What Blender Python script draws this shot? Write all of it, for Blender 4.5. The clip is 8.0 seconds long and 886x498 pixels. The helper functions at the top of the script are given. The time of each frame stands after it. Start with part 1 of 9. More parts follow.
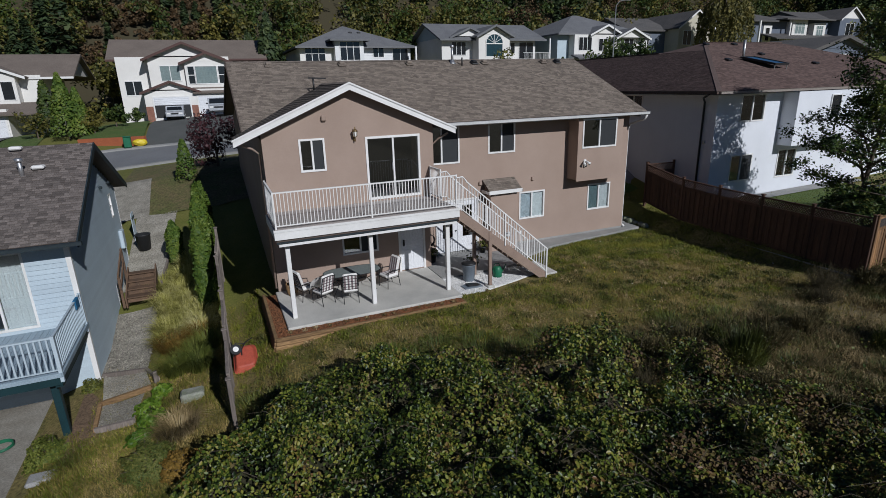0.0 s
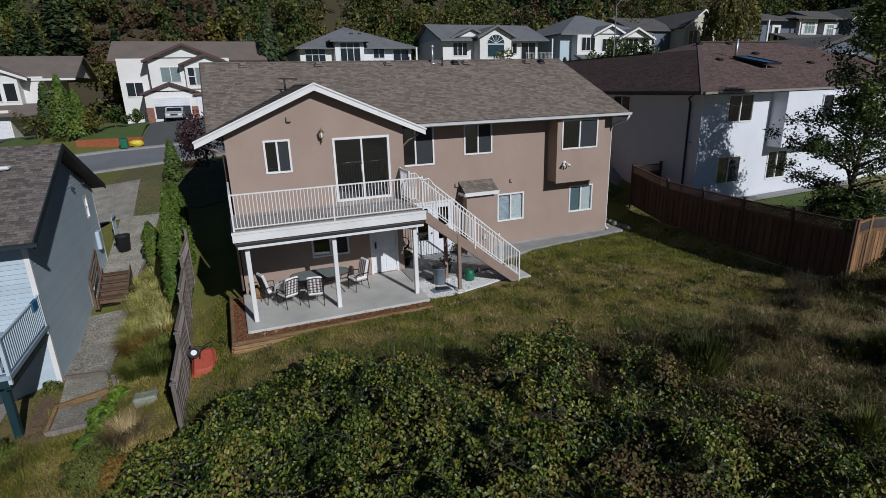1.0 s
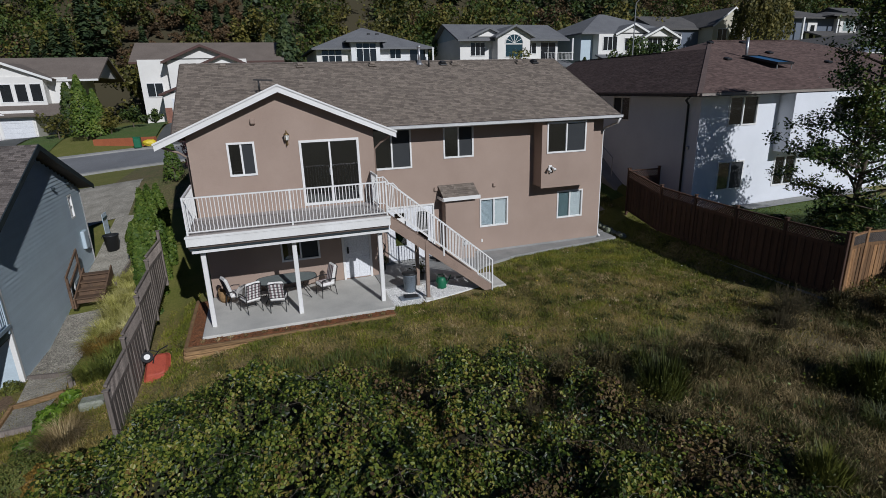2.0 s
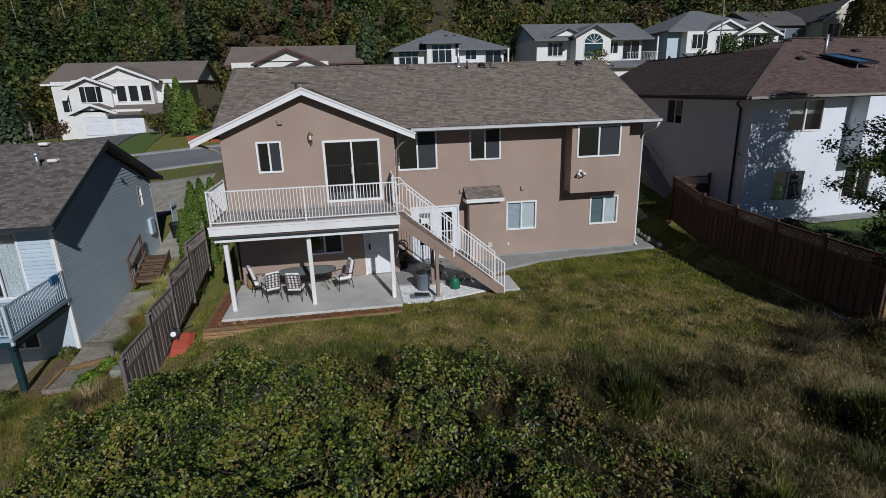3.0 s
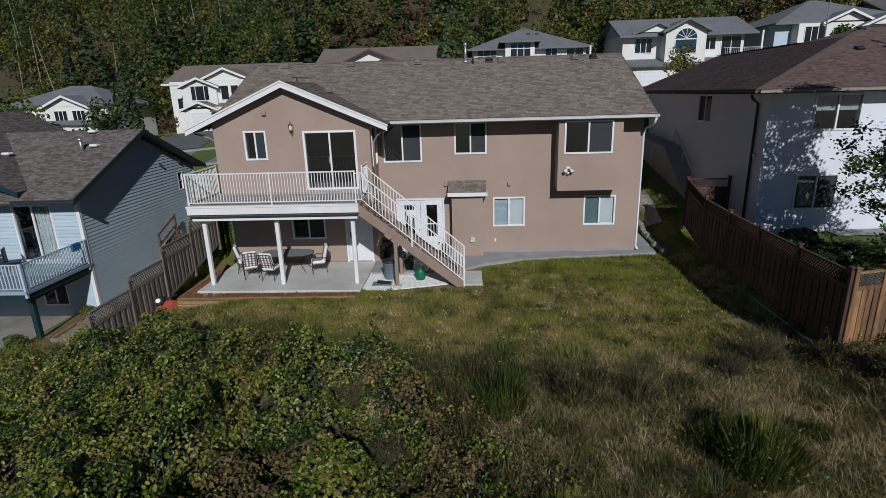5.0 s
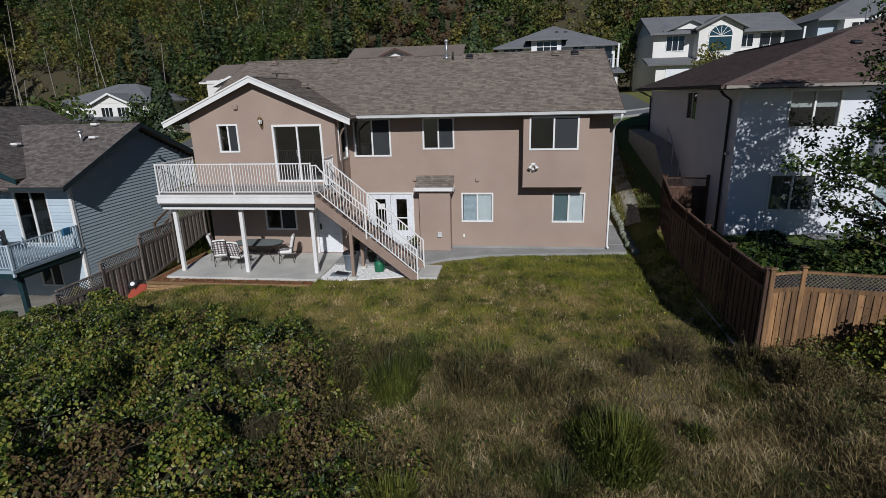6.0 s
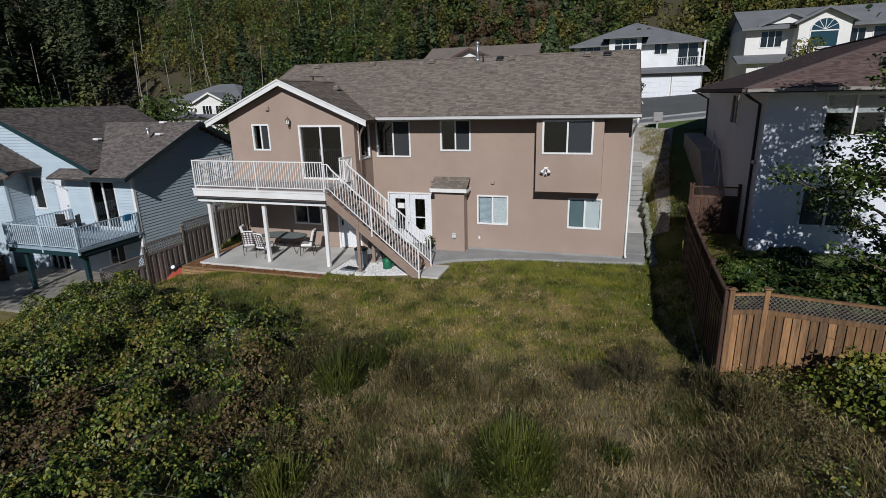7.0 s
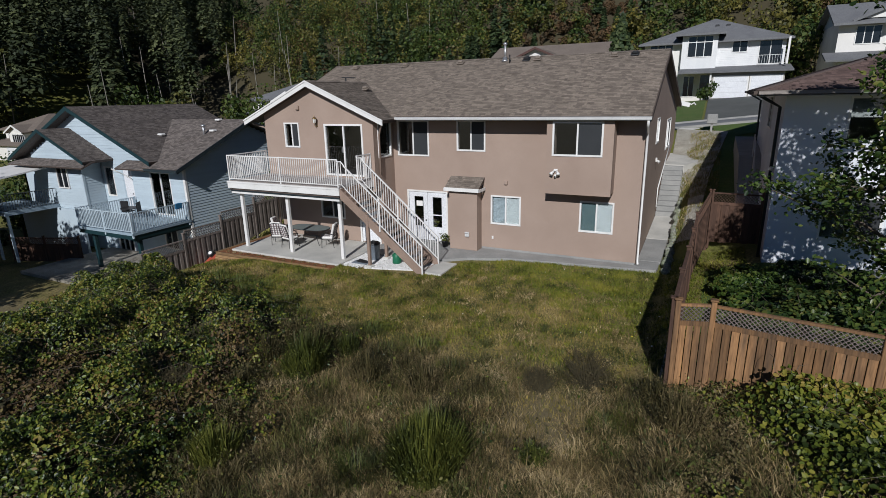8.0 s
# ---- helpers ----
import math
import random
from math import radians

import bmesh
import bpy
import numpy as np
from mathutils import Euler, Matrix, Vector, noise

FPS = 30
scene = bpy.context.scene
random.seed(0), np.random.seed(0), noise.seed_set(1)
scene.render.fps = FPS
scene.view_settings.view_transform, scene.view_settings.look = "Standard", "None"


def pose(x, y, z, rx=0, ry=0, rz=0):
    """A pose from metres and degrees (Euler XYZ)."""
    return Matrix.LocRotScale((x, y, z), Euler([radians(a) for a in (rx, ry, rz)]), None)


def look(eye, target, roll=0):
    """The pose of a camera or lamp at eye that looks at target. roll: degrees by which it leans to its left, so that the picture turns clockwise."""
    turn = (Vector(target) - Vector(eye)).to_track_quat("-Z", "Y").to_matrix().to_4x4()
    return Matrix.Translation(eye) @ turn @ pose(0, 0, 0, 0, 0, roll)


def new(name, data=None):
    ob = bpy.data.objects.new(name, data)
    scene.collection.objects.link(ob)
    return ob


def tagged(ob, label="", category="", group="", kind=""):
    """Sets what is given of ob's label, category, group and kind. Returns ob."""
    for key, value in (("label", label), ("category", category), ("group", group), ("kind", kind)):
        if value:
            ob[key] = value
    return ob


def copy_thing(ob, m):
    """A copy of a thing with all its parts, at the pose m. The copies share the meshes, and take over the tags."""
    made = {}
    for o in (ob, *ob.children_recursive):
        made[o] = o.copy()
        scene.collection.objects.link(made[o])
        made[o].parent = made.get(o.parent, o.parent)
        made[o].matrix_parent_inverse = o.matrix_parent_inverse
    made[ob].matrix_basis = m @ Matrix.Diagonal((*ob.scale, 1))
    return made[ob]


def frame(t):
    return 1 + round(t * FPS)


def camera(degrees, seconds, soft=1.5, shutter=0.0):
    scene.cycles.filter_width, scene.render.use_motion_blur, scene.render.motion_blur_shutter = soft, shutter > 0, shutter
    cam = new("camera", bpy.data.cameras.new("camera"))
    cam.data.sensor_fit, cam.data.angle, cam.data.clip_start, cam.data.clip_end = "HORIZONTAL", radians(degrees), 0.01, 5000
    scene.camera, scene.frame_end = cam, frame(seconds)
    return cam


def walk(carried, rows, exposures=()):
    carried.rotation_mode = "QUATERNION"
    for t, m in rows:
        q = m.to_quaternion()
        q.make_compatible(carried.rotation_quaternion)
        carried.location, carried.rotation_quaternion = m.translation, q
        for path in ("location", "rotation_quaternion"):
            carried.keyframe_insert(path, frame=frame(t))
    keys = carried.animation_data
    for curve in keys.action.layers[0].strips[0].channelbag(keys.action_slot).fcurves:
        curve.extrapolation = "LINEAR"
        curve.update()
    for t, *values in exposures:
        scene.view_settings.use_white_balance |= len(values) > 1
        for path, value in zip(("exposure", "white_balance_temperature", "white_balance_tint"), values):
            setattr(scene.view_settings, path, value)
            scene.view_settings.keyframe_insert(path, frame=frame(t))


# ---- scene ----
cam = camera(80.0, 8.0, soft=0.7)
PATH = [
    (0, (-0.255, -0.163, 7.066), (0.489, 1.595, 6.47), -1.6),
    (0.5, (0.408, -0.315, 7.031), (1.141, 1.448, 6.436), -1.6),
    (1, (1.244, -0.45, 7.008), (1.951, 1.325, 6.416), -1.7),
    (1.5, (2.296, -0.456, 6.992), (2.972, 1.33, 6.4), -1.7),
    (2.8, (5.371, -1.227, 7.003), (5.744, 0.65, 6.423), -1.7),
    (3, (5.864, -1.439, 7.016), (6.158, 0.452, 6.437), -1.7),
    (3.5, (7.079, -1.733, 6.946), (7.218, 0.178, 6.373), -1.7),
    (4, (8.301, -1.899, 6.838), (8.366, 0.017, 6.269), -1.7),
    (4.5, (9.57, -2.016, 6.727), (9.554, -0.098, 6.161), -1.7),
    (4.7, (10.093, -2.011, 6.681), (10.04, -0.093, 6.117), -1.7),
    (5.8, (13.528, -1.982, 6.329), (13.297, -0.076, 5.767), -1.55),
    (6, (14.187, -1.955, 6.322), (13.916, -0.054, 5.763), -1.5),
    (6.5, (15.774, -1.778, 6.291), (15.365, 0.098, 5.734), -1.5),
    (7, (17.288, -1.526, 6.402), (16.694, 0.301, 5.846), -1.4),
    (7.5, (18.768, -1.198, 6.471), (17.998, 0.563, 5.916), -1.3),
    (8, (19.96, -0.909, 6.41), (19.099, 0.81, 5.857), -1.2),
]
walk(cam, [(t, look(eye, target, roll)) for t, eye, target, roll in PATH], exposures=[(0, -0.84, 5880, 11), (4.5, -0.84, 5880, 11), (6.0, -0.71, 5980, 11), (8, -0.60, 6040, 11)])

# ---- world, sun, exposure ----
SUN_EL, SUN_AZ = radians(30.7), radians(166.8)
world = bpy.data.worlds.new("sky")
scene.world = world
world.use_nodes = True
wn = world.node_tree
sky = wn.nodes.new("ShaderNodeTexSky")
sky.sky_type = "NISHITA"
sky.sun_disc = False
sky.sun_elevation, sky.sun_rotation = SUN_EL, SUN_AZ
sky.dust_density, sky.altitude, sky.ozone_density = 0.0, 600, 8.0
wn.nodes["Background"].inputs["Strength"].default_value = 0.05
wn.links.new(sky.outputs[0], wn.nodes["Background"].inputs["Color"])
sun = new("sun", bpy.data.lights.new("sun", "SUN"))
sun.data.energy, sun.data.angle, sun.data.color = 5.75, radians(0.55), (1.0, 0.965, 0.91)
sun.matrix_world = look((30, -100, 80), (30 - 0.235 * 60, -40, 80 - 0.61 * 60))


# ---- materials ----
def nd(nt, kind, **inputs):
    n = nt.nodes.new(kind)
    for k, v in inputs.items():
        n.inputs[k.replace("_", " ")].default_value = v
    return n


def mat(name, col, col2=None, rough=0.8, scale=2.0, fine=40.0, bump=0.15, spread=0.12, piece=0.0, island=0.0, metal=0.0, spec=0.4, sub=0.0, dist=0.01, stretch=None):
    """Two-scale mottled material: broad patches between col and col2, fine grain, bump; piece and island vary the brightness."""
    m = bpy.data.materials.new(name)
    m.use_nodes = True
    nt = m.node_tree
    b = nt.nodes["Principled BSDF"]
    b.inputs["Roughness"].default_value = rough
    b.inputs["Metallic"].default_value = metal
    b.inputs["Specular IOR Level"].default_value = spec
    col2 = col2 or tuple(c * 0.8 for c in col)
    pos = nt.nodes.new("ShaderNodeNewGeometry").outputs["Position"]
    if stretch:
        mp = nt.nodes.new("ShaderNodeMapping")
        mp.inputs["Scale"].default_value = stretch
        nt.links.new(pos, mp.inputs["Vector"])
        pos = mp.outputs["Vector"]
    n1 = nd(nt, "ShaderNodeTexNoise", Scale=scale, Detail=5.0, Roughness=0.6)
    n2 = nd(nt, "ShaderNodeTexNoise", Scale=fine, Detail=3.0)
    nt.links.new(pos, n1.inputs["Vector"])
    nt.links.new(pos, n2.inputs["Vector"])
    ramp = nt.nodes.new("ShaderNodeMapRange")
    ramp.inputs["From Min"].default_value, ramp.inputs["From Max"].default_value = 0.3, 0.7
    nt.links.new(n1.outputs["Fac"], ramp.inputs["Value"])
    mix = nt.nodes.new("ShaderNodeMix")
    mix.data_type = "RGBA"
    mix.inputs["A"].default_value, mix.inputs["B"].default_value = (*col, 1), (*col2, 1)
    nt.links.new(ramp.outputs["Result"], mix.inputs["Factor"])
    val = nt.nodes.new("ShaderNodeMapRange")
    val.inputs["From Min"].default_value, val.inputs["From Max"].default_value = 0.22, 0.78
    val.inputs["To Min"].default_value, val.inputs["To Max"].default_value = 1 - spread * 1.6, 1 + spread * 1.6
    nt.links.new(n2.outputs["Fac"], val.inputs["Value"])
    out = val.outputs["Result"]
    for amount, src in ((piece, "ShaderNodeObjectInfo"), (island, "ShaderNodeNewGeometry")):
        if amount:
            rnd = nt.nodes.new(src).outputs["Random" if piece and src == "ShaderNodeObjectInfo" else "Random Per Island"]
            r = nt.nodes.new("ShaderNodeMapRange")
            r.inputs["To Min"].default_value, r.inputs["To Max"].default_value = 1 - amount, 1 + amount
            nt.links.new(rnd, r.inputs["Value"])
            mul = nt.nodes.new("ShaderNodeMath")
            mul.operation = "MULTIPLY"
            nt.links.new(out, mul.inputs[0])
            nt.links.new(r.outputs["Result"], mul.inputs[1])
            out = mul.outputs[0]
    hsv = nt.nodes.new("ShaderNodeHueSaturation")
    nt.links.new(mix.outputs["Result"], hsv.inputs["Color"])
    nt.links.new(out, hsv.inputs["Value"])
    nt.links.new(hsv.outputs["Color"], b.inputs["Base Color"])
    if bump:
        bp = nd(nt, "ShaderNodeBump", Strength=bump, Distance=dist)
        nt.links.new(n2.outputs["Fac"], bp.inputs["Height"])
        nt.links.new(bp.outputs["Normal"], b.inputs["Normal"])
    if sub:
        tr = nt.nodes.new("ShaderNodeBsdfTranslucent")
        nt.links.new(hsv.outputs["Color"], tr.inputs["Color"])
        ms = nd(nt, "ShaderNodeMixShader", Fac=sub)
        nt.links.new(b.outputs[0], ms.inputs[1])
        nt.links.new(tr.outputs[0], ms.inputs[2])
        nt.links.new(ms.outputs[0], nt.nodes["Material Output"].inputs["Surface"])
    return m


def leaf_mat(name, cols, rough=0.5, sub=0.25, patch=1.6, size=0.7, speckle=0.75):
    """Foliage whose hue is picked leaf by leaf from cols, in patches."""
    m = bpy.data.materials.new(name)
    m.use_nodes = True
    nt = m.node_tree
    b = nt.nodes["Principled BSDF"]
    b.inputs["Roughness"].default_value = rough
    b.inputs["Specular IOR Level"].default_value = 0.35
    g = nt.nodes.new("ShaderNodeNewGeometry")
    n = nd(nt, "ShaderNodeTexNoise", Scale=size, Detail=4.0)
    nt.links.new(g.outputs["Position"], n.inputs["Vector"])
    a = nt.nodes.new("ShaderNodeMath")
    a.operation = "MULTIPLY_ADD"
    a.inputs[1].default_value = patch
    a.inputs[2].default_value = 0.5 - speckle / 2 - patch / 2
    nt.links.new(n.outputs["Fac"], a.inputs[0])
    c = nt.nodes.new("ShaderNodeMath")
    c.operation = "MULTIPLY_ADD"
    c.inputs[1].default_value = speckle
    nt.links.new(g.outputs["Random Per Island"], c.inputs[0])
    nt.links.new(a.outputs[0], c.inputs[2])
    r = nt.nodes.new("ShaderNodeValToRGB")
    el = r.color_ramp.elements
    el[0].color, el[1].color = (*cols[0], 1), (*cols[-1], 1)
    for i, k in enumerate(cols[1:-1]):
        el.new((i + 1) / (len(cols) - 1)).color = (*k, 1)
    nt.links.new(c.outputs[0], r.inputs["Fac"])
    nt.links.new(r.outputs["Color"], b.inputs["Base Color"])
    tr = nt.nodes.new("ShaderNodeBsdfTranslucent")
    nt.links.new(r.outputs["Color"], tr.inputs["Color"])
    ms = nd(nt, "ShaderNodeMixShader", Fac=sub)
    nt.links.new(b.outputs[0], ms.inputs[1])
    nt.links.new(tr.outputs[0], ms.inputs[2])
    nt.links.new(ms.outputs[0], nt.nodes["Material Output"].inputs["Surface"])
    return m


def glass_mat(name, tint=(0.75, 0.8, 0.82)):
    m = bpy.data.materials.new(name)
    m.use_nodes = True
    nt = m.node_tree
    nt.nodes.remove(nt.nodes["Principled BSDF"])
    t = nd(nt, "ShaderNodeBsdfTransparent", Color=(*tint, 1))
    gl = nd(nt, "ShaderNodeBsdfGlossy", Roughness=0.02)
    fr = nd(nt, "ShaderNodeFresnel", IOR=1.45)
    ms = nt.nodes.new("ShaderNodeMixShader")
    both = nt.nodes.new("ShaderNodeMath")
    both.operation = "MULTIPLY_ADD"
    both.inputs[1].default_value, both.inputs[2].default_value = 0.9, 0.085
    nt.links.new(fr.outputs[0], both.inputs[0])
    nt.links.new(both.outputs[0], ms.inputs[0])
    nt.links.new(t.outputs[0], ms.inputs[1])
    nt.links.new(gl.outputs[0], ms.inputs[2])
    nt.links.new(ms.outputs[0], nt.nodes["Material Output"].inputs["Surface"])
    return m


STUCCO = mat("stucco", (0.372, 0.282, 0.228), (0.322, 0.240, 0.192), rough=0.92, scale=0.6, fine=55, bump=0.35, spread=0.07)
WHITE = mat("white_paint", (0.80, 0.79, 0.77), (0.70, 0.69, 0.66), rough=0.5, scale=1.3, fine=25, bump=0.05, spread=0.03)
COOL_WALL = mat("cool_white_stucco", (0.75, 0.77, 0.81), (0.66, 0.68, 0.72), rough=0.9, scale=0.5, fine=50, bump=0.3, spread=0.05)
WHITE_WALL = mat("white_stucco", (0.78, 0.76, 0.72), (0.68, 0.66, 0.62), rough=0.9, scale=0.5, fine=50, bump=0.3, spread=0.05)
VINYL = mat("white_vinyl_siding", (0.74, 0.74, 0.73), (0.66, 0.67, 0.67), rough=0.6, scale=0.7, fine=12, bump=0.05, spread=0.04)
SHINGLE = mat("brown_shingles", (0.158, 0.131, 0.108), (0.186, 0.154, 0.126), rough=0.95, scale=0.7, fine=34, bump=0.5, spread=0.30, island=0.28)
SHINGLE_EDGE = mat("dark_shingle_edges", (0.060, 0.048, 0.040), (0.085, 0.068, 0.056), rough=0.95, scale=1.5, fine=34, bump=0.2, spread=0.3, island=0.4)
SHINGLE_DARK = mat("weathered_dark_shingles", (0.108, 0.093, 0.086), (0.132, 0.113, 0.102), rough=0.95, scale=0.7, fine=34, bump=0.5, spread=0.30, island=0.38)
SHINGLE_RED = mat("red_brown_shingles", (0.088, 0.057, 0.050), (0.114, 0.077, 0.067), rough=0.95, scale=0.8, fine=50, bump=0.5, spread=0.22, island=0.34)
RED_EDGE = mat("red_shingle_edges", (0.072, 0.047, 0.042), (0.095, 0.064, 0.056), rough=0.95, scale=1.5, fine=34, bump=0.2, spread=0.3, island=0.4)
HIPCAP = mat("paler_hip_shingles", (0.150, 0.108, 0.094), (0.110, 0.078, 0.068), rough=0.95, scale=0.8, fine=50, bump=0.5, spread=0.22, island=0.4)
SHINGLE_GREY = mat("grey_shingles", (0.135, 0.137, 0.145), (0.175, 0.178, 0.184), rough=0.95, scale=0.6, fine=9, bump=0.4, spread=0.15, island=0.2)
SHINGLE_TAN = mat("tan_shingles", (0.150, 0.122, 0.102), (0.190, 0.156, 0.130), rough=0.95, scale=0.6, fine=9, bump=0.4, spread=0.15, island=0.25)
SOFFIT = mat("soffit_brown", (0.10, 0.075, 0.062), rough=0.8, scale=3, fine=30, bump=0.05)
SIDING = mat("blue_grey_siding", (0.475, 0.560, 0.615), (0.425, 0.505, 0.560), rough=0.6, scale=0.8, fine=22, bump=0.08, spread=0.05, piece=0.04)
TEAL = mat("teal_paint", (0.012, 0.040, 0.047), (0.010, 0.033, 0.039), rough=0.5, scale=2, fine=30, bump=0.05)
TEALTRIM = mat("dark_trim", (0.020, 0.030, 0.036), (0.030, 0.042, 0.048), rough=0.5, scale=2, fine=30, bump=0.05)
DECKFLOOR = mat("deck_membrane", (0.40, 0.36, 0.33), (0.32, 0.29, 0.27), rough=0.8, scale=1.4, fine=30, bump=0.1)
BLUEDECK = mat("blue_deck", (0.30, 0.38, 0.44), (0.24, 0.31, 0.37), rough=0.6, scale=1.4, fine=30, bump=0.1, piece=0.06)
CONC = mat("concrete", (0.60, 0.58, 0.53), (0.44, 0.43, 0.395), rough=0.9, scale=0.9, fine=35, bump=0.2, spread=0.1)
FOUND = mat("old_concrete", (0.34, 0.335, 0.32), (0.25, 0.25, 0.24), rough=0.95, scale=1.1, fine=30, bump=0.3, spread=0.12)
ASPHALT = mat("asphalt", (0.20, 0.205, 0.212), (0.165, 0.168, 0.175), rough=0.9, scale=0.4, fine=60, bump=0.3, spread=0.15)
DRIVE = mat("driveway_concrete", (0.30, 0.30, 0.295), (0.24, 0.24, 0.235), rough=0.9, scale=0.5, fine=40, bump=0.2, spread=0.1)
BROWNWOOD = mat("brown_painted_wood", (0.31, 0.225, 0.175), (0.25, 0.18, 0.14), rough=0.75, scale=2.5, fine=45, bump=0.2)
CEDAR = mat("cedar_boards", (0.285, 0.150, 0.062), (0.135, 0.082, 0.045), rough=0.8, scale=5.0, fine=34, bump=0.4, spread=0.26, piece=0.36, stretch=(1, 1, 0.10))
GREYWOOD = mat("weathered_wood", (0.225, 0.19, 0.165), (0.155, 0.13, 0.112), rough=0.9, scale=4.0, fine=34, bump=0.3, spread=0.22, piece=0.22, stretch=(1, 1, 0.10))
REDWOOD = mat("dark_fence_wood", (0.105, 0.056, 0.036), (0.070, 0.040, 0.028), rough=0.85, scale=4.0, fine=34, bump=0.3, spread=0.2, piece=0.2, stretch=(1, 1, 0.10))
TIMBER = mat("landscape_timber", (0.33, 0.205, 0.095), (0.19, 0.115, 0.055), rough=0.95, scale=3.0, fine=36, bump=0.6, spread=0.3, piece=0.2, stretch=(0.12, 1, 1))
MULCH = mat("bark_mulch", (0.27, 0.105, 0.042), (0.14, 0.070, 0.034), rough=1.0, scale=6, fine=60, bump=0.8, spread=0.35, dist=0.03)
PEBBLE = mat("white_marble_chips", (0.80, 0.79, 0.77), (0.68, 0.67, 0.65), rough=0.7, scale=8, fine=60, bump=0.3, spread=0.1, island=0.15)
GRAVEL = mat("grey_gravel", (0.34, 0.315, 0.265), (0.20, 0.185, 0.150), rough=0.95, scale=1.6, fine=22, bump=0.8, spread=0.40, island=0.40, dist=0.02)
ROCK = mat("mossy_rock", (0.30, 0.30, 0.27), (0.17, 0.20, 0.11), rough=0.95, scale=4, fine=25, bump=0.6, spread=0.2, dist=0.03)
BLACK = mat("black_metal", (0.02, 0.02, 0.021), rough=0.45, scale=5, fine=40, bump=0.05)
BLACKPL = mat("black_plastic", (0.022, 0.023, 0.025), rough=0.5, scale=5, fine=40, bump=0.05)
GREYPL = mat("blue_grey_plastic", (0.20, 0.235, 0.27), (0.17, 0.20, 0.235), rough=0.5, scale=3, fine=30, bump=0.05)
GREENPL = mat("green_plastic", (0.02, 0.15, 0.075), rough=0.45, scale=3, fine=30, bump=0.05)
REDPL = mat("red_paint", (0.46, 0.095, 0.055), (0.36, 0.07, 0.045), rough=0.55, scale=5, fine=30, bump=0.1)
METAL = mat("galvanised", (0.55, 0.55, 0.55), (0.45, 0.45, 0.46), rough=0.4, metal=0.8, scale=5, fine=40, bump=0.05)
BLIND = mat("blind_slats", (0.66, 0.70, 0.72), (0.58, 0.63, 0.66), rough=0.6, scale=2, fine=20, bump=0.03)
CURTAIN = mat("curtain_cloth", (0.62, 0.60, 0.56), (0.5, 0.49, 0.46), rough=0.9, scale=4, fine=60, bump=0.1)
DOORW = mat("door_white", (0.74, 0.75, 0.77), (0.67, 0.68, 0.70), rough=0.45, scale=1.2, fine=20, bump=0.03)
SHADECLOTH = mat("teal_grey_shade", (0.20, 0.27, 0.27), (0.16, 0.22, 0.225), rough=0.8, scale=3, fine=40, bump=0.05)
DRAPE = mat("white_drape", (0.82, 0.82, 0.80), (0.74, 0.74, 0.72), rough=0.8, scale=3, fine=40, bump=0.05)
INTERIOR = mat("interior_plaster", (0.22, 0.20, 0.18), rough=0.9, scale=1, fine=20, bump=0.02)
BARK = mat("bark", (0.135, 0.105, 0.08), (0.09, 0.072, 0.056), rough=0.95, scale=6, fine=30, bump=0.6, spread=0.2)
GLASS = glass_mat("window_glass")
PALEGLASS = mat("pale_curtained_glass", (0.22, 0.27, 0.26), (0.17, 0.22, 0.22), rough=0.12, scale=1, fine=5, bump=0.0, spec=0.6)
SCREEN = mat("insect_mesh", (0.030, 0.033, 0.036), (0.024, 0.027, 0.030), rough=0.7, scale=2, fine=90, bump=0.05)
FARGLASS = mat("dark_window_glass", (0.018, 0.021, 0.025), rough=0.08, scale=1, fine=5, bump=0.0, spec=0.7)
STEPWOOD = mat("dark_step_wood", (0.150, 0.092, 0.055), (0.095, 0.060, 0.040), rough=0.85, scale=4.0, fine=34, bump=0.3, spread=0.2, piece=0.15)
GUTTERTAN = mat("tan_gutter_paint", (0.30, 0.265, 0.235), (0.25, 0.22, 0.195), rough=0.5, scale=2, fine=30, bump=0.03)
GUTTERGREY = mat("chalky_gutter_paint", (0.60, 0.60, 0.59), (0.48, 0.48, 0.47), rough=0.6, scale=1.4, fine=30, bump=0.05)
STAINCONC = mat("stained_concrete", (0.345, 0.325, 0.285), (0.190, 0.170, 0.135), rough=0.95, scale=0.75, fine=26, bump=0.35, spread=0.2)
BRASS = mat("aged_brass", (0.30, 0.21, 0.10), (0.20, 0.14, 0.07), rough=0.4, metal=0.7, scale=5, fine=40, bump=0.05)
FROST = mat("frosted_lamp_glass", (0.78, 0.77, 0.72), (0.70, 0.69, 0.65), rough=0.25, scale=3, fine=30, bump=0.0)
SOLAR = mat("solar_blue_glass", (0.06, 0.18, 0.36), (0.05, 0.14, 0.29), rough=0.12, scale=2, fine=10, bump=0.0, spec=0.8)


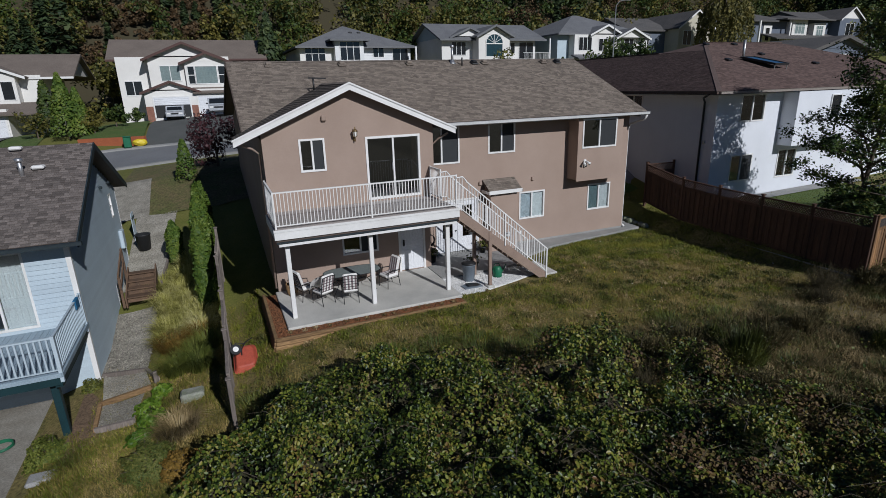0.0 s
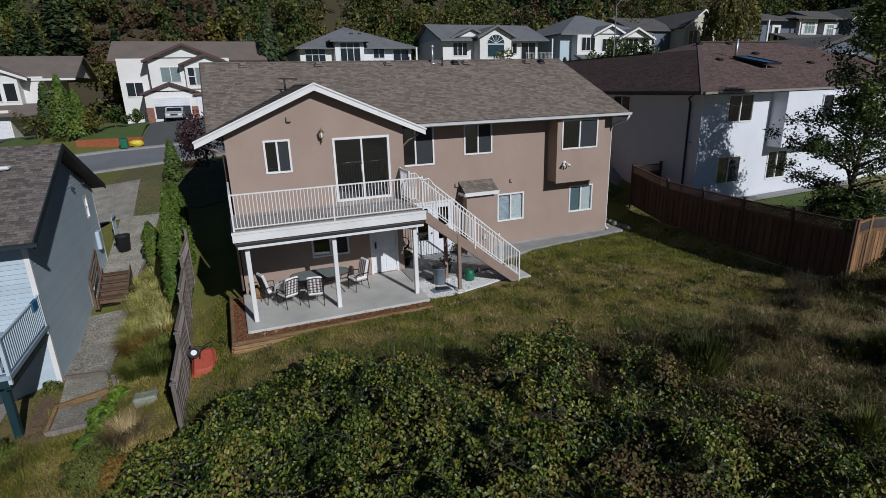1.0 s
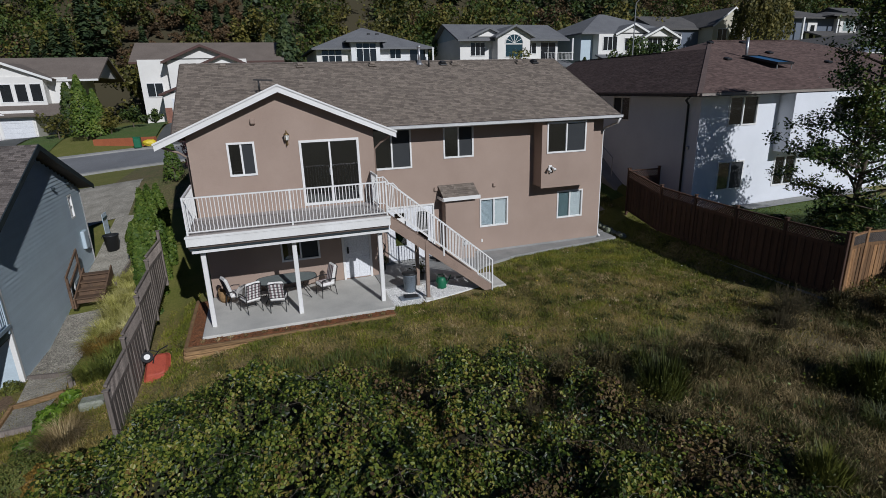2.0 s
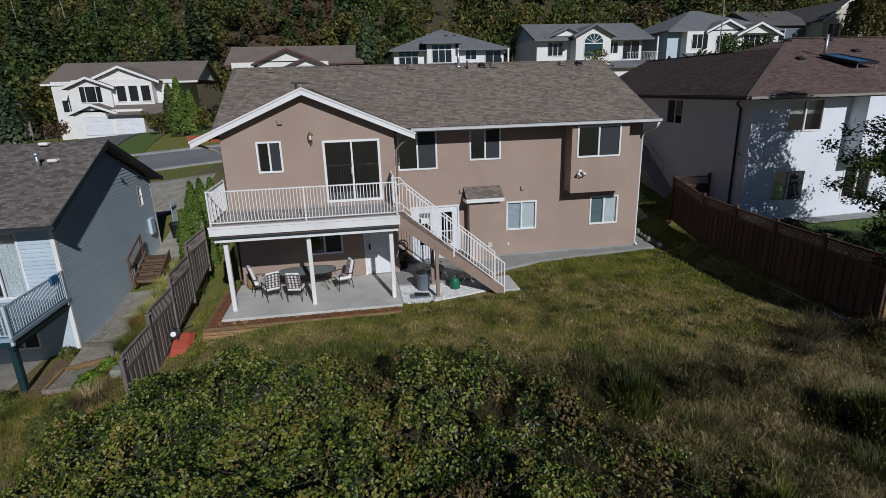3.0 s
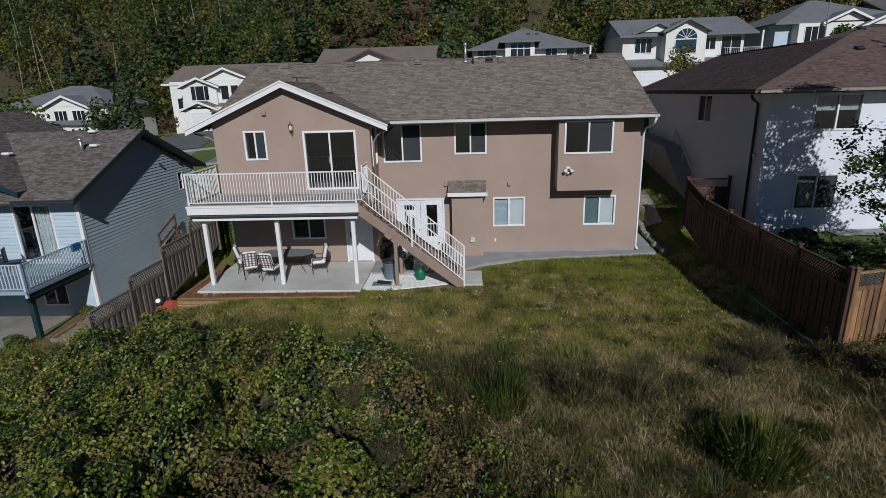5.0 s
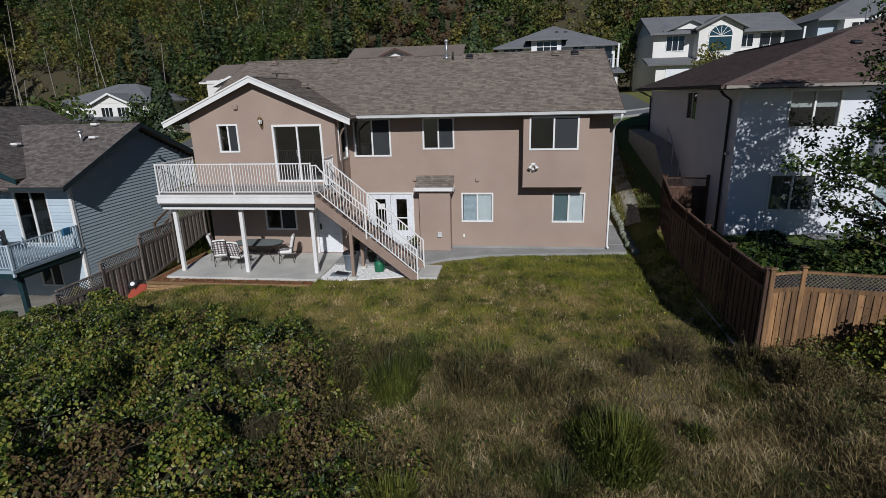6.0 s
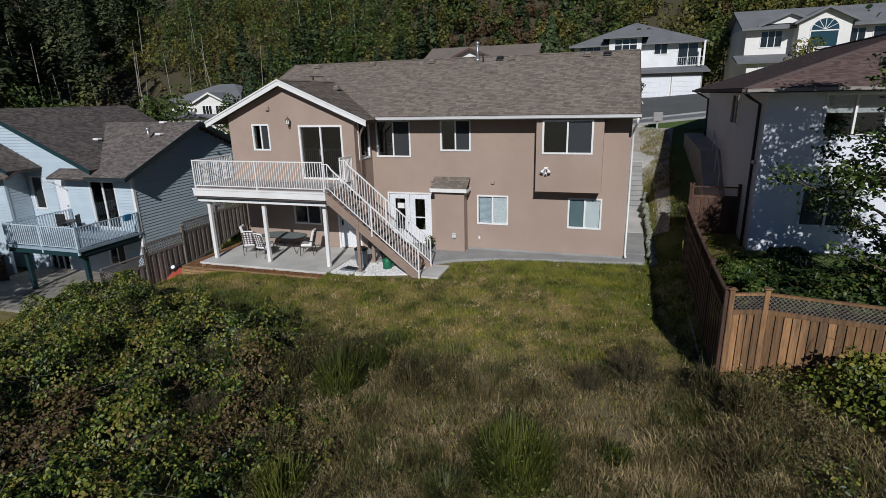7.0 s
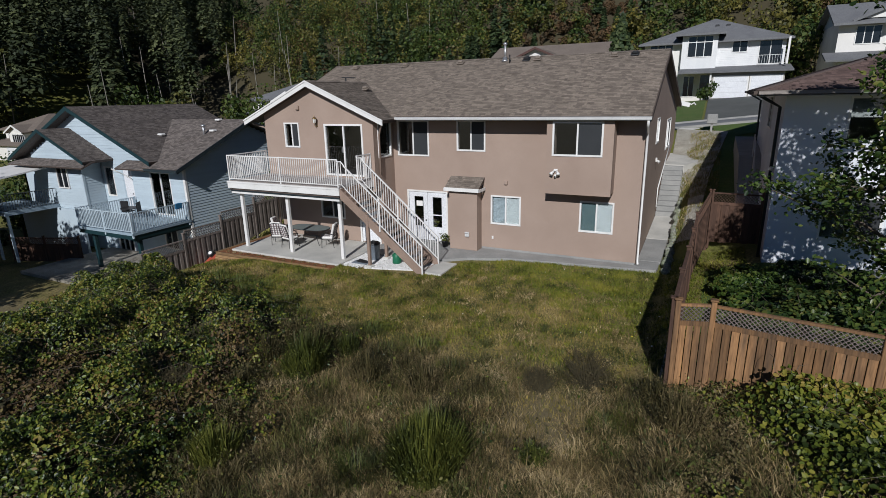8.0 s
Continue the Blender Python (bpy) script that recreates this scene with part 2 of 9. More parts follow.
# ---- mesh helpers ----
class MB:
    """Collects vertices and faces for one mesh."""

    def __init__(self):
        self.v, self.f = [], []

    def add(self, vs, fs):
        o = len(self.v)
        self.v += [tuple(p) for p in vs]
        self.f += [tuple(i + o for i in f) for f in fs]
        return self

    def box(self, x0, x1, y0, y1, z0, z1, bev=0.0):
        if bev:
            return self.cbox(((x0 + x1) / 2, (y0 + y1) / 2, (z0 + z1) / 2), (x1 - x0, y1 - y0, z1 - z0), bev)
        return self.add([(x0, y0, z0), (x1, y0, z0), (x1, y1, z0), (x0, y1, z0), (x0, y0, z1), (x1, y0, z1), (x1, y1, z1), (x0, y1, z1)],
                        [(3, 2, 1, 0), (4, 5, 6, 7), (0, 1, 5, 4), (1, 2, 6, 5), (2, 3, 7, 6), (3, 0, 4, 7)])

    def cbox(self, c, s, bev, m=None):
        bm = bmesh.new()
        bmesh.ops.create_cube(bm, size=1.0)
        bmesh.ops.scale(bm, vec=s, verts=bm.verts)
        bmesh.ops.bevel(bm, geom=bm.edges[:], offset=min(bev, min(s) * 0.4), segments=1, affect="EDGES", profile=0.5)
        m = Matrix.Translation(c) @ (m or Matrix())
        vs = [m @ v.co for v in bm.verts]
        bm.verts.index_update()
        self.add(vs, [[v.index for v in f.verts] for f in bm.faces])
        bm.free()
        return self

    def beam(self, a, b, w, h, up=(0, 0, 1)):
        """A bar of section w by h from a to b."""
        a, b = Vector(a), Vector(b)
        d = (b - a).normalized()
        s = d.cross(Vector(up))
        if s.length < 1e-4:
            s = d.cross(Vector((0, 1, 0)))
        s = s.normalized() * (w / 2)
        u = s.cross(d).normalized() * (h / 2)
        vs = [a - s - u, a + s - u, a + s + u, a - s + u, b - s - u, b + s - u, b + s + u, b - s + u]
        return self.add(vs, [(0, 1, 2, 3), (7, 6, 5, 4), (1, 0, 4, 5), (2, 1, 5, 6), (3, 2, 6, 7), (0, 3, 7, 4)])

    def tube(self, pts, r, n=8, r2=None):
        pts = [Vector(p) for p in pts]
        rings = []
        for i, p in enumerate(pts):
            d = (pts[min(i + 1, len(pts) - 1)] - pts[max(i - 1, 0)]).normalized()
            s = d.cross(Vector((0.3, 0.2, 1)))
            if s.length < 1e-3:
                s = d.cross(Vector((1, 0, 0)))
            s.normalize()
            u = s.cross(d)
            k = i / max(1, len(pts) - 1)
            rr = r if r2 is None else r + (r2 - r) * k
            rings.append([p + (s * math.cos(2 * math.pi * j / n) + u * math.sin(2 * math.pi * j / n)) * rr for j in range(n)])
        vs = [q for ring in rings for q in ring]
        fs = [(i * n + j, i * n + (j + 1) % n, (i + 1) * n + (j + 1) % n, (i + 1) * n + j) for i in range(len(pts) - 1) for j in range(n)]
        fs += [tuple(range(n))[::-1], tuple((len(pts) - 1) * n + j for j in range(n))]
        return self.add(vs, fs)

    def lathe(self, profile, c=(0, 0, 0), n=20):
        """Turns (radius, z) pairs round a vertical axis at c."""
        vs = [(c[0] + r * math.cos(2 * math.pi * j / n), c[1] + r * math.sin(2 * math.pi * j / n), c[2] + z) for r, z in profile for j in range(n)]
        fs = [(i * n + j, i * n + (j + 1) % n, (i + 1) * n + (j + 1) % n, (i + 1) * n + j) for i in range(len(profile) - 1) for j in range(n)]
        fs += [tuple(range(n))[::-1], tuple((len(profile) - 1) * n + j for j in range(n))]
        return self.add(vs, fs)

    def prism(self, pts, d):
        """A polygon (3D points) pushed along d."""
        n, d = len(pts), Vector(d)
        vs = [Vector(p) for p in pts] + [Vector(p) + d for p in pts]
        return self.add(vs, [tuple(range(n))[::-1], tuple(range(n, 2 * n))] + [(i, (i + 1) % n, n + (i + 1) % n, n + i) for i in range(n)])


def mesh_of(name, mb, material, smooth=False):
    me = bpy.data.meshes.new(name)
    me.from_pydata(mb.v, [], mb.f)
    me.materials.append(material)
    bm = bmesh.new()
    bm.from_mesh(me)
    bmesh.ops.recalc_face_normals(bm, faces=bm.faces)
    bm.to_mesh(me)
    bm.free()
    if smooth:
        me.polygons.foreach_set("use_smooth", [True] * len(me.polygons))
    me.update()
    return me


def thing(name, label, category, at=(0, 0, 0), group="", kind=""):
    ob = new(name)
    ob.location = at
    ob.empty_display_size = 0.2
    return tagged(ob, label, category, group, kind)


def part(name, mb, material, parent=None, label="", smooth=False):
    ob = new(name, mesh_of(name, mb, material, smooth))
    if parent:
        ob.parent = parent
    return tagged(ob, label)


def solid(name, mb, material, label, category, kind="", group="", smooth=False):
    return tagged(part(name, mb, material, None, "", smooth), label, category, group, kind)


def raw_mesh(name, verts, faces, material):
    """A mesh from numpy arrays: verts (n, 3), faces (m, 3 or 4)."""
    me = bpy.data.meshes.new(name)
    k = faces.shape[1]
    me.vertices.add(len(verts))
    me.vertices.foreach_set("co", np.asarray(verts, np.float32).ravel())
    me.loops.add(faces.size)
    me.loops.foreach_set("vertex_index", np.asarray(faces, np.int32).ravel())
    me.polygons.add(len(faces))
    me.polygons.foreach_set("loop_start", np.arange(0, faces.size, k, dtype=np.int32))
    me.polygons.foreach_set("loop_total", np.full(len(faces), k, np.int32))
    me.materials.append(material)
    me.update(calc_edges=True)
    return me


def stuff(name, verts, faces, material, label, category, parent=None):
    ob = new(name, raw_mesh(name, verts, faces, material))
    if parent:
        ob.parent = parent
    return tagged(ob, label, category if not parent else "", "", "stuff")


def ss(a, b, x):
    t = np.clip((x - a) / (b - a), 0, 1)
    return t * t * (3 - 2 * t)


def ground_z(x, y):
    """Height of the terrain."""
    x, y = np.asarray(x, float), np.asarray(y, float)
    zb = -0.10 + 0.62 * ss(18.9, 20.0, x) + 0.5 * ss(20.2, 22, x) + 0.02 * np.clip(x - 22, 0, 80)
    zb = zb - 0.30 * ss(3.2, 0.7, x) - 0.60 * ss(0.75, -0.4, x) - 0.65 * ss(-1.0, -4.2, x) - 0.45 * ss(-4.6, -6.6, x) - 0.01 * np.clip(-x - 7, 0, 80)
    zb = zb - 0.25 * ss(13, 8, y) * ss(3, -2, x) * ss(-6, -3, x)
    zf = np.clip(1.55 + 0.102 * (x + 5), -2.5, 8.0)
    s = np.clip((y - 20.3) / 17.7, 0, 1)
    right = np.interp(y, [20.3, 22.5, 27.2, 30.6, 33, 37, 40], [0, 0.015, 0.09, 0.55, 0.63, 0.85, 1.0])
    ramp = np.interp(y, [20.3, 22.5, 24, 27.7, 30.6, 33, 37, 40], [0, 0.10, 0.20, 0.38, 0.53, 0.66, 0.86, 1.0])
    right = right + (ramp - right) * ss(18.82, 19.18, x)
    s = s + (right - s) * ss(5, 18, x)
    z = zb + (zf - zb) * s
    zh = 5.5 + 0.065 * (np.clip(x, -60, 90) - 20)
    z = z + (zh - zf) * ss(47, 66, y)
    hill = np.maximum.reduce([y - 92, -(x + 92) * 0.9, (x - 130) * 0.8])
    hill = np.clip(hill, 0, 400)
    z = z + (hill * 0.55) * ss(0, 12, hill) * np.clip(1.2 - hill / 500, 0.3, 1)
    return z


# ---- ground ----
def axis(lo, hi, near0, near1, fine_step):
    a = list(np.arange(near0, near1 + 1e-6, fine_step))
    step, p = fine_step, near1
    while p < hi:
        step *= 1.12
        p += step
        a.append(p)
    step, p = fine_step, near0
    while p > lo:
        step *= 1.12
        p -= step
        a.insert(0, p)
    return np.array(a)


def ground_material():
    """Patchy turf: green, olive and straw mottling, with bare soil showing."""
    m = mat("ground_cover", (0.118, 0.112, 0.027), (0.230, 0.172, 0.068), rough=1.0, scale=1.1, fine=13, bump=0.8, spread=0.42, dist=0.03)
    nt = m.node_tree
    b = nt.nodes["Principled BSDF"]
    old = b.inputs["Base Color"].links[0].from_socket
    pos = nt.nodes.new("ShaderNodeNewGeometry").outputs["Position"]
    sep = nt.nodes.new("ShaderNodeSeparateXYZ")
    nt.links.new(pos, sep.inputs[0])
    n = nd(nt, "ShaderNodeTexNoise", Scale=0.45, Detail=6.0, Roughness=0.65)
    nt.links.new(pos, n.inputs["Vector"])
    # soil and litter below the rough grass
    add = nt.nodes.new("ShaderNodeMath")
    add.operation = "MULTIPLY_ADD"
    add.inputs[1].default_value = 6.0
    nt.links.new(n.outputs["Fac"], add.inputs[0])
    nt.links.new(sep.outputs["Y"], add.inputs[2])
    r = nt.nodes.new("ShaderNodeMapRange")
    r.interpolation_type = "SMOOTHSTEP"
    r.inputs["From Min"].default_value, r.inputs["From Max"].default_value = 14.6, 12.6
    nt.links.new(add.outputs[0], r.inputs["Value"])
    mix = nt.nodes.new("ShaderNodeMix")
    mix.data_type = "RGBA"
    mix.inputs["B"].default_value = (0.155, 0.125, 0.066, 1)
    nt.links.new(r.outputs["Result"], mix.inputs["Factor"])
    nt.links.new(old, mix.inputs["A"])
    # lush turf patches
    n2 = nd(nt, "ShaderNodeTexNoise", Scale=0.30, Detail=4.0)
    nt.links.new(pos, n2.inputs["Vector"])
    a2 = nt.nodes.new("ShaderNodeMath")
    a2.operation = "MULTIPLY_ADD"
    a2.inputs[1].default_value = 9.0
    nt.links.new(n2.outputs["Fac"], a2.inputs[0])
    nt.links.new(sep.outputs["Y"], a2.inputs[2])
    r2 = nt.nodes.new("ShaderNodeMapRange")
    r2.inputs["From Min"].default_value, r2.inputs["From Max"].default_value = 21.5, 25.0
    r2.inputs["To Max"].default_value = 0.6
    nt.links.new(a2.outputs[0], r2.inputs["Value"])
    mix2 = nt.nodes.new("ShaderNodeMix")
    mix2.data_type = "RGBA"
    mix2.inputs["B"].default_value = (0.125, 0.150, 0.018, 1)
    nt.links.new(r2.outputs["Result"], mix2.inputs["Factor"])
    nt.links.new(mix.outputs["Result"], mix2.inputs["A"])
    # brown dry slope beyond the street
    r3 = nt.nodes.new("ShaderNodeMapRange")
    r3.inputs["From Min"].default_value, r3.inputs["From Max"].default_value = 88, 100
    nt.links.new(a2.outputs[0], r3.inputs["Value"])
    mix3 = nt.nodes.new("ShaderNodeMix")
    mix3.data_type = "RGBA"
    mix3.inputs["B"].default_value = (0.062, 0.052, 0.026, 1)
    nt.links.new(r3.outputs["Result"], mix3.inputs["Factor"])
    nt.links.new(mix2.outputs["Result"], mix3.inputs["A"])
    nt.links.new(mix3.outputs["Result"], b.inputs["Base Color"])
    return m


GX, GY = axis(-520, 520, -14, 32, 0.4), axis(-420, 420, -4, 34, 0.4)
gxx, gyy = np.meshgrid(GX, GY)
gzz = ground_z(gxx, gyy)
gv = np.stack([gxx.ravel(), gyy.ravel(), gzz.ravel()], 1)
nx = len(GX)
ii, jj = np.meshgrid(np.arange(nx - 1), np.arange(len(GY) - 1))
q = (jj * nx + ii).ravel()
gf = np.stack([q, q + 1, q + nx + 1, q + nx], 1)
ground = new("ground", raw_mesh("ground", gv, gf, ground_material()))
tagged(ground, "sloping ground of patchy lawn, dry grass and soil", "ground", "", "structure")


def draped(name, pts, material, label, category, lift=0.03, thick=0.0, step=1.0):
    """A sheet that follows the terrain inside a convex outline given as (x, y) pairs."""
    bm = bmesh.new()
    vs = [bm.verts.new((x, y, 0)) for x, y in pts]
    bm.faces.new(vs)
    lo = [min(p[i] for p in pts) for i in (0, 1)]
    hi = [max(p[i] for p in pts) for i in (0, 1)]
    for axis_i in (0, 1):
        k = lo[axis_i] + step
        while k < hi[axis_i]:
            co, no = [0, 0, 0], [0, 0, 0]
            co[axis_i], no[axis_i] = k, 1
            bmesh.ops.bisect_plane(bm, geom=bm.verts[:] + bm.edges[:] + bm.faces[:], plane_co=co, plane_no=no)
            k += step
    for v in bm.verts:
        v.co.z = float(ground_z(v.co.x, v.co.y)) + lift
    bmesh.ops.recalc_face_normals(bm, faces=bm.faces)
    for f in bm.faces:
        if f.normal.z < 0:
            f.normal_flip()
    if thick:
        ext = bmesh.ops.extrude_face_region(bm, geom=bm.faces[:])
        for v in ext["geom"]:
            if isinstance(v, bmesh.types.BMVert):
                v.co.z -= thick
        bmesh.ops.recalc_face_normals(bm, faces=bm.faces)
    me = bpy.data.meshes.new(name)
    bm.to_mesh(me)
    bm.free()
    me.materials.append(material)
    return tagged(new(name, me), label, category, "", "structure")


def street_strip(name, a, b, material, label, category, lift, thick):
    """A band along the street, which bends up to the left; a and b are offsets from its near kerb."""
    line = [(-90, 53.0), (-8, 48.3), (-2, 47.2), (14, 41.4), (120, 40.5)]
    for i in range(len(line) - 1):
        (x0, y0), (x1, y1) = line[i], line[i + 1]
        draped(name, [(x0, y0 + a), (x1, y1 + a), (x1, y1 + b), (x0, y0 + b)], material, label, category, lift, thick, 2.0)


street_strip("road", 0.0, 6.4, ASPHALT, "grey asphalt residential street running across the slope", "road", 0.05, 0.0)
street_strip("pavement", -0.7, -0.02, FOUND, "pale concrete pavement along the street", "pavement", 0.17, 0.3)
street_strip("pavement_far", 6.42, 6.85, FOUND, "pale concrete kerb strip along the street", "pavement", 0.17, 0.3)


# ---- roofs, walls and openings ----
def shingle_stuff(parent, pts, material, expose=0.15, tab=0.24):
    """Overlapping shingles on a convex roof plane; pts in order, the first two along the eave."""
    p = [Vector(a) for a in pts]
    u = (p[1] - p[0]).normalized()
    n = u.cross(p[2] - p[1]).normalized()
    if n.z < 0:
        n.negate()
    v = n.cross(u).normalized()
    if v.z < 0:
        v.negate()
    flat = [((a - p[0]).dot(u), (a - p[0]).dot(v)) for a in p]
    top = max(b for a, b in flat)
    rnd = random.Random(len(pts) * 31 + int(top * 100))
    V, F = [], []
    rows = int(top / expose)
    for r in range(rows + 1):
        v0, v1 = r * expose, min((r + 1) * expose + 0.012, top)
        vm = min(v0 + expose * 0.5, top - 1e-3)
        xs = []
        for i in range(len(flat)):
            (a0, b0), (a1, b1) = flat[i], flat[(i + 1) % len(flat)]
            if (b0 - vm) * (b1 - vm) < 0:
                xs.append(a0 + (a1 - a0) * (vm - b0) / (b1 - b0))
        if len(xs) < 2:
            continue
        lo, hi = min(xs), max(xs)
        x = lo - rnd.random() * tab
        while x < hi:
            w = tab * rnd.uniform(0.55, 1.35)
            a, b = max(x, lo), min(x + w - 0.006, hi)
            x += w
            if b - a < 0.02:
                continue
            h = rnd.uniform(0.007, 0.017) * (0.4 if material is SHINGLE_RED else 1.0)
            o = len(V)
            V += [p[0] + u * a + v * v0, p[0] + u * b + v * v0, p[0] + u * b + v * v0 + n * h, p[0] + u * a + v * v0 + n * h,
                  p[0] + u * b + v * v1 + n * 0.004, p[0] + u * a + v * v1 + n * 0.004]
            F += [(o, o + 1, o + 2, o + 3), (o + 3, o + 2, o + 4, o + 5)]
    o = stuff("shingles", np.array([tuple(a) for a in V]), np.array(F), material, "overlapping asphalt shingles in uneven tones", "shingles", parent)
    # lower edge faces take a darker material, which draws the course lines
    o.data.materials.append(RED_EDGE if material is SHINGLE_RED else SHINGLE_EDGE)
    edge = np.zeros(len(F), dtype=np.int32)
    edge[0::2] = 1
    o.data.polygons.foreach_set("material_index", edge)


def roof_plane(parent, pts, material, under=SOFFIT, thick=0.14, shingled=True, expose=0.128, tab=0.20):
    p = [Vector(a) for a in pts]
    n = (p[1] - p[0]).cross(p[2] - p[1]).normalized()
    if n.z < 0:
        n.negate()
    part("roof", MB().prism([a - n * thick for a in p], n * thick), material if not shingled else under, parent)
    if shingled:
        shingle_stuff(parent, pts, material, expose, tab)


def wall_holes(mb, axis_name, at, thick, u0, u1, z0, z1, holes):
    """A wall along x (axis 'x', at y) or along y (axis 'y', at x) with rectangular openings (u0, u1, z0, z1). It is thick towards +."""
    us = sorted({u0, u1, *(h[0] for h in holes), *(h[1] for h in holes)})
    zs = sorted({z0, z1, *(h[2] for h in holes), *(h[3] for h in holes)})
    us, zs = [a for a in us if u0 <= a <= u1], [a for a in zs if z0 <= a <= z1]
    solid_cells = {}
    for j in range(len(zs) - 1):
        run = None
        for i in range(len(us) - 1):
            um, zm = (us[i] + us[i + 1]) / 2, (zs[j] + zs[j + 1]) / 2
            if not any(h[0] < um < h[1] and h[2] < zm < h[3] for h in holes):
                solid_cells[i, j] = True
    def P(u, w, z):
        return (u, at + w, z) if axis_name == "x" else (at + w, u, z)
    for (i, j) in solid_cells:
        a, b, c, d = us[i], us[i + 1], zs[j], zs[j + 1]
        for w in (0, thick):
            mb.add([P(a, w, c), P(b, w, c), P(b, w, d), P(a, w, d)], [(0, 1, 2, 3)])
        for (di, dj, q0, q1) in ((-1, 0, (a, c), (a, d)), (1, 0, (b, c), (b, d)), (0, -1, (a, c), (b, c)), (0, 1, (a, d), (b, d))):
            if (i + di, j + dj) not in solid_cells:
                mb.add([P(q0[0], 0, q0[1]), P(q1[0], 0, q1[1]), P(q1[0], thick, q1[1]), P(q0[0], thick, q0[1])], [(0, 1, 2, 3)])
    return mb


def window(parent, axis_name, at, out, u0, u1, z0, z1, bars=(0.5,), hbars=(), frame_w=0.055, mat_f=None, name="window", inside=None, depth=0.06, proud=0.03):
    """A window part with frame, mullions and a glass pane. out: -1 or 1, the side that faces outdoors. inside: blinds per light."""
    mat_f = mat_f or WHITE
    def B(mb, a, b, w0, w1, c, d):
        lo, hi = sorted((at + out * w0, at + out * w1))
        return mb.box(a, b, lo, hi, c, d) if axis_name == "x" else mb.box(lo, hi, a, b, c, d)
    f = MB()
    k = frame_w
    B(f, u0 - k, u1 + k, -depth, proud, z0 - k, z0 + 0.01)
    B(f, u0 - k, u1 + k, -depth, proud, z1 - 0.01, z1 + k)
    B(f, u0 - k, u0 + 0.01, -depth, proud - 0.002, z0, z1)
    B(f, u1 - 0.01, u1 + k, -depth, proud - 0.002, z0, z1)
    w = part(name, f, mat_f, parent)
    m = MB()
    for b in bars:
        c = u0 + (u1 - u0) * b
        B(m, c - 0.03, c + 0.03, -depth + 0.004, 0.012, z0, z1)
    for b in hbars:
        c = z0 + (z1 - z0) * b
        B(m, u0, u1, -depth + 0.004, 0.010, c - 0.022, c + 0.022)
    if m.v:
        part("mullion", m, mat_f, w)
    edges = [0, *bars, 1]
    for i in range(len(edges) - 1):
        g = MB()
        a, b = u0 + (u1 - u0) * edges[i], u0 + (u1 - u0) * edges[i + 1]
        B(g, a + 0.01, b - 0.01, -0.035, -0.027, z0, z1)
        pane = part("pane", g, GLASS, w)
        pane.visible_shadow = False
        if bars and not (inside and inside[i]) and i == len(edges) - 2 and z1 - z0 < 1.9:
            B(sc := MB(), a + 0.03, b - 0.015, -0.024, -0.020, z0 + 0.01, z1 - 0.01)
            part("insect_screen", sc, SCREEN, w)
        if inside and inside[i]:
            kind = inside[i]
            d = MB()
            if kind == "blind":
                z = z0 + 0.02
                while z < z1:
                    B(d, a + 0.03, b - 0.03, -0.10, -0.075, z, min(z + 0.042, z1))
                    z += 0.05
                part("blind", d, BLIND, w)
            elif kind in ("sheer", "shade"):
                B(d, a + 0.025, b - 0.03, -0.075, -0.06, z0 + 0.01, z1 - 0.01)
                part("roller_blind", d, DRAPE if kind == "sheer" else SHADECLOTH, w)
            elif kind == "half":
                B(d, a + 0.02, b - 0.02, -0.12, -0.10, z0 + (z1 - z0) * 0.55, z1)
                part("roller_blind", d, CURTAIN, w)
            else:
                n = 9
                for s in range(n):
                    aa = a + 0.03 + (b - a - 0.06) * s / n
                    B(d, aa, aa + (b - a - 0.06) / n, -0.14 - 0.03 * (s % 2), -0.11 - 0.03 * (s % 2), z0, z1)
                part("curtain", d, DRAPE if kind == "drape" else CURTAIN, w)
    return w


def gutter(parent, a, b, material=WHITE, r=0.065, name="gutter"):
    """A box gutter with a lip along an eave."""
    a, b = Vector(a), Vector(b)
    mb = MB()
    mb.beam(a, b, 0.11, 0.09)
    mb.beam(a + Vector((0, 0, 0.05)), b + Vector((0, 0, 0.05)), 0.125, 0.016)
    part(name, mb, material, parent)


def pipe(parent, pts, material, r=0.04, name="downpipe"):
    part(name, MB().tube(pts, r, 8), material, parent, "", True)


# ---- the taupe stucco house ----
HY, WY, LY = 19.77, 18.17, 18.75        # rear wall, rear wall of the gabled wing, its lower wall under the deck
HX0, HX1, WX1 = 1.2, 17.88, 7.22
RIDGE_Y, RIDGE_Z, EAVE_Y, EAVE_Z = 24.6, 8.16, 18.92, 5.65
house = thing("stucco_house", "two-storey taupe stucco house with brown shingle roof and white trim", "house", (HX0, HY, 0))
house.location = (0, 0, 0)

rear_open = [(7.5, 8.98, 3.98, 5.42), (10.42, 11.62, 4.25, 5.42), (7.93, 9.82, 0.10, 2.34), (11.98, 13.2, 1.2, 2.34), (15.72, 16.92, 1.2, 2.34), (14.6, 16.7, 4.0, 5.45)]
part("rear_wall", wall_holes(MB(), "x", HY, 0.2, WX1, HX1, 0.10, 5.56, rear_open), STUCCO, house)
wing_open = [(2.42, 3.18, 4.38, 5.38), (4.72, 6.62, 3.2, 5.31)]
wm = wall_holes(MB(), "x", WY, 0.2, HX0, WX1, 2.5, 5.45, wing_open)
wm.prism([(HX0, WY, 5.45), (WX1, WY, 5.45), (WX1, WY, 5.70), (4.14, WY, 7.03), (HX0, WY, 5.76)], (0, 0.2, 0))
part("wing_wall", wm, STUCCO, house)
low_open = [(3.72, 5.0, 1.05, 1.98), (5.95, 6.9, 0.03, 2.1)]
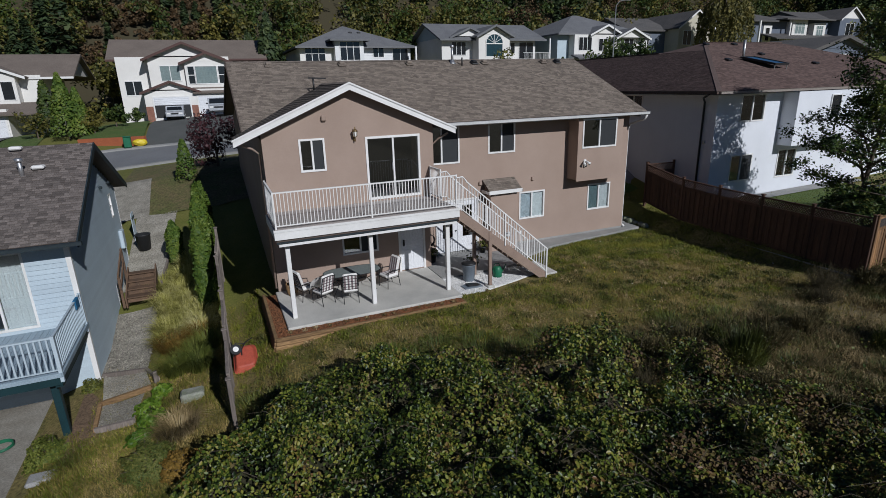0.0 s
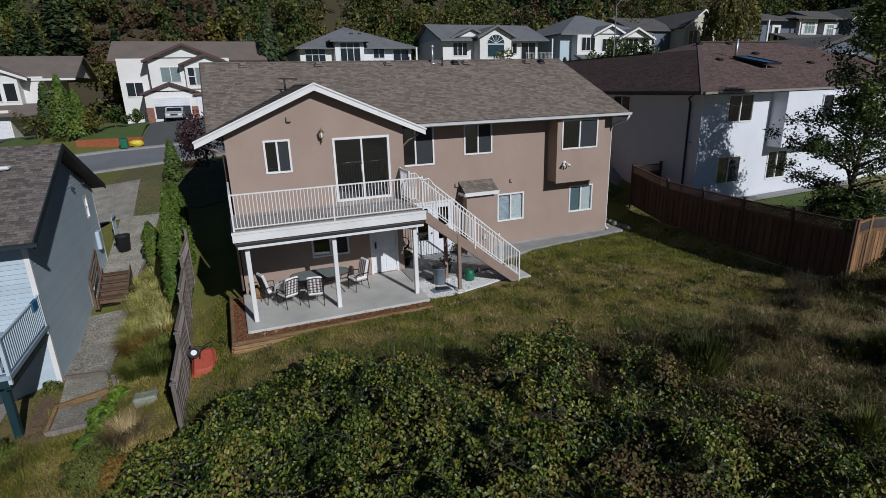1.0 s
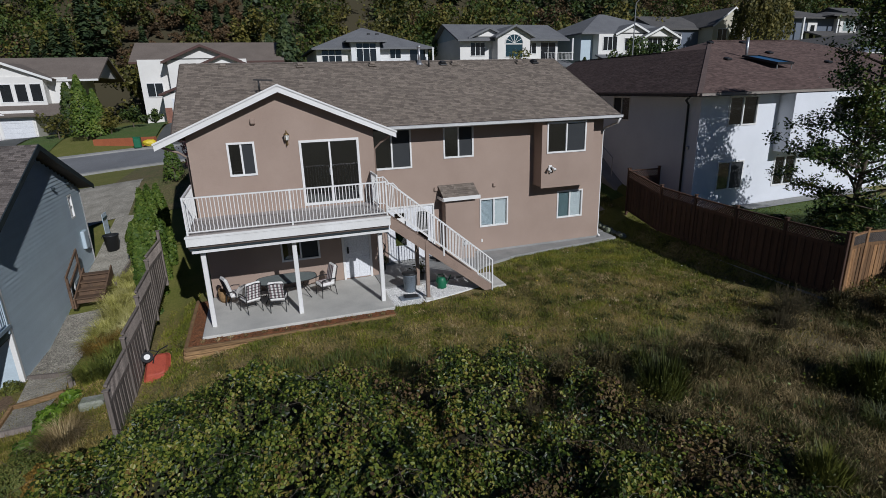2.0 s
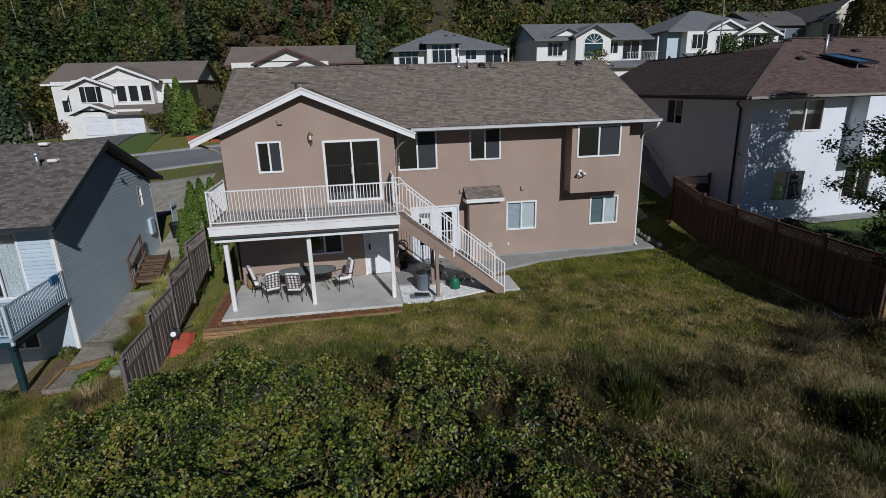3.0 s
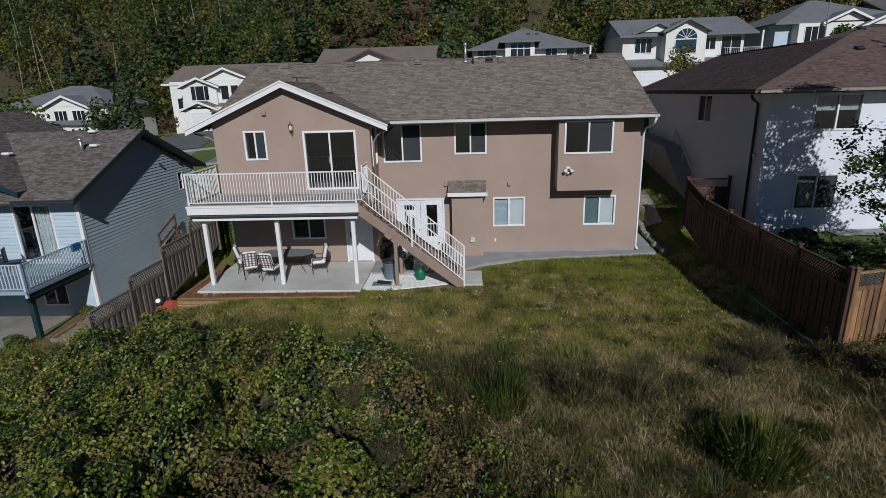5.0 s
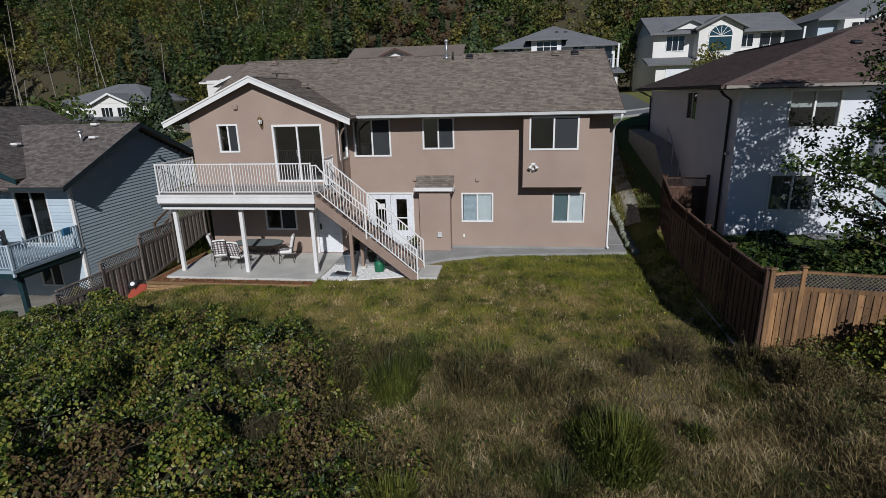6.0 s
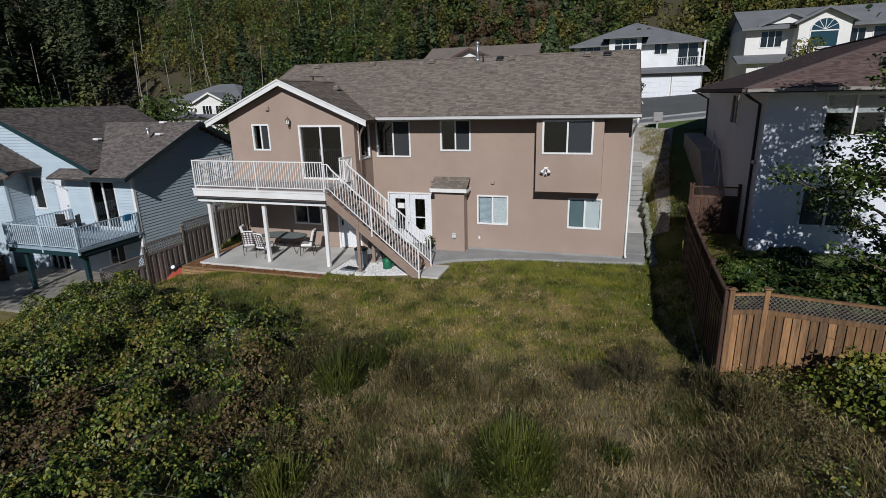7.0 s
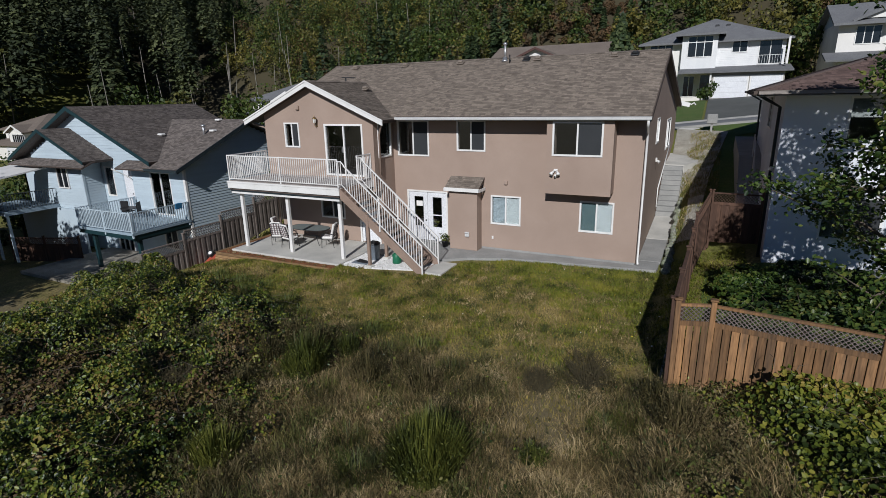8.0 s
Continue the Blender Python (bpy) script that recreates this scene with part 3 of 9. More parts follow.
part("patio_wall", wall_holes(MB(), "x", LY, 0.2, HX0, WX1, 0.0, 2.5, low_open), STUCCO, house)
part("wing_side_wall", wall_holes(MB(), "y", WX1 - 0.2, 0.2, WY + 0.2, HY + 0.2, 2.5, 5.5, [(18.55, 19.5, 3.98, 5.42)]), STUCCO, house)
part("wing_side_wall_low", wall_holes(MB(), "y", WX1 - 0.2, 0.2, LY + 0.2, HY + 0.2, 0.0, 2.5, []), STUCCO, house)
part("wing_floor", MB().box(HX0 + 0.2, WX1 - 0.2, WY + 0.2, 24, 2.55, 2.75), INTERIOR, house)
lw = wall_holes(MB(), "y", HX0, 0.2, LY + 0.2, 36.9, -0.1, 5.5, [])
lw.prism([(HX0, WY + 0.2, 2.5), (HX0, LY + 0.2, 2.5), (HX0, LY + 0.2, 5.5), (HX0, WY + 0.2, 5.5)], (0.2, 0, 0))
lw.prism([(HX0, 19.2, 5.5), (HX0, 36.9, 5.5), (HX0, RIDGE_Y, 7.85)], (0.2, 0, 0))
part("side_wall", lw, STUCCO, house)
rw = wall_holes(MB(), "y", HX1 - 0.2, 0.2, HY + 0.2, 36.9, 0.0, 5.5, [(24.2, 25.3, 4.3, 5.3), (30.0, 32.6, 3.5, 5.0)])
rw.prism([(HX1 - 0.2, HY, 5.5), (HX1 - 0.2, 36.9, 5.5), (HX1 - 0.2, RIDGE_Y, 7.85)], (0.2, 0, 0))
part("side_wall", rw, STUCCO, house)
part("front_wall", wall_holes(MB(), "x", 36.9, 0.2, HX0, HX1, 0, 5.5, []), STUCCO, house)
part("upper_floor", MB().box(WX1, HX1 - 0.2, HY + 0.2, 36.8, 2.55, 2.75), INTERIOR, house)
part("inner_wall", MB().box(HX0 + 0.2, HX1 - 0.2, 24.0, 24.1, 0.0, 5.5), INTERIOR, house)
part("foundation", MB().box(WX1 + 0.02, HX1 - 0.015, HY + 0.015, HY + 0.18, -0.4, 0.098), FOUND, house)
# oriel with its large window
ox0, ox1, oy = 14.44, 16.90, 19.05
om = wall_holes(MB(), "x", oy, 0.15, ox0, ox1, 2.80, 5.52, [(14.72, 16.48, 4.24, 5.40)])
om.box(ox0, ox0 + 0.15, oy + 0.15, HY - 0.002, 2.80, 5.52).box(ox1 - 0.15, ox1, oy + 0.15, HY - 0.002, 2.80, 5.52).box(ox0 + 0.15, ox1 - 0.15, oy + 0.15, HY - 0.002, 2.80, 2.95)
part("oriel", om, STUCCO, house)
part("oriel_trim", MB().box(ox0 - 0.01, ox1 + 0.01, oy - 0.012, oy + 0.02, 2.74, 2.80), STUCCO, house)
window(house, "x", oy, -1, 14.72, 16.48, 4.24, 5.40, inside=(None, None))
window(house, "x", HY, -1, 7.5, 8.98, 3.98, 5.42)
window(house, "x", HY, -1, 10.42, 11.62, 4.25, 5.42)
window(house, "x", HY, -1, 11.98, 13.2, 1.2, 2.34, inside=("blind", "sheer"))
window(house, "x", HY, -1, 15.72, 16.92, 1.2, 2.34, inside=("shade", "sheer"))
window(house, "x", WY, -1, 2.42, 3.18, 4.38, 5.38)
window(house, "x", LY, -1, 3.72, 5.0, 1.05, 1.98)
window(house, "y", WX1, 1, 18.55, 19.5, 3.98, 5.42, bars=(), hbars=())
window(house, "y", HX1, 1, 24.2, 25.3, 4.3, 5.3, bars=())
window(house, "y", HX1, 1, 30.0, 32.6, 3.5, 5.0)
slider = window(house, "x", WY, -1, 4.72, 6.62, 3.2, 5.31, bars=(0.5,), frame_w=0.07, name="sliding_door")
part("handle", MB().box(5.60, 5.63, WY - 0.045, WY - 0.0, 4.15, 4.40), METAL, slider)
# french doors
fd = part("french_doors", MB().box(7.86, 9.89, HY - 0.035, HY + 0.08, 2.34, 2.41), WHITE, house, "white double french doors with tall glass lights")
for a in (7.86, 9.82):
    part("jamb", MB().box(a, a + 0.07, HY - 0.033, HY + 0.08, 0.1, 2.34), WHITE, fd)
for a, b, g0, g1 in ((7.94, 8.87, 8.20, 8.66), (8.885, 9.81, 9.13, 9.58)):
    d = part("door_leaf", wall_holes(MB(), "x", HY + 0.005, 0.05, a, b, 0.12, 2.335, [(g0, g1, 0.75, 2.12)]), DOORW, fd)
    pg = part("pane", MB().box(g0, g1, HY + 0.02, HY + 0.028, 0.75, 2.12), GLASS, fd)
    pg.visible_shadow = False
part("muntin", MB().box(9.13, 9.58, HY + 0.008, HY + 0.016, 1.28, 1.33), DOORW, fd)
part("paper_notice", MB().box(8.30, 8.62, HY + 0.010, HY + 0.014, 1.68, 1.92), WHITE, fd)
part("knob", MB().lathe([(0.01, 0), (0.035, 0.01), (0.035, 0.05), (0.01, 0.06)], (8.80, HY - 0.03, 1.02), 10), BLACK, fd, "", True)
# patio door under the deck
pd = part("patio_door", MB().box(5.95, 6.90, LY + 0.02, LY + 0.07, 0.03, 2.1), DOORW, house, "white panel door with a dark lock, half in shade")
part("door_frame", MB().box(5.87, 5.95, LY - 0.03, LY + 0.1, 0.0, 2.18).box(6.90, 6.98, LY - 0.03, LY + 0.1, 0.0, 2.18).box(5.95, 6.90, LY - 0.03, LY + 0.1, 2.1, 2.18), WHITE, pd)
part("panel", MB().cbox((6.25, LY + 0.015, 1.5), (0.34, 0.02, 0.9), 0.008), DOORW, pd)
part("panel", MB().cbox((6.64, LY + 0.015, 1.5), (0.34, 0.02, 0.9), 0.008), DOORW, pd)
part("panel", MB().cbox((6.25, LY + 0.015, 0.5), (0.34, 0.02, 0.7), 0.008), DOORW, pd)
part("panel", MB().cbox((6.64, LY + 0.015, 0.5), (0.34, 0.02, 0.7), 0.008), DOORW, pd)
part("lock", MB().cbox((6.08, LY - 0.02, 1.15), (0.07, 0.06, 0.26), 0.015), BLACK, pd)
# chimney-like bump with its own little roof
part("bump_out", MB().box(10.22, 11.50, 19.25, HY - 0.002, 0.02, 2.80), STUCCO, house)
roof_plane(house, [(10.08, 19.08, 2.72), (11.64, 19.08, 2.72), (11.64, HY - 0.01, 3.12), (10.08, HY - 0.01, 3.12)], SHINGLE, thick=0.08)
part("bump_fascia", MB().box(10.06, 11.66, 19.05, 19.078, 2.58, 2.73).box(10.04, 10.078, 19.05, HY - 0.01, 2.58, 2.7).box(11.642, 11.68, 19.05, HY - 0.01, 2.58, 2.7), WHITE, house)
part("dryer_vent", MB().cbox((11.05, 19.21, 0.72), (0.2, 0.1, 0.22), 0.03).cbox((11.05, 19.15, 0.80), (0.16, 0.06, 0.05), 0.01), GUTTERGREY, house, "pale plastic dryer vent hood")
part("wall_vent", MB().cbox((12.60, HY - 0.04, 2.95), (0.14, 0.1, 0.16), 0.02), STUCCO, house)
part("wall_vent", MB().cbox((3.27, WY - 0.05, 6.08), (0.17, 0.12, 0.19), 0.03), STUCCO, house)
part("wall_vent", MB().cbox((9.98, HY - 0.04, 2.98), (0.14, 0.1, 0.16), 0.02), STUCCO, house)
part("outlet_cover", MB().cbox((12.02, HY - 0.02, 0.55), (0.08, 0.03, 0.14), 0.01), WHITE, house)

# main roof
roof_plane(house, [(0.70, EAVE_Y, EAVE_Z), (18.10, EAVE_Y, EAVE_Z), (18.10, RIDGE_Y, RIDGE_Z), (0.70, RIDGE_Y, RIDGE_Z)], SHINGLE)
roof_plane(house, [(18.10, 37.6, EAVE_Z), (0.70, 37.6, EAVE_Z), (0.70, RIDGE_Y, RIDGE_Z), (18.10, RIDGE_Y, RIDGE_Z)], SHINGLE, shingled=False)
GP = 7.19
roof_plane(house, [(7.94, 17.80, 5.55), (7.94, 18.95, 5.55), (4.14, 22.5, GP), (4.14, 17.80, GP)], SHINGLE)
roof_plane(house, [(0.34, 18.95, 5.55), (0.34, 17.80, 5.55), (4.14, 17.80, GP), (4.14, 22.5, GP)], SHINGLE)
cap = MB()
for i in range(58):
    x = 0.7 + i * 0.3
    cap.prism([(x, RIDGE_Y - 0.13, RIDGE_Z - 0.035), (x, RIDGE_Y, RIDGE_Z + 0.025), (x, RIDGE_Y + 0.13, RIDGE_Z - 0.035)], (0.31, 0, 0.012))
part("ridge_cap", cap, SHINGLE, house)
cap = MB()
for i in range(15):
    y = 17.8 + i * 0.3
    cap.prism([(4.14 - 0.13, y, GP - 0.03), (4.14, y, GP + 0.03), (4.14 + 0.13, y, GP - 0.03)], (0, 0.31, 0.012))
part("ridge_cap", cap, SHINGLE, house)
# fascia boards, soffits and gutters
for sx, x_e in ((1, 7.96), (-1, 0.32)):
    f = MB()
    f.prism([(4.14, 17.79, GP - 0.02), (x_e, 17.79, 5.53), (x_e, 17.79, 5.33), (4.14, 17.79, GP - 0.22)], (0, -0.035, 0))
    part("bargeboard", f, WHITE, house)
    f = MB()
    f.prism([(4.14, 17.753, GP + 0.03), (x_e + sx * 0.03, 17.753, 5.56), (x_e + sx * 0.03, 17.753, 5.50), (4.14, 17.753, GP - 0.03)], (0, -0.03, 0))
    part("bargeboard_trim", f, WHITE, house)
part("rear_fascia", MB().box(7.96, 18.1, EAVE_Y - 0.03, EAVE_Y - 0.002, 5.49, 5.63), WHITE, house)
gutter(house, (7.92, EAVE_Y - 0.095, 5.575), (18.14, EAVE_Y - 0.095, 5.575), GUTTERGREY)
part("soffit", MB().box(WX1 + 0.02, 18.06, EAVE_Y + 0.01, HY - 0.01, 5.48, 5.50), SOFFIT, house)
for ya, yb in ((EAVE_Y, RIDGE_Y), (37.6, RIDGE_Y)):
    for x in (18.102, 0.662):
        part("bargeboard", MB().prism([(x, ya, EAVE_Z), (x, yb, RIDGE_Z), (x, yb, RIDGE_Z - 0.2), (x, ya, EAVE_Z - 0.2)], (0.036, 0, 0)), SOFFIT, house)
pipe(house, [(18.04, 18.82, 5.50), (18.02, 18.95, 5.3), (17.96, 19.75, 5.05), (17.945, 19.88, 4.85), (17.945, 19.88, 0.18), (18.0, 19.72, 0.07)], WHITE, 0.045)
part("side_light", MB().cbox((17.92, 24.8, 3.5), (0.08, 0.12, 0.2), 0.03).tube([(17.95, 24.8, 3.48), (18.06, 24.74, 3.40)], 0.04, 8, 0.07), WHITE, house, "white wall light on the side wall")
pipe(house, [(17.95, 32.6, 3.6), (17.95, 29.6, 2.7), (17.95, 26.8, 1.9), (17.95, 26.6, 1.0)], WHITE, 0.03, "conduit")
pipe(house, [(7.75, 18.0, 5.35), (7.5, 18.3, 5.15), (7.30, 18.5, 4.9), (7.30, 18.5, 3.2)], STUCCO, 0.04)
pipe(house, [(0.5, 18.1, 5.4), (0.9, 18.4, 5.2), (1.12, 18.6, 5.0), (1.12, 18.6, 0.2)], STUCCO, 0.04)

part("front_eave_board", MB().beam((17.5, 37.62, 5.88), (18.62, 37.62, 5.60), 0.10, 0.26).tube([(18.66, 37.6, 5.62), (18.86, 37.6, 5.74), (18.94, 37.6, 5.60)], 0.045, 8), WHITE, house)

def slope_z(y):
    return EAVE_Z + (RIDGE_Z - EAVE_Z) * (y - EAVE_Y) / (RIDGE_Y - EAVE_Y)


def roof_vent(x, y, z, material=BLACK):
    mb = MB()
    mb.cbox((x, y, z + 0.06), (0.34, 0.36, 0.05), 0.02, Matrix.Rotation(0.41, 4, "X"))
    mb.cbox((x, y + 0.02, z + 0.12), (0.24, 0.26, 0.11), 0.03, Matrix.Rotation(0.2, 4, "X"))
    part("roof_vent", mb, material, house)


for x in (2.35, 5.45, 8.6, 11.95, 12.5, 15.9, 16.75):
    roof_vent(x, 24.15, slope_z(24.15), SHINGLE if x not in (11.95, 16.75) else BLACKPL)
pipe(house, [(10.85, 24.3, 8.0), (10.85, 24.3, 8.75)], METAL, 0.06, "flue_pipe")
part("flue_cap", MB().lathe([(0.06, 0), (0.1, 0.02), (0.1, 0.1), (0.03, 0.14)], (10.85, 24.3, 8.7), 12), METAL, house, "", True)
part("flue_flashing", MB().lathe([(0.22, 0), (0.12, 0.06), (0.08, 0.2)], (10.85, 24.3, 7.98), 14), METAL, house, "", True)
pipe(house, [(11.2, 23.95, 7.85), (11.2, 23.95, 8.25)], BLACK, 0.035, "vent_pipe")
pipe(house, [(3.64, 21.4, 6.9), (3.64, 21.4, 7.42)], BLACK, 0.035, "vent_pipe")
part("roof_antenna", MB().beam((3.45, 21.35, 7.43), (4.15, 21.5, 7.40), 0.03, 0.05), BLACK, house)
roof_vent(5.1, 20.9, GP - 0.42 * 0.9, SHINGLE)

# wall lamp and flood lights
lamp = thing("wall_lantern", "aged brass wall lantern with frosted glass on the stucco gable", "wall lamp", (4.28, WY - 0.01, 5.42))
part("back_plate", MB().cbox((0, -0.012, -0.06), (0.085, 0.03, 0.20), 0.01), BRASS, lamp)
part("arm", MB().tube([(0, -0.02, -0.12), (0, -0.10, -0.17), (0, -0.15, -0.10), (0, -0.15, -0.02)], 0.012, 6), BRASS, lamp)
part("glass_body", MB().lathe([(0.035, 0.0), (0.065, 0.02), (0.085, 0.17), (0.08, 0.18)], (0, -0.15, 0), 6), FROST, lamp, "frosted glass")
for k in range(6):
    ca, sa = math.cos(k * math.pi / 3), math.sin(k * math.pi / 3)
    part("glazing_bar", MB().beam((0.064 * ca, -0.15 + 0.064 * sa, 0.0), (0.088 * ca, -0.15 + 0.088 * sa, 0.18), 0.012, 0.012), BRASS, lamp)
part("cap", MB().lathe([(0.10, 0.18), (0.10, 0.19), (0.05, 0.25), (0.02, 0.27), (0.025, 0.30), (0.006, 0.34)], (0, -0.15, 0), 10), BRASS, lamp, "brass cap with finial", True)
fl = thing("flood_light", "white twin flood light under the large window", "flood light", (14.84, oy - 0.005, 3.53))
part("base", MB().cbox((0, -0.02, 0.12), (0.16, 0.05, 0.1), 0.02), WHITE, fl)
for sx in (-1, 1):
    part("lamp_head", MB().tube([(sx * 0.05, -0.05, 0.1), (sx * 0.12, -0.14, 0.02), (sx * 0.14, -0.2, -0.02)], 0.035, 10, 0.075), WHITE, fl, "", True)
part("sensor", MB().cbox((0.0, -0.06, -0.1), (0.1, 0.09, 0.14), 0.03), WHITE, fl)
part("sensor_eye", MB().cbox((0.0, -0.11, -0.12), (0.06, 0.02, 0.05), 0.01), BLACK, fl)


# ---- deck, stairs and patio ----
def baluster_mesh(h, w=0.022, material=WHITE):
    return mesh_of("baluster", MB().box(-w / 2, w / 2, -w / 2, w / 2, 0, h), material)


def railing(parent, a, b, base, height, spacing=0.105, posts=True, material=WHITE, me=None, name="railing"):
    """A straight level or sloping railing from a to b (3D points on the walking line)."""
    a, b = Vector(a), Vector(b)
    up = Vector((0, 0, 1))
    r = part(name, MB().beam(a + up * height, b + up * height, 0.055, 0.04), material, parent)
    part("bottom_rail", MB().beam(a + up * base, b + up * base, 0.035, 0.03), material, r)
    n = max(2, int((b - a).length / spacing))
    me = me or baluster_mesh(height - base, material=material)
    for i in range(1, n):
        o = new("baluster", me)
        o.location = a + (b - a) * (i / n) + up * base
        o.parent = r
    return r


DZ = 3.06
deck = thing("raised_deck", "raised deck with white railing on white posts beside the stucco house", "deck")
DX0, DX1, DY0 = 1.10, 7.06, 15.76
part("deck_floor", MB().box(DX0 - 0.02, DX1, DY0 - 0.02, WY - 0.004, DZ - 0.06, DZ), DECKFLOOR, deck)
part("fascia_board", MB().box(DX0 - 0.03, DX1 + 0.02, DY0 - 0.06, DY0 - 0.022, 2.74, 3.02), WHITE, deck)
part("fascia_board", MB().box(DX0 - 0.06, DX0 - 0.03, DY0 - 0.06, WY - 0.004, 2.74, 3.02), WHITE, deck)
part("fascia_board", MB().box(DX1 + 0.02, DX1 + 0.05, DY0 - 0.06, WY - 0.004, 2.74, 3.02), WHITE, deck)
part("drip_edge", MB().box(DX0 - 0.075, DX1 + 0.06, DY0 - 0.08, DY0 - 0.061, 2.98, 3.05), WHITE, deck)
part("soffit_lining", MB().box(DX0 - 0.02, DX1, DY0 + 0.0, LY - 0.01, 2.66, 2.72), SOFFIT, deck)
# dark strip standing in for the shade between fascia and beam
part("painted_rim_shadow", MB().box(DX0, DX1, DY0 + 0.02, DY0 + 0.06, 2.58, 2.70), TEALTRIM, deck)
part("beam", MB().box(DX0 + 0.05, DX1 - 0.02, DY0 + 0.02, 16.18, 2.50, 2.60), WHITE, deck)
for x in (1.40, 4.05, 6.80):
    part("post", MB().box(x - 0.07, x + 0.07, 16.03, 16.17, 0.0, 2.48, 0.012), WHITE, deck)
RH = 1.09
bal = baluster_mesh(RH - 0.09)
railing(deck, (DX0 + 0.02, DY0 + 0.03, DZ), (DX1 - 0.02, DY0 + 0.03, DZ), 0.09, RH, me=bal)
railing(deck, (DX0 + 0.02, DY0 + 0.03, DZ), (DX0 + 0.02, WY - 0.03, DZ), 0.09, RH, me=bal)
railing(deck, (DX1 - 0.02, 17.15, DZ), (DX1 - 0.02, WY - 0.03, DZ), 0.09, RH, me=bal)
for x, y in ((DX0 + 0.02, DY0 + 0.03), (4.08, DY0 + 0.03), (DX1 - 0.02, DY0 + 0.03), (DX0 + 0.02, WY - 0.05), (DX1 - 0.02, WY - 0.05), (DX1 - 0.02, 17.13)):
    part("rail_post", MB().box(x - 0.025, x + 0.025, y - 0.025, y + 0.025, DZ - 0.14, DZ + RH + 0.03), WHITE, deck)

stairs = thing("deck_stairs", "wooden deck stairs with brown stringers and white railings", "stairs")
SX0, SX1, SY0, SY1 = 7.10, 10.72, 15.78, 17.08
ST, SB = DZ - 0.02, -0.06
NS = 16
rise, run = (ST - SB) / NS, (SX1 - SX0) / NS
for y in (SY0, SY1):
    m = MB()
    m.prism([(SX0, y - 0.02, ST - 0.02), (SX1 - 0.05, y - 0.02, SB + 0.22), (SX1 + 0.02, y - 0.02, SB), (SX1 - 0.28, y - 0.02, SB), (SX0, y - 0.02, ST - 0.42)], (0, 0.045, 0))
    part("stringer", m, BROWNWOOD, stairs)
tread = mesh_of("tread", MB().cbox((0, 0, 0), (run + 0.03, SY1 - SY0 - 0.06, 0.04), 0.008), BROWNWOOD)
riser = mesh_of("riser", MB().box(-0.01, 0.01, -(SY1 - SY0) / 2 + 0.04, (SY1 - SY0) / 2 - 0.04, 0, rise - 0.04), BROWNWOOD)
for i in range(NS):
    o = new("tread", tread)
    o.location = (SX0 + run * (i + 0.5), (SY0 + SY1) / 2, ST - rise * (i + 1) + rise - 0.03 - rise * 0.0 - rise)
    o.location.z = ST - rise * (i + 1)
    o.parent = stairs
    if i % 1 == 0 and i < 3:
        o2 = new("riser", riser)
        o2.location = (SX0 + run * i + 0.02, (SY0 + SY1) / 2, ST - rise * (i + 1) + 0.02)
        o2.parent = stairs
srail = RH - 0.08
sbal = baluster_mesh(srail - 0.12)
for y in (SY0 - 0.03, SY1 + 0.03):
    r = railing(stairs, (SX0 + 0.28, y, ST - 0.12), (SX1 + 0.0, y, SB + 0.12), 0.12, srail, spacing=0.145, me=sbal, name="stair_railing")
    part("hand_rail", MB().tube([(SX0 - 0.05, y, ST + srail + 0.02), (SX0 + 0.16, y, ST + srail + 0.04), (SX0 + 0.30, y, ST - 0.12 + srail)], 0.024, 8), WHITE, r)
    part("lower_curve", MB().tube([(SX0 - 0.05, y, ST + 0.14), (SX0 + 0.14, y, ST + 0.14), (SX0 + 0.30, y, ST + 0.0)], 0.016, 8), WHITE, r)
    for k in (0.03, 0.14):
        o = new("baluster", sbal)
        o.location, o.parent = (SX0 + k, y, ST + 0.14), r
    for t in (0.46, 1.0):
        x, z = SX0 + 0.28 + (SX1 - SX0 - 0.28) * t, ST - 0.12 + (SB + 0.12 - ST + 0.12) * t
        part("rail_post", MB().box(x - 0.024, x + 0.024, y - 0.026, y + 0.026, z - 0.16, z + srail + (0.02 if t < 1 else 0.0)), WHITE, r)
for y in (15.79, 17.04):
    part("support_post", MB().box(8.26, 8.38, y - 0.06, y + 0.06, -0.05, 2.05, 0.01), BROWNWOOD, stairs)
    part("post_footing", MB().cbox((8.32, y, -0.06), (0.3, 0.3, 0.16), 0.03), CONC, stairs)

patio = solid("patio_slab", MB().box(1.08, 7.04, 15.40, LY - 0.002, -0.45, 0.0, 0.02), CONC, "smooth grey concrete patio slab under the deck", "patio", "structure")
walkm = MB()
walkm.prism([(7.05, 17.25, -0.42), (10.35, 17.35, -0.42), (11.5, 18.2, -0.42), (13.1, 18.78, -0.42), (15.4, 19.05, -0.42), (18.68, 19.42, -0.42), (18.72, 19.9, -0.42), (18.7, 20.5, -0.42), (17.9, 20.5, -0.42), (17.9, 19.765, -0.42), (7.05, 19.765, -0.42)], (0, 0, 0.42 + 0.012))
solid("concrete_walk", walkm, FOUND, "worn grey concrete walk along the house foundation", "walkway", "structure")
solid("stair_pad", MB().box(10.60, 11.38, 15.95, 17.45, -0.4, -0.03, 0.02), CONC, "square concrete pad at the stair foot", "pad", "structure")
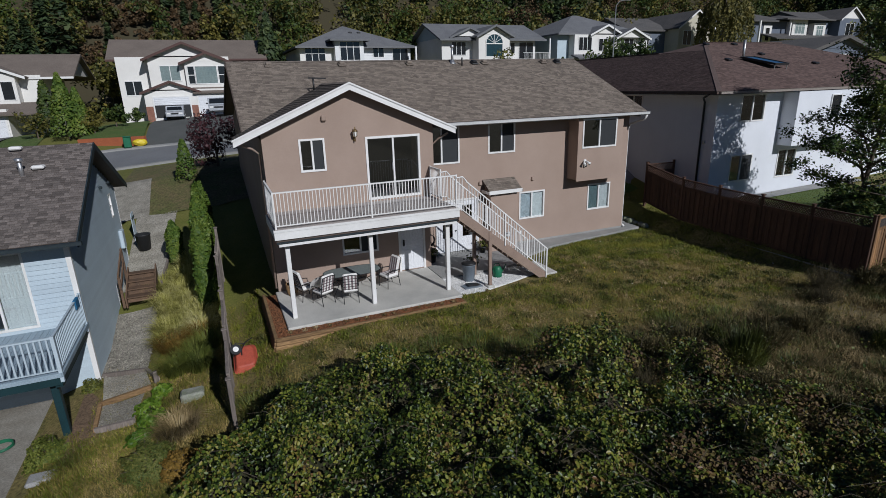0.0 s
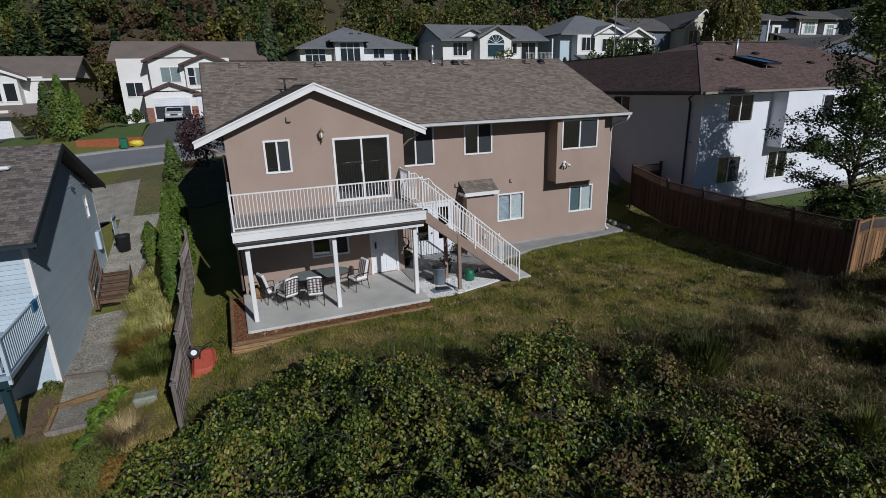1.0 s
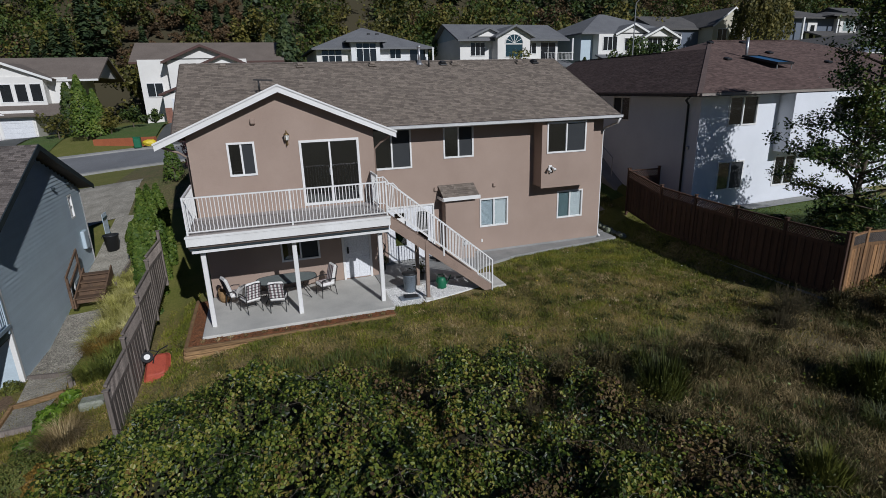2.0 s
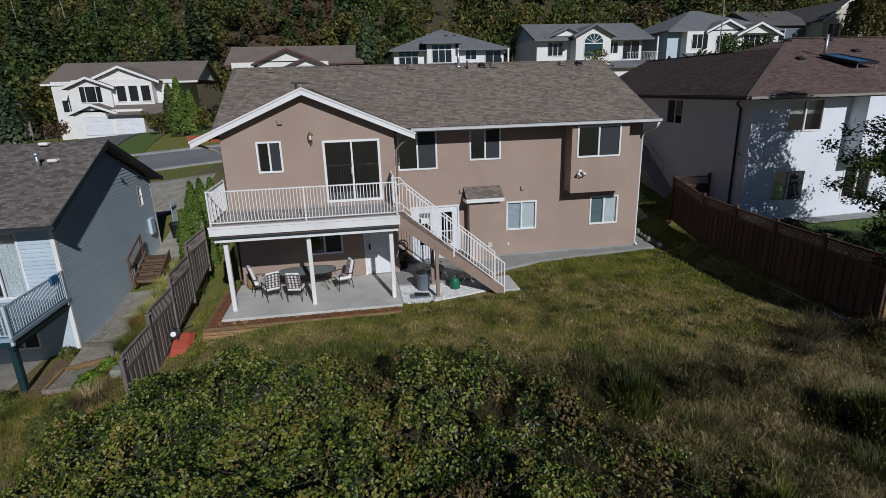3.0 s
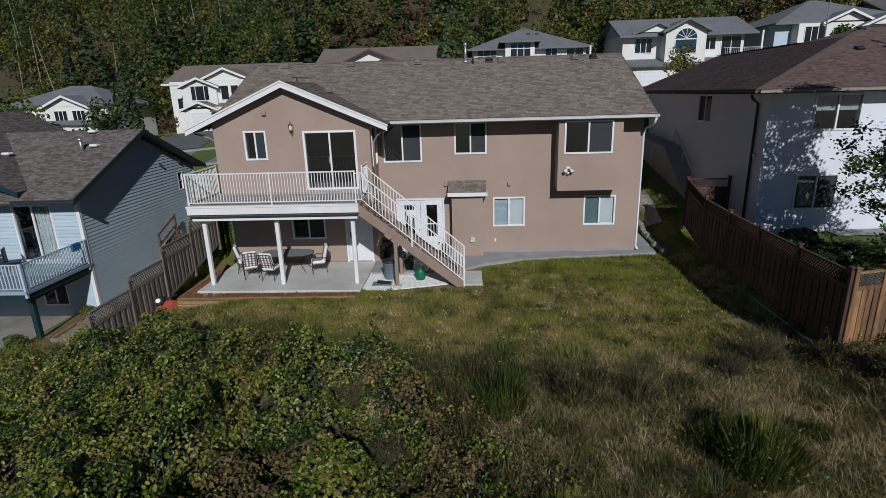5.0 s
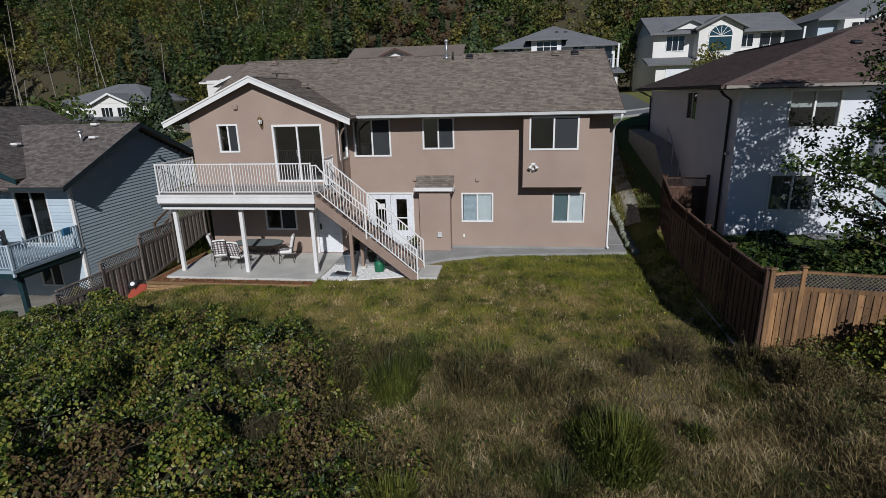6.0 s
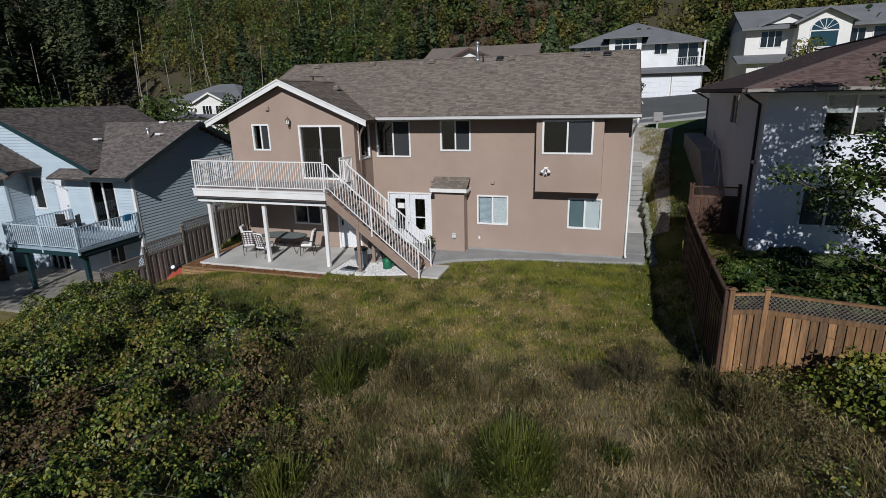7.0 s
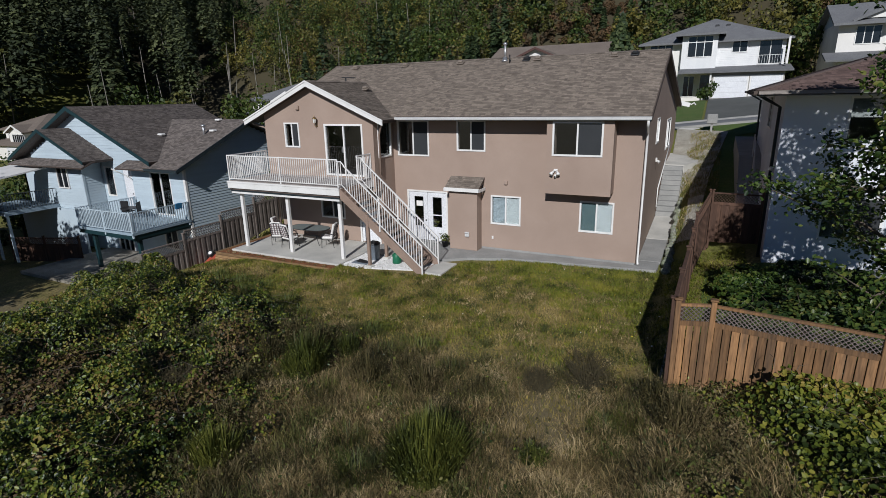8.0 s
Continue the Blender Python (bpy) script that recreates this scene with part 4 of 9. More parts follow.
# side steps on the right of the house
for i in range(10):
    y, z = 27.2 + i * 0.34, 0.44 + i * 0.213
    solid("side_step", MB().box(17.9, 18.86, y, y + 0.42, z - 0.5, z + 0.213, 0.02), FOUND, "broad concrete step climbing beside the house wall", "step", "structure", "side steps")
solid("side_walk", MB().prism([(17.9, 20.5, -0.4), (18.75, 20.5, -0.4), (18.78, 23.4, -0.24), (17.9, 23.4, -0.24)], (0, 0, 0.43)), FOUND, "worn level concrete walk beside the house", "walkway", "structure")
solid("side_walk", MB().prism([(17.9, 23.41, -0.24), (18.78, 23.41, -0.24), (18.86, 27.3, 0.0), (17.9, 27.3, 0.0)], (0, 0, 0.44)), CONC, "sloping concrete walk below the side steps", "walkway", "structure")
solid("side_landing", MB().prism([(17.9, 30.6, 2.2), (18.9, 30.6, 2.2), (19.5, 31.6, 2.28), (19.6, 32.8, 2.32), (18.9, 34.2, 2.36), (17.9, 37.0, 2.5)], (0, 0, 0.42)), CONC, "curved concrete landing at the top of the side steps", "walkway", "structure")
solid("side_walk", MB().prism([(18.0, 37.01, 2.5), (19.0, 37.01, 2.5), (19.3, 40.2, 3.3), (18.0, 40.2, 3.3)], (0, 0, 0.72)), CONC, "sloping concrete walk up to the street", "walkway", "structure")

# white marble chips under the stairs
rs = np.random.RandomState(3)
solid("chip_bed", MB().prism([(7.06, 15.62, -0.25), (7.9, 15.52, -0.25), (9.4, 15.9, -0.25), (10.55, 16.25, -0.25), (10.4, 17.3, -0.25), (7.06, 17.24, -0.25)], (0, 0, 0.19)), PEBBLE, "bed of white marble chips under the stairs", "gravel bed", "structure")


def chips(n, region, z, size, material, label, name, squash=0.6):
    """Small tetra-like stones scattered inside region(x, y)."""
    pts = []
    while len(pts) < n:
        x, y = region(rs)
        pts.append((x, y))
    pts = np.array(pts)
    base = np.array([(1, 0, 0), (-0.4, 0.9, 0), (-0.5, -0.8, 0), (0.1, 0.1, 1.0), (-0.1, 0, -0.6)])
    V = np.zeros((n, 5, 3))
    ang = rs.rand(n) * 6.28
    sc = size * (0.5 + rs.rand(n))
    c, s = np.cos(ang), np.sin(ang)
    for k in range(5):
        bx, by, bz = base[k]
        jx, jy = bx + rs.randn(n) * 0.2, by + rs.randn(n) * 0.2
        V[:, k, 0] = pts[:, 0] + (c * jx - s * jy) * sc
        V[:, k, 1] = pts[:, 1] + (s * jx + c * jy) * sc
        V[:, k, 2] = (z(pts[:, 0], pts[:, 1]) if callable(z) else z) + bz * sc * squash
    tri = np.array([(0, 1, 3), (1, 2, 3), (2, 0, 3), (1, 0, 4), (2, 1, 4), (0, 2, 4)])
    F = (np.arange(n)[:, None, None] * 5 + tri[None]).reshape(-1, 3)
    return stuff(name, V.reshape(-1, 3), F, material, label, "stones")


def chip_region(r):
    while True:
        x, y = 7.08 + r.rand() * 3.5, 15.5 + r.rand() * 1.8
        if y > 15.58 + max(0, x - 7.9) * 0.24 and y < 17.25:
            return x, y


chips(5200, chip_region, -0.05, 0.03, PEBBLE, "loose white marble chips under the stairs", "marble_chips")

# planter edging round the patio
bed = thing("timber_planter", "low planter of stacked landscape timbers filled with bark mulch", "planter", (0.6, 14.85, -0.5))
bed.location = (0, 0, 0)
for i, z in enumerate((-0.52, -0.40, -0.28, -0.16)):
    off = 0.02 * i
    part("timber", MB().cbox((3.80, 14.86 + off, z + 0.06), (6.44 - 0.05 * i, 0.11, 0.112), 0.02), TIMBER, bed)
    part("timber", MB().cbox((0.60 + off, 16.85, z + 0.06), (0.11, 3.9, 0.112), 0.02), TIMBER, bed)
part("timber", MB().cbox((6.98, 15.12, -0.17), (0.11, 0.42, 0.11), 0.02), TIMBER, bed)
part("mulch", MB().box(0.66, 6.95, 14.93, 15.40, -0.5, -0.085).box(0.66, 1.08, 15.40, 18.7, -0.5, -0.085), MULCH, bed)
chips(2600, lambda r: (0.68 + r.rand() * 6.2, 14.95 + r.rand() * 0.44) if r.rand() < 0.7 else (0.68 + r.rand() * 0.38, 15.4 + r.rand() * 3.2), -0.08, 0.045, MULCH, "loose reddish bark mulch in the planter", "bark_chips", 0.35)


# ---- fences ----
def lattice(parent, a, b, z0a, z0b, h, material, gap=0.105):
    """A diagonal lattice panel between a and b (x, y), with bottom heights z0a and z0b."""
    a, b = Vector((*a, 0)), Vector((*b, 0))
    L = (b - a).length
    d = (b - a) / L
    n = Vector((-d.y, d.x, 0))
    mb = MB()
    for s, off in ((1, -0.006), (-1, 0.006)):
        k = -h
        while k < L + h:
            u0, u1 = (k, k + h) if s > 0 else (k + h, k)
            v0, v1 = 0.0, h
            lo, hi = 0.0, L
            pts = []
            for u, v in ((u0, v0), (u1, v1)):
                pts.append([u, v])
            (ua, va), (ub, vb) = pts
            if ua > ub:
                ua, va, ub, vb = ub, vb, ua, va
            if ub > lo and ua < hi:
                if ua < lo:
                    va += (vb - va) * (lo - ua) / (ub - ua)
                    ua = lo
                if ub > hi:
                    vb = va + (vb - va) * (hi - ua) / (ub - ua)
                    ub = hi
                if ub - ua > 0.02:
                    za, zb = z0a + (z0b - z0a) * ua / L, z0a + (z0b - z0a) * ub / L
                    pa, pb = a + d * ua + n * off + Vector((0, 0, za + va)), a + d * ub + n * off + Vector((0, 0, zb + vb))
                    mb.beam(pa, pb, 0.008, 0.040, n)
            k += gap
    part("lattice", mb, material, parent)


def fence(name, label, posts, tops, grounds, wood, lat_h=0.38, board=0.145, cap=True, post_w=0.10, stepped=False, gap=0.105, lat_wood=None, lap=0.012):
    """Board fence with a lattice top between posts [(x, y)], whose heights are given post by post; panels step or slope."""
    f = thing(name, label, "fence")
    boards = {}
    for i, (x, y) in enumerate(posts):
        part("post", MB().box(x - post_w / 2, x + post_w / 2, y - post_w / 2, y + post_w / 2, grounds[i] - 0.2, tops[i] + 0.06, 0.01), wood, f)
        if cap:
            part("post_cap", MB().cbox((x, y, tops[i] + 0.075), (post_w + 0.05, post_w + 0.05, 0.035), 0.012), wood, f)
    for i in range(len(posts) - 1):
        a, b = Vector((*posts[i], 0)), Vector((*posts[i + 1], 0))
        L = (b - a).length
        d = (b - a) / L
        n = Vector((-d.y, d.x, 0))
        ta, tb = tops[i] - 0.04, tops[i + 1] - 0.04
        ga, gb = grounds[i] + 0.05, grounds[i + 1] + 0.05
        if stepped:
            ta = tb = (ta + tb) / 2
        a2, b2 = a + d * post_w / 2, b - d * post_w / 2
        for k in (0.0, lat_h):
            part("rail", MB().beam(a2 + Vector((0, 0, ta - k)), b2 + Vector((0, 0, tb - k)), 0.06 if k else 0.07, 0.05 if not k else 0.10), wood, f)
        part("rail", MB().beam(a2 + Vector((0, 0, ga + 0.06)), b2 + Vector((0, 0, gb + 0.06)), 0.05, 0.10), wood, f)
        lattice(f, a2.xy, b2.xy, ta - lat_h + 0.05, tb - lat_h + 0.05, lat_h - 0.075, lat_wood or wood, gap)
        nb = max(1, int(round(L / board)))
        w = (L - post_w) / nb
        for k in range(nb):
            t = (k + 0.5) / nb
            z0, z1 = ga + (gb - ga) * t, ta - lat_h + (tb - ta) * t - 0.03
            h = round((z1 - z0) * 20) / 20
            key = (h, round(w, 3), k % 2)
            if key not in boards:
                boards[key] = mesh_of("board", MB().cbox((0, 0, h / 2), (w + lap, 0.02, h), 0.005), wood)
            o = new("board", boards[key])
            c = a2 + d * (w * (k + 0.5))
            o.location = c + n * ((0.012 if k % 2 else -0.012) if lap > 0 else -0.012 + 0.004 * (k % 3)) + Vector((0, 0, z1 - h))
            o.rotation_euler = (0, 0, math.atan2(d.y, d.x))
            o.parent = f
    return f


fence("side_fence", "dark stained board fence with lattice top between the yards", [(19.68, 9.85), (19.72, 11.9), (19.78, 13.95), (19.83, 16.0), (19.88, 18.05), (20.24, 20.8)],
      [2.44, 2.42, 2.42, 2.45, 2.52, 2.86], [0.35, 0.35, 0.38, 0.4, 0.45, 0.8], REDWOOD)
fence("cross_fence", "short dark board fence with lattice top beside the white house", [(20.30, 20.8), (21.90, 20.65)], [2.86, 2.86], [0.9, 1.0], REDWOOD)
fence("rear_fence", "warm cedar board fence with lattice top above brambles", [(19.76, 9.80), (20.38, 9.80), (22.98, 9.52), (25.5, 9.25), (28.0, 9.0), (30.4, 8.75)],
      [2.44, 2.50, 2.46, 2.5, 2.52, 2.55], [0.42, 0.42, 0.42, 0.5, 0.6, 0.7], CEDAR, board=0.15, gap=0.085, lat_wood=GREYWOOD, lap=-0.016)
fence("old_fence", "weathered grey board fence with lattice top stepping down the slope", [(-0.72, 12.35), (-0.70, 14.4), (-0.68, 16.5), (-0.70, 18.72), (-0.62, 21.0)],
      [0.30, 0.72, 1.12, 1.60, 2.05], [-1.45, -1.15, -0.75, -0.35, 0.15], GREYWOOD, lat_h=0.46, stepped=True, gap=0.13)
solid("fence_kerb", MB().prism([(19.50, 9.9, -0.2), (19.62, 9.9, -0.2), (19.80, 19.5, -0.2), (19.66, 19.5, -0.2)], (0, 0, 0.52)), FOUND, "low concrete kerb along the fence foot", "kerb", "structure")


# ---- lap siding ----
def siding(parent, axis_name, at, out, u0, u1, z0, z1, holes=(), expose=0.15, top=None, material=SIDING):
    """Lap boards on a wall; top(u) limits them under a gable, holes are (u0, u1, z0, z1)."""
    z = z0
    while z < z1 - 0.02:
        zt = min(z + expose, z1)
        spans = [(u0, u1)]
        if top:
            us = np.linspace(u0, u1, 160)
            ok = [u for u in us if top(u) >= zt]
            spans = [(min(ok), max(ok))] if ok else []
        for h in holes:
            if h[2] < zt - 0.02 and h[3] > z + 0.02:
                spans = [s for a, b in spans for s in ((a, min(b, h[0])), (max(a, h[1]), b)) if s[1] - s[0] > 0.02]
        for a, b in spans:
            mb = MB()
            lo, hi = out * 0.003, out * 0.030
            pts = [(z, hi), (zt + 0.012, lo), (zt + 0.012, 0.0), (z, 0.0)]
            if axis_name == "x":
                mb.prism([(a, at + w, c) for c, w in pts], (b - a, 0, 0))
            else:
                mb.prism([(at + w, a, c) for c, w in pts], (0, b - a, 0))
            part("siding_board", mb, material, parent)
        z = zt


def far_window(parent, x0, x1, y, z0, z1, bars=(0.5,), hbars=(), k=0.09, glass=None):
    """A window set on a solid wall: white frame, dark reflecting pane, mullions."""
    f = MB()
    f.box(x0 - k, x1 + k, y - 0.06, y + 0.02, z0 - k, z0).box(x0 - k, x1 + k, y - 0.06, y + 0.02, z1, z1 + k)
    f.box(x0 - k, x0, y - 0.06, y + 0.02, z0, z1).box(x1, x1 + k, y - 0.06, y + 0.02, z0, z1)
    w = part("window", f, WHITE, parent)
    part("pane", MB().box(x0, x1, y - 0.02, y + 0.02, z0, z1), glass or FARGLASS, w)
    m = MB()
    for b in bars:
        c = x0 + (x1 - x0) * b
        m.box(c - 0.04, c + 0.04, y - 0.045, y - 0.021, z0, z1)
    for b in hbars:
        c = z0 + (z1 - z0) * b
        m.box(x0, x1, y - 0.043, y - 0.022, c - 0.04, c + 0.04)
    if m.v:
        part("mullion", m, WHITE, w)


# ---- the blue-grey house ----
bh = thing("blue_grey_house", "blue-grey lap-sided house with brown shingle roof and teal trim", "house")
BX, BY = -4.62, 17.92
BZ, BE = -2.1, 3.1
side_holes = [(25.45, 25.95, 2.0, 3.0), (23.2, 24.0, -1.5, -0.25)]
w = wall_holes(MB(), "y", BX - 0.2, 0.2, BY, 27.2, BZ - 0.3, 3.05, [(25.5, 25.9, 2.05, 2.95), (23.25, 23.95, -1.45, -0.3)])
w.prism([(BX - 0.2, BY, 3.05), (BX - 0.2, 27.2, 3.05), (BX - 0.2, 22.5, 5.1)], (0.2, 0, 0))
part("side_wall", w, SIDING, bh)
siding(bh, "y", BX, 1, BY, 27.2, -1.6, 5.1, side_holes, top=lambda u: 3.1 + 0.435 * min(u - 17.7, 27.3 - u))
part("corner_board", MB().box(BX + 0.0, BX + 0.035, BY - 0.03, BY + 0.1, -1.7, 3.0), WHITE, bh)
part("corner_board", MB().box(BX - 0.1, BX + 0.0, BY - 0.035, BY - 0.0, -1.7, 3.0), WHITE, bh)
part("corner_board", MB().box(BX, BX + 0.03, 27.1, 27.22, -1.2, 3.0), WHITE, bh)
rear_holes = [(-7.35, -5.8, 0.5, 2.75), (-9.70, -8.95, 0.5, 2.9), (-11.3, -10.6, 1.3, 2.9), (-6.9, -5.9, -1.45, -0.4), (-11.2, -9.85, -2.05, -0.1)]
w = wall_holes(MB(), "x", BY, 0.2, -15.5, BX - 0.2, BZ - 0.3, 3.1, rear_holes)
w.prism([(-15.5, BY, 3.1), (-6.6, BY, 3.1), (-6.6, BY, 3.3), (-12.9, BY, 6.1), (-15.5, BY, 5.0)], (0, 0.2, 0))
part("rear_wall", w, SIDING, bh)
pad = 0.05
siding(bh, "x", BY, -1, -15.5, BX - 0.1, -2.0, 6.1, [(a - pad, b + pad, c - pad, d + pad) for a, b, c, d in rear_holes], top=lambda u: 3.05 if u > -6.7 else 6.2 - 0.45 * abs(u + 12.9))
window(bh, "x", BY, -1, -7.35, -5.8, 0.5, 2.75, name="sliding_door", inside=(None, "drape"))
window(bh, "x", BY, -1, -11.3, -10.6, 1.3, 2.9, bars=())
window(bh, "x", BY, -1, -6.9, -5.9, -1.45, -0.4)
window(bh, "x", BY, -1, -11.2, -9.85, -2.05, -0.1, bars=(0.33, 0.66))
bd = part("door", MB().box(-9.70, -8.95, BY + 0.02, BY + 0.07, 0.5, 2.9), DOORW, bh)
part("knob", MB().lathe([(0.03, 0), (0.04, 0.03), (0.01, 0.06)], (-9.08, BY - 0.02, 1.45), 10), BLACK, bd)
window(bh, "y", BX, 1, 25.5, 25.9, 2.05, 2.95, bars=(), hbars=(0.5,))
window(bh, "y", BX, 1, 23.25, 23.95, -1.45, -0.3)
part("skirting_wall", MB().box(BX - 0.1, BX + 0.03, BY - 0.04, BY + 0.6, -2.3, -1.62), WHITE, bh)
# projecting bay with its gable
bm_ = MB()
bm_.box(-16.4, -11.6, 16.8, BY - 0.03, 0.3, 3.35)
bm_.prism([(-16.4, 16.8, 3.35), (-11.6, 16.8, 3.35), (-14.0, 16.8, 4.55)], (0, 1.0, 0))
part("bay", bm_, SIDING, bh)
siding(bh, "x", 16.8, -1, -16.4, -11.6, 0.3, 4.6, [(-14.1, -12.95, 1.7, 3.0)], top=lambda u: 4.75 - 0.42 * abs(u + 14.0))
siding(bh, "y", -11.6, 1, 16.8, BY - 0.05, 0.3, 3.2)
far_window(bh, -14.0, -13.05, 16.78, 1.8, 2.9, k=0.06)
part("bay_corner", MB().box(-11.68, -11.56, 16.74, 16.86, 0.3, 3.3), SIDING, bh)
part("front_wall", MB().box(-20, BX - 0.2, 27.0, 27.2, BZ, 3.1), SIDING, bh)
part("far_wall", MB().box(-20, -19.8, BY, 27.2, BZ, 3.1).box(-20, -15.5, BY, BY + 0.2, BZ, 3.1), SIDING, bh)
roof_plane(bh, [(-6.9, 17.20, 3.10), (-4.20, 17.20, 3.10), (-4.20, 22.5, 5.40), (-12.0, 22.5, 5.40)], SHINGLE_DARK)
roof_plane(bh, [(-4.20, 27.85, 3.10), (-12.5, 27.85, 3.10), (-12.5, 22.5, 5.40), (-4.20, 22.5, 5.40)], SHINGLE_DARK, shingled=False)
roof_plane(bh, [(-6.45, 17.35, 3.40), (-6.45, 26.0, 3.40), (-12.9, 26.0, 6.32), (-12.9, 17.35, 6.32)], SHINGLE_DARK)
roof_plane(bh, [(-19.4, 26.0, 3.40), (-19.4, 17.35, 3.40), (-12.9, 17.35, 6.32), (-12.9, 26.0, 6.32)], SHINGLE_DARK, shingled=False)
roof_plane(bh, [(-10.3, 16.2, 3.42), (-10.3, 19.0, 3.42), (-14.0, 19.0, 5.12), (-14.0, 16.2, 5.12)], SHINGLE_DARK)
roof_plane(bh, [(-17.7, 19.0, 3.42), (-17.7, 16.2, 3.42), (-14.0, 16.2, 5.12), (-14.0, 19.0, 5.12)], SHINGLE_DARK, shingled=False)
roof_plane(bh, [(-17.6, 16.05, 3.10), (-10.3, 16.05, 3.10), (-10.3, 16.85, 3.44), (-17.6, 16.85, 3.44)], SHINGLE_DARK, thick=0.08)
roof_plane(bh, [(-9.1, 17.1, 3.02), (-6.6, 17.1, 3.02), (-6.6, 17.9, 3.38), (-9.1, 17.9, 3.38)], SHINGLE_DARK, thick=0.08)
for pts in ([(-12.9, 17.33, 6.33), (-6.42, 17.33, 3.40), (-6.42, 17.33, 3.2), (-12.9, 17.33, 6.1)], [(-12.9, 17.33, 6.33), (-19.4, 17.33, 3.40), (-19.4, 17.33, 3.2), (-12.9, 17.33, 6.1)],
            [(-14.0, 16.18, 5.13), (-10.28, 16.18, 3.43), (-10.28, 16.18, 3.26), (-14.0, 16.18, 4.95)], [(-14.0, 16.18, 5.13), (-17.7, 16.18, 3.43), (-17.7, 16.18, 3.26), (-14.0, 16.18, 4.95)]):
    part("bargeboard", MB().prism(pts, (0, -0.04, 0)), TEAL, bh)
for ya in (17.20, 27.85):
    part("bargeboard", MB().prism([(-4.20, ya, 3.11), (-4.20, 22.5, 5.41), (-4.20, 22.5, 5.2), (-4.20, ya, 2.9)], (0.04, 0, 0)), TEALTRIM, bh)
gutter(bh, (-6.6, 17.12, 3.03), (-4.06, 17.12, 3.03), TEALTRIM)
pipe(bh, [(-9.2, 17.0, 3.0), (-9.25, 17.5, 2.7), (-9.2, 17.8, 2.5), (-8.85, 17.82, 2.3)], WHITE, 0.03)
for x, y, z in ((-5.6, 21.0, 4.75), (-6.4, 22.2, 5.3), (-9.0, 20.2, 4.55)):
    part("roof_vent", MB().cbox((x, y, z + 0.08), (0.36, 0.32, 0.12), 0.04), WHITE, bh)
pipe(bh, [(-6.0, 20.7, 4.5), (-6.0, 20.7, 5.15)], METAL, 0.07, "flue_pipe")
part("flue_cap", MB().lathe([(0.07, 0), (0.12, 0.02), (0.12, 0.1), (0.04, 0.14)], (-6.0, 20.7, 5.05), 12), METAL, bh, "", True)
part("wall_light", MB().cbox((BX + 0.08, 24.0, 3.55), (0.14, 0.1, 0.12), 0.03), TEALTRIM, bh)
part("wall_light", MB().cbox((BX + 0.08, 25.7, 3.5), (0.14, 0.1, 0.12), 0.03), TEALTRIM, bh)
part("meter_box", MB().cbox((BX + 0.1, 26.2, 0.9), (0.16, 0.5, 0.8), 0.03), SIDING, bh)
# its deck
bdk = thing("blue_deck", "blue-grey deck with matching railing on teal posts", "deck")
for i in range(28):
    x = -8.92 + i * 0.155
    part("deck_board", MB().box(x, x + 0.145, 14.62, BY - 0.03, 0.30, 0.34), BLUEDECK, bdk)
part("rim_board", MB().box(-8.98, -4.58, 14.56, 14.61, 0.24, 0.36), BLUEDECK, bdk)
part("rim_beam", MB().box(-8.94, -4.62, 14.60, 14.66, 0.02, 0.237), TEAL, bdk)
part("rim_board", MB().box(-4.585, -4.545, 14.56, 17.9, 0.24, 0.36), BLUEDECK, bdk)
part("rim_beam", MB().box(-4.64, -4.60, 14.67, 17.9, 0.02, 0.237), TEAL, bdk)
part("rim_board", MB().box(-8.98, -8.94, 14.61, 17.9, 0.02, 0.36), BLUEDECK, bdk)
part("beam", MB().box(-8.9, -4.7, 15.0, 15.2, -0.08, 0.20), TEAL, bdk)
part("beam", MB().box(-4.82, -4.64, 14.7, 17.85, -0.08, 0.20), TEAL, bdk)
for x in (-4.95, -8.6):
    part("post", MB().box(x - 0.09, x + 0.09, 15.02, 15.2, -2.5, -0.06, 0.01), TEAL, bdk)
bb = mesh_of("baluster", MB().box(-0.02, 0.02, -0.02, 0.02, 0, 0.86), SIDING)
for a, b in (((-8.9, 14.62), (-4.6, 14.62)), ((-4.6, 14.62), (-4.6, 17.85)), ((-8.9, 14.62), (-8.9, 17.85))):
    railing(bdk, (*a, 0.34), (*b, 0.34), 0.09, 0.98, spacing=0.13, material=SIDING, me=bb)

for x, y in ((-8.9, 14.62), (-4.6, 14.62), (-4.6, 17.80), (-8.9, 17.80), (-6.75, 14.62)):
    part("rail_post", MB().box(x - 0.04, x + 0.04, y - 0.04, y + 0.04, 0.1, 1.36), SIDING, bdk)
lower_patio = solid("lower_patio", MB().box(-12, -5.0, 12.9, BY, -2.6, -1.98), STAINCONC, "stained concrete patio under the blue deck", "patio", "structure")

# ---- the white stucco house ----
wh = thing("white_house", "white stucco two-storey house with red-brown hip roof", "house")
NX, NY, NZ, NE = 21.90, 18.42, 0.9, 6.25
wholes = [(23.55, 25.15, 4.95, 6.15), (23.3, 24.75, 2.0, 3.25), (26.75, 28.1, 1.95, 3.3), (29.6, 30.3, 4.9, 6.0)]
part("rear_wall", wall_holes(MB(), "x", NY, 0.2, NX, 40, NZ - 0.6, NE, wholes), COOL_WALL, wh)
SKEW = 0.0274        # the side wall runs slightly away from the street grid


def skewed(mb):
    mb.v = [(x + SKEW * (y - NY), y, z) for x, y, z in mb.v]
    return mb


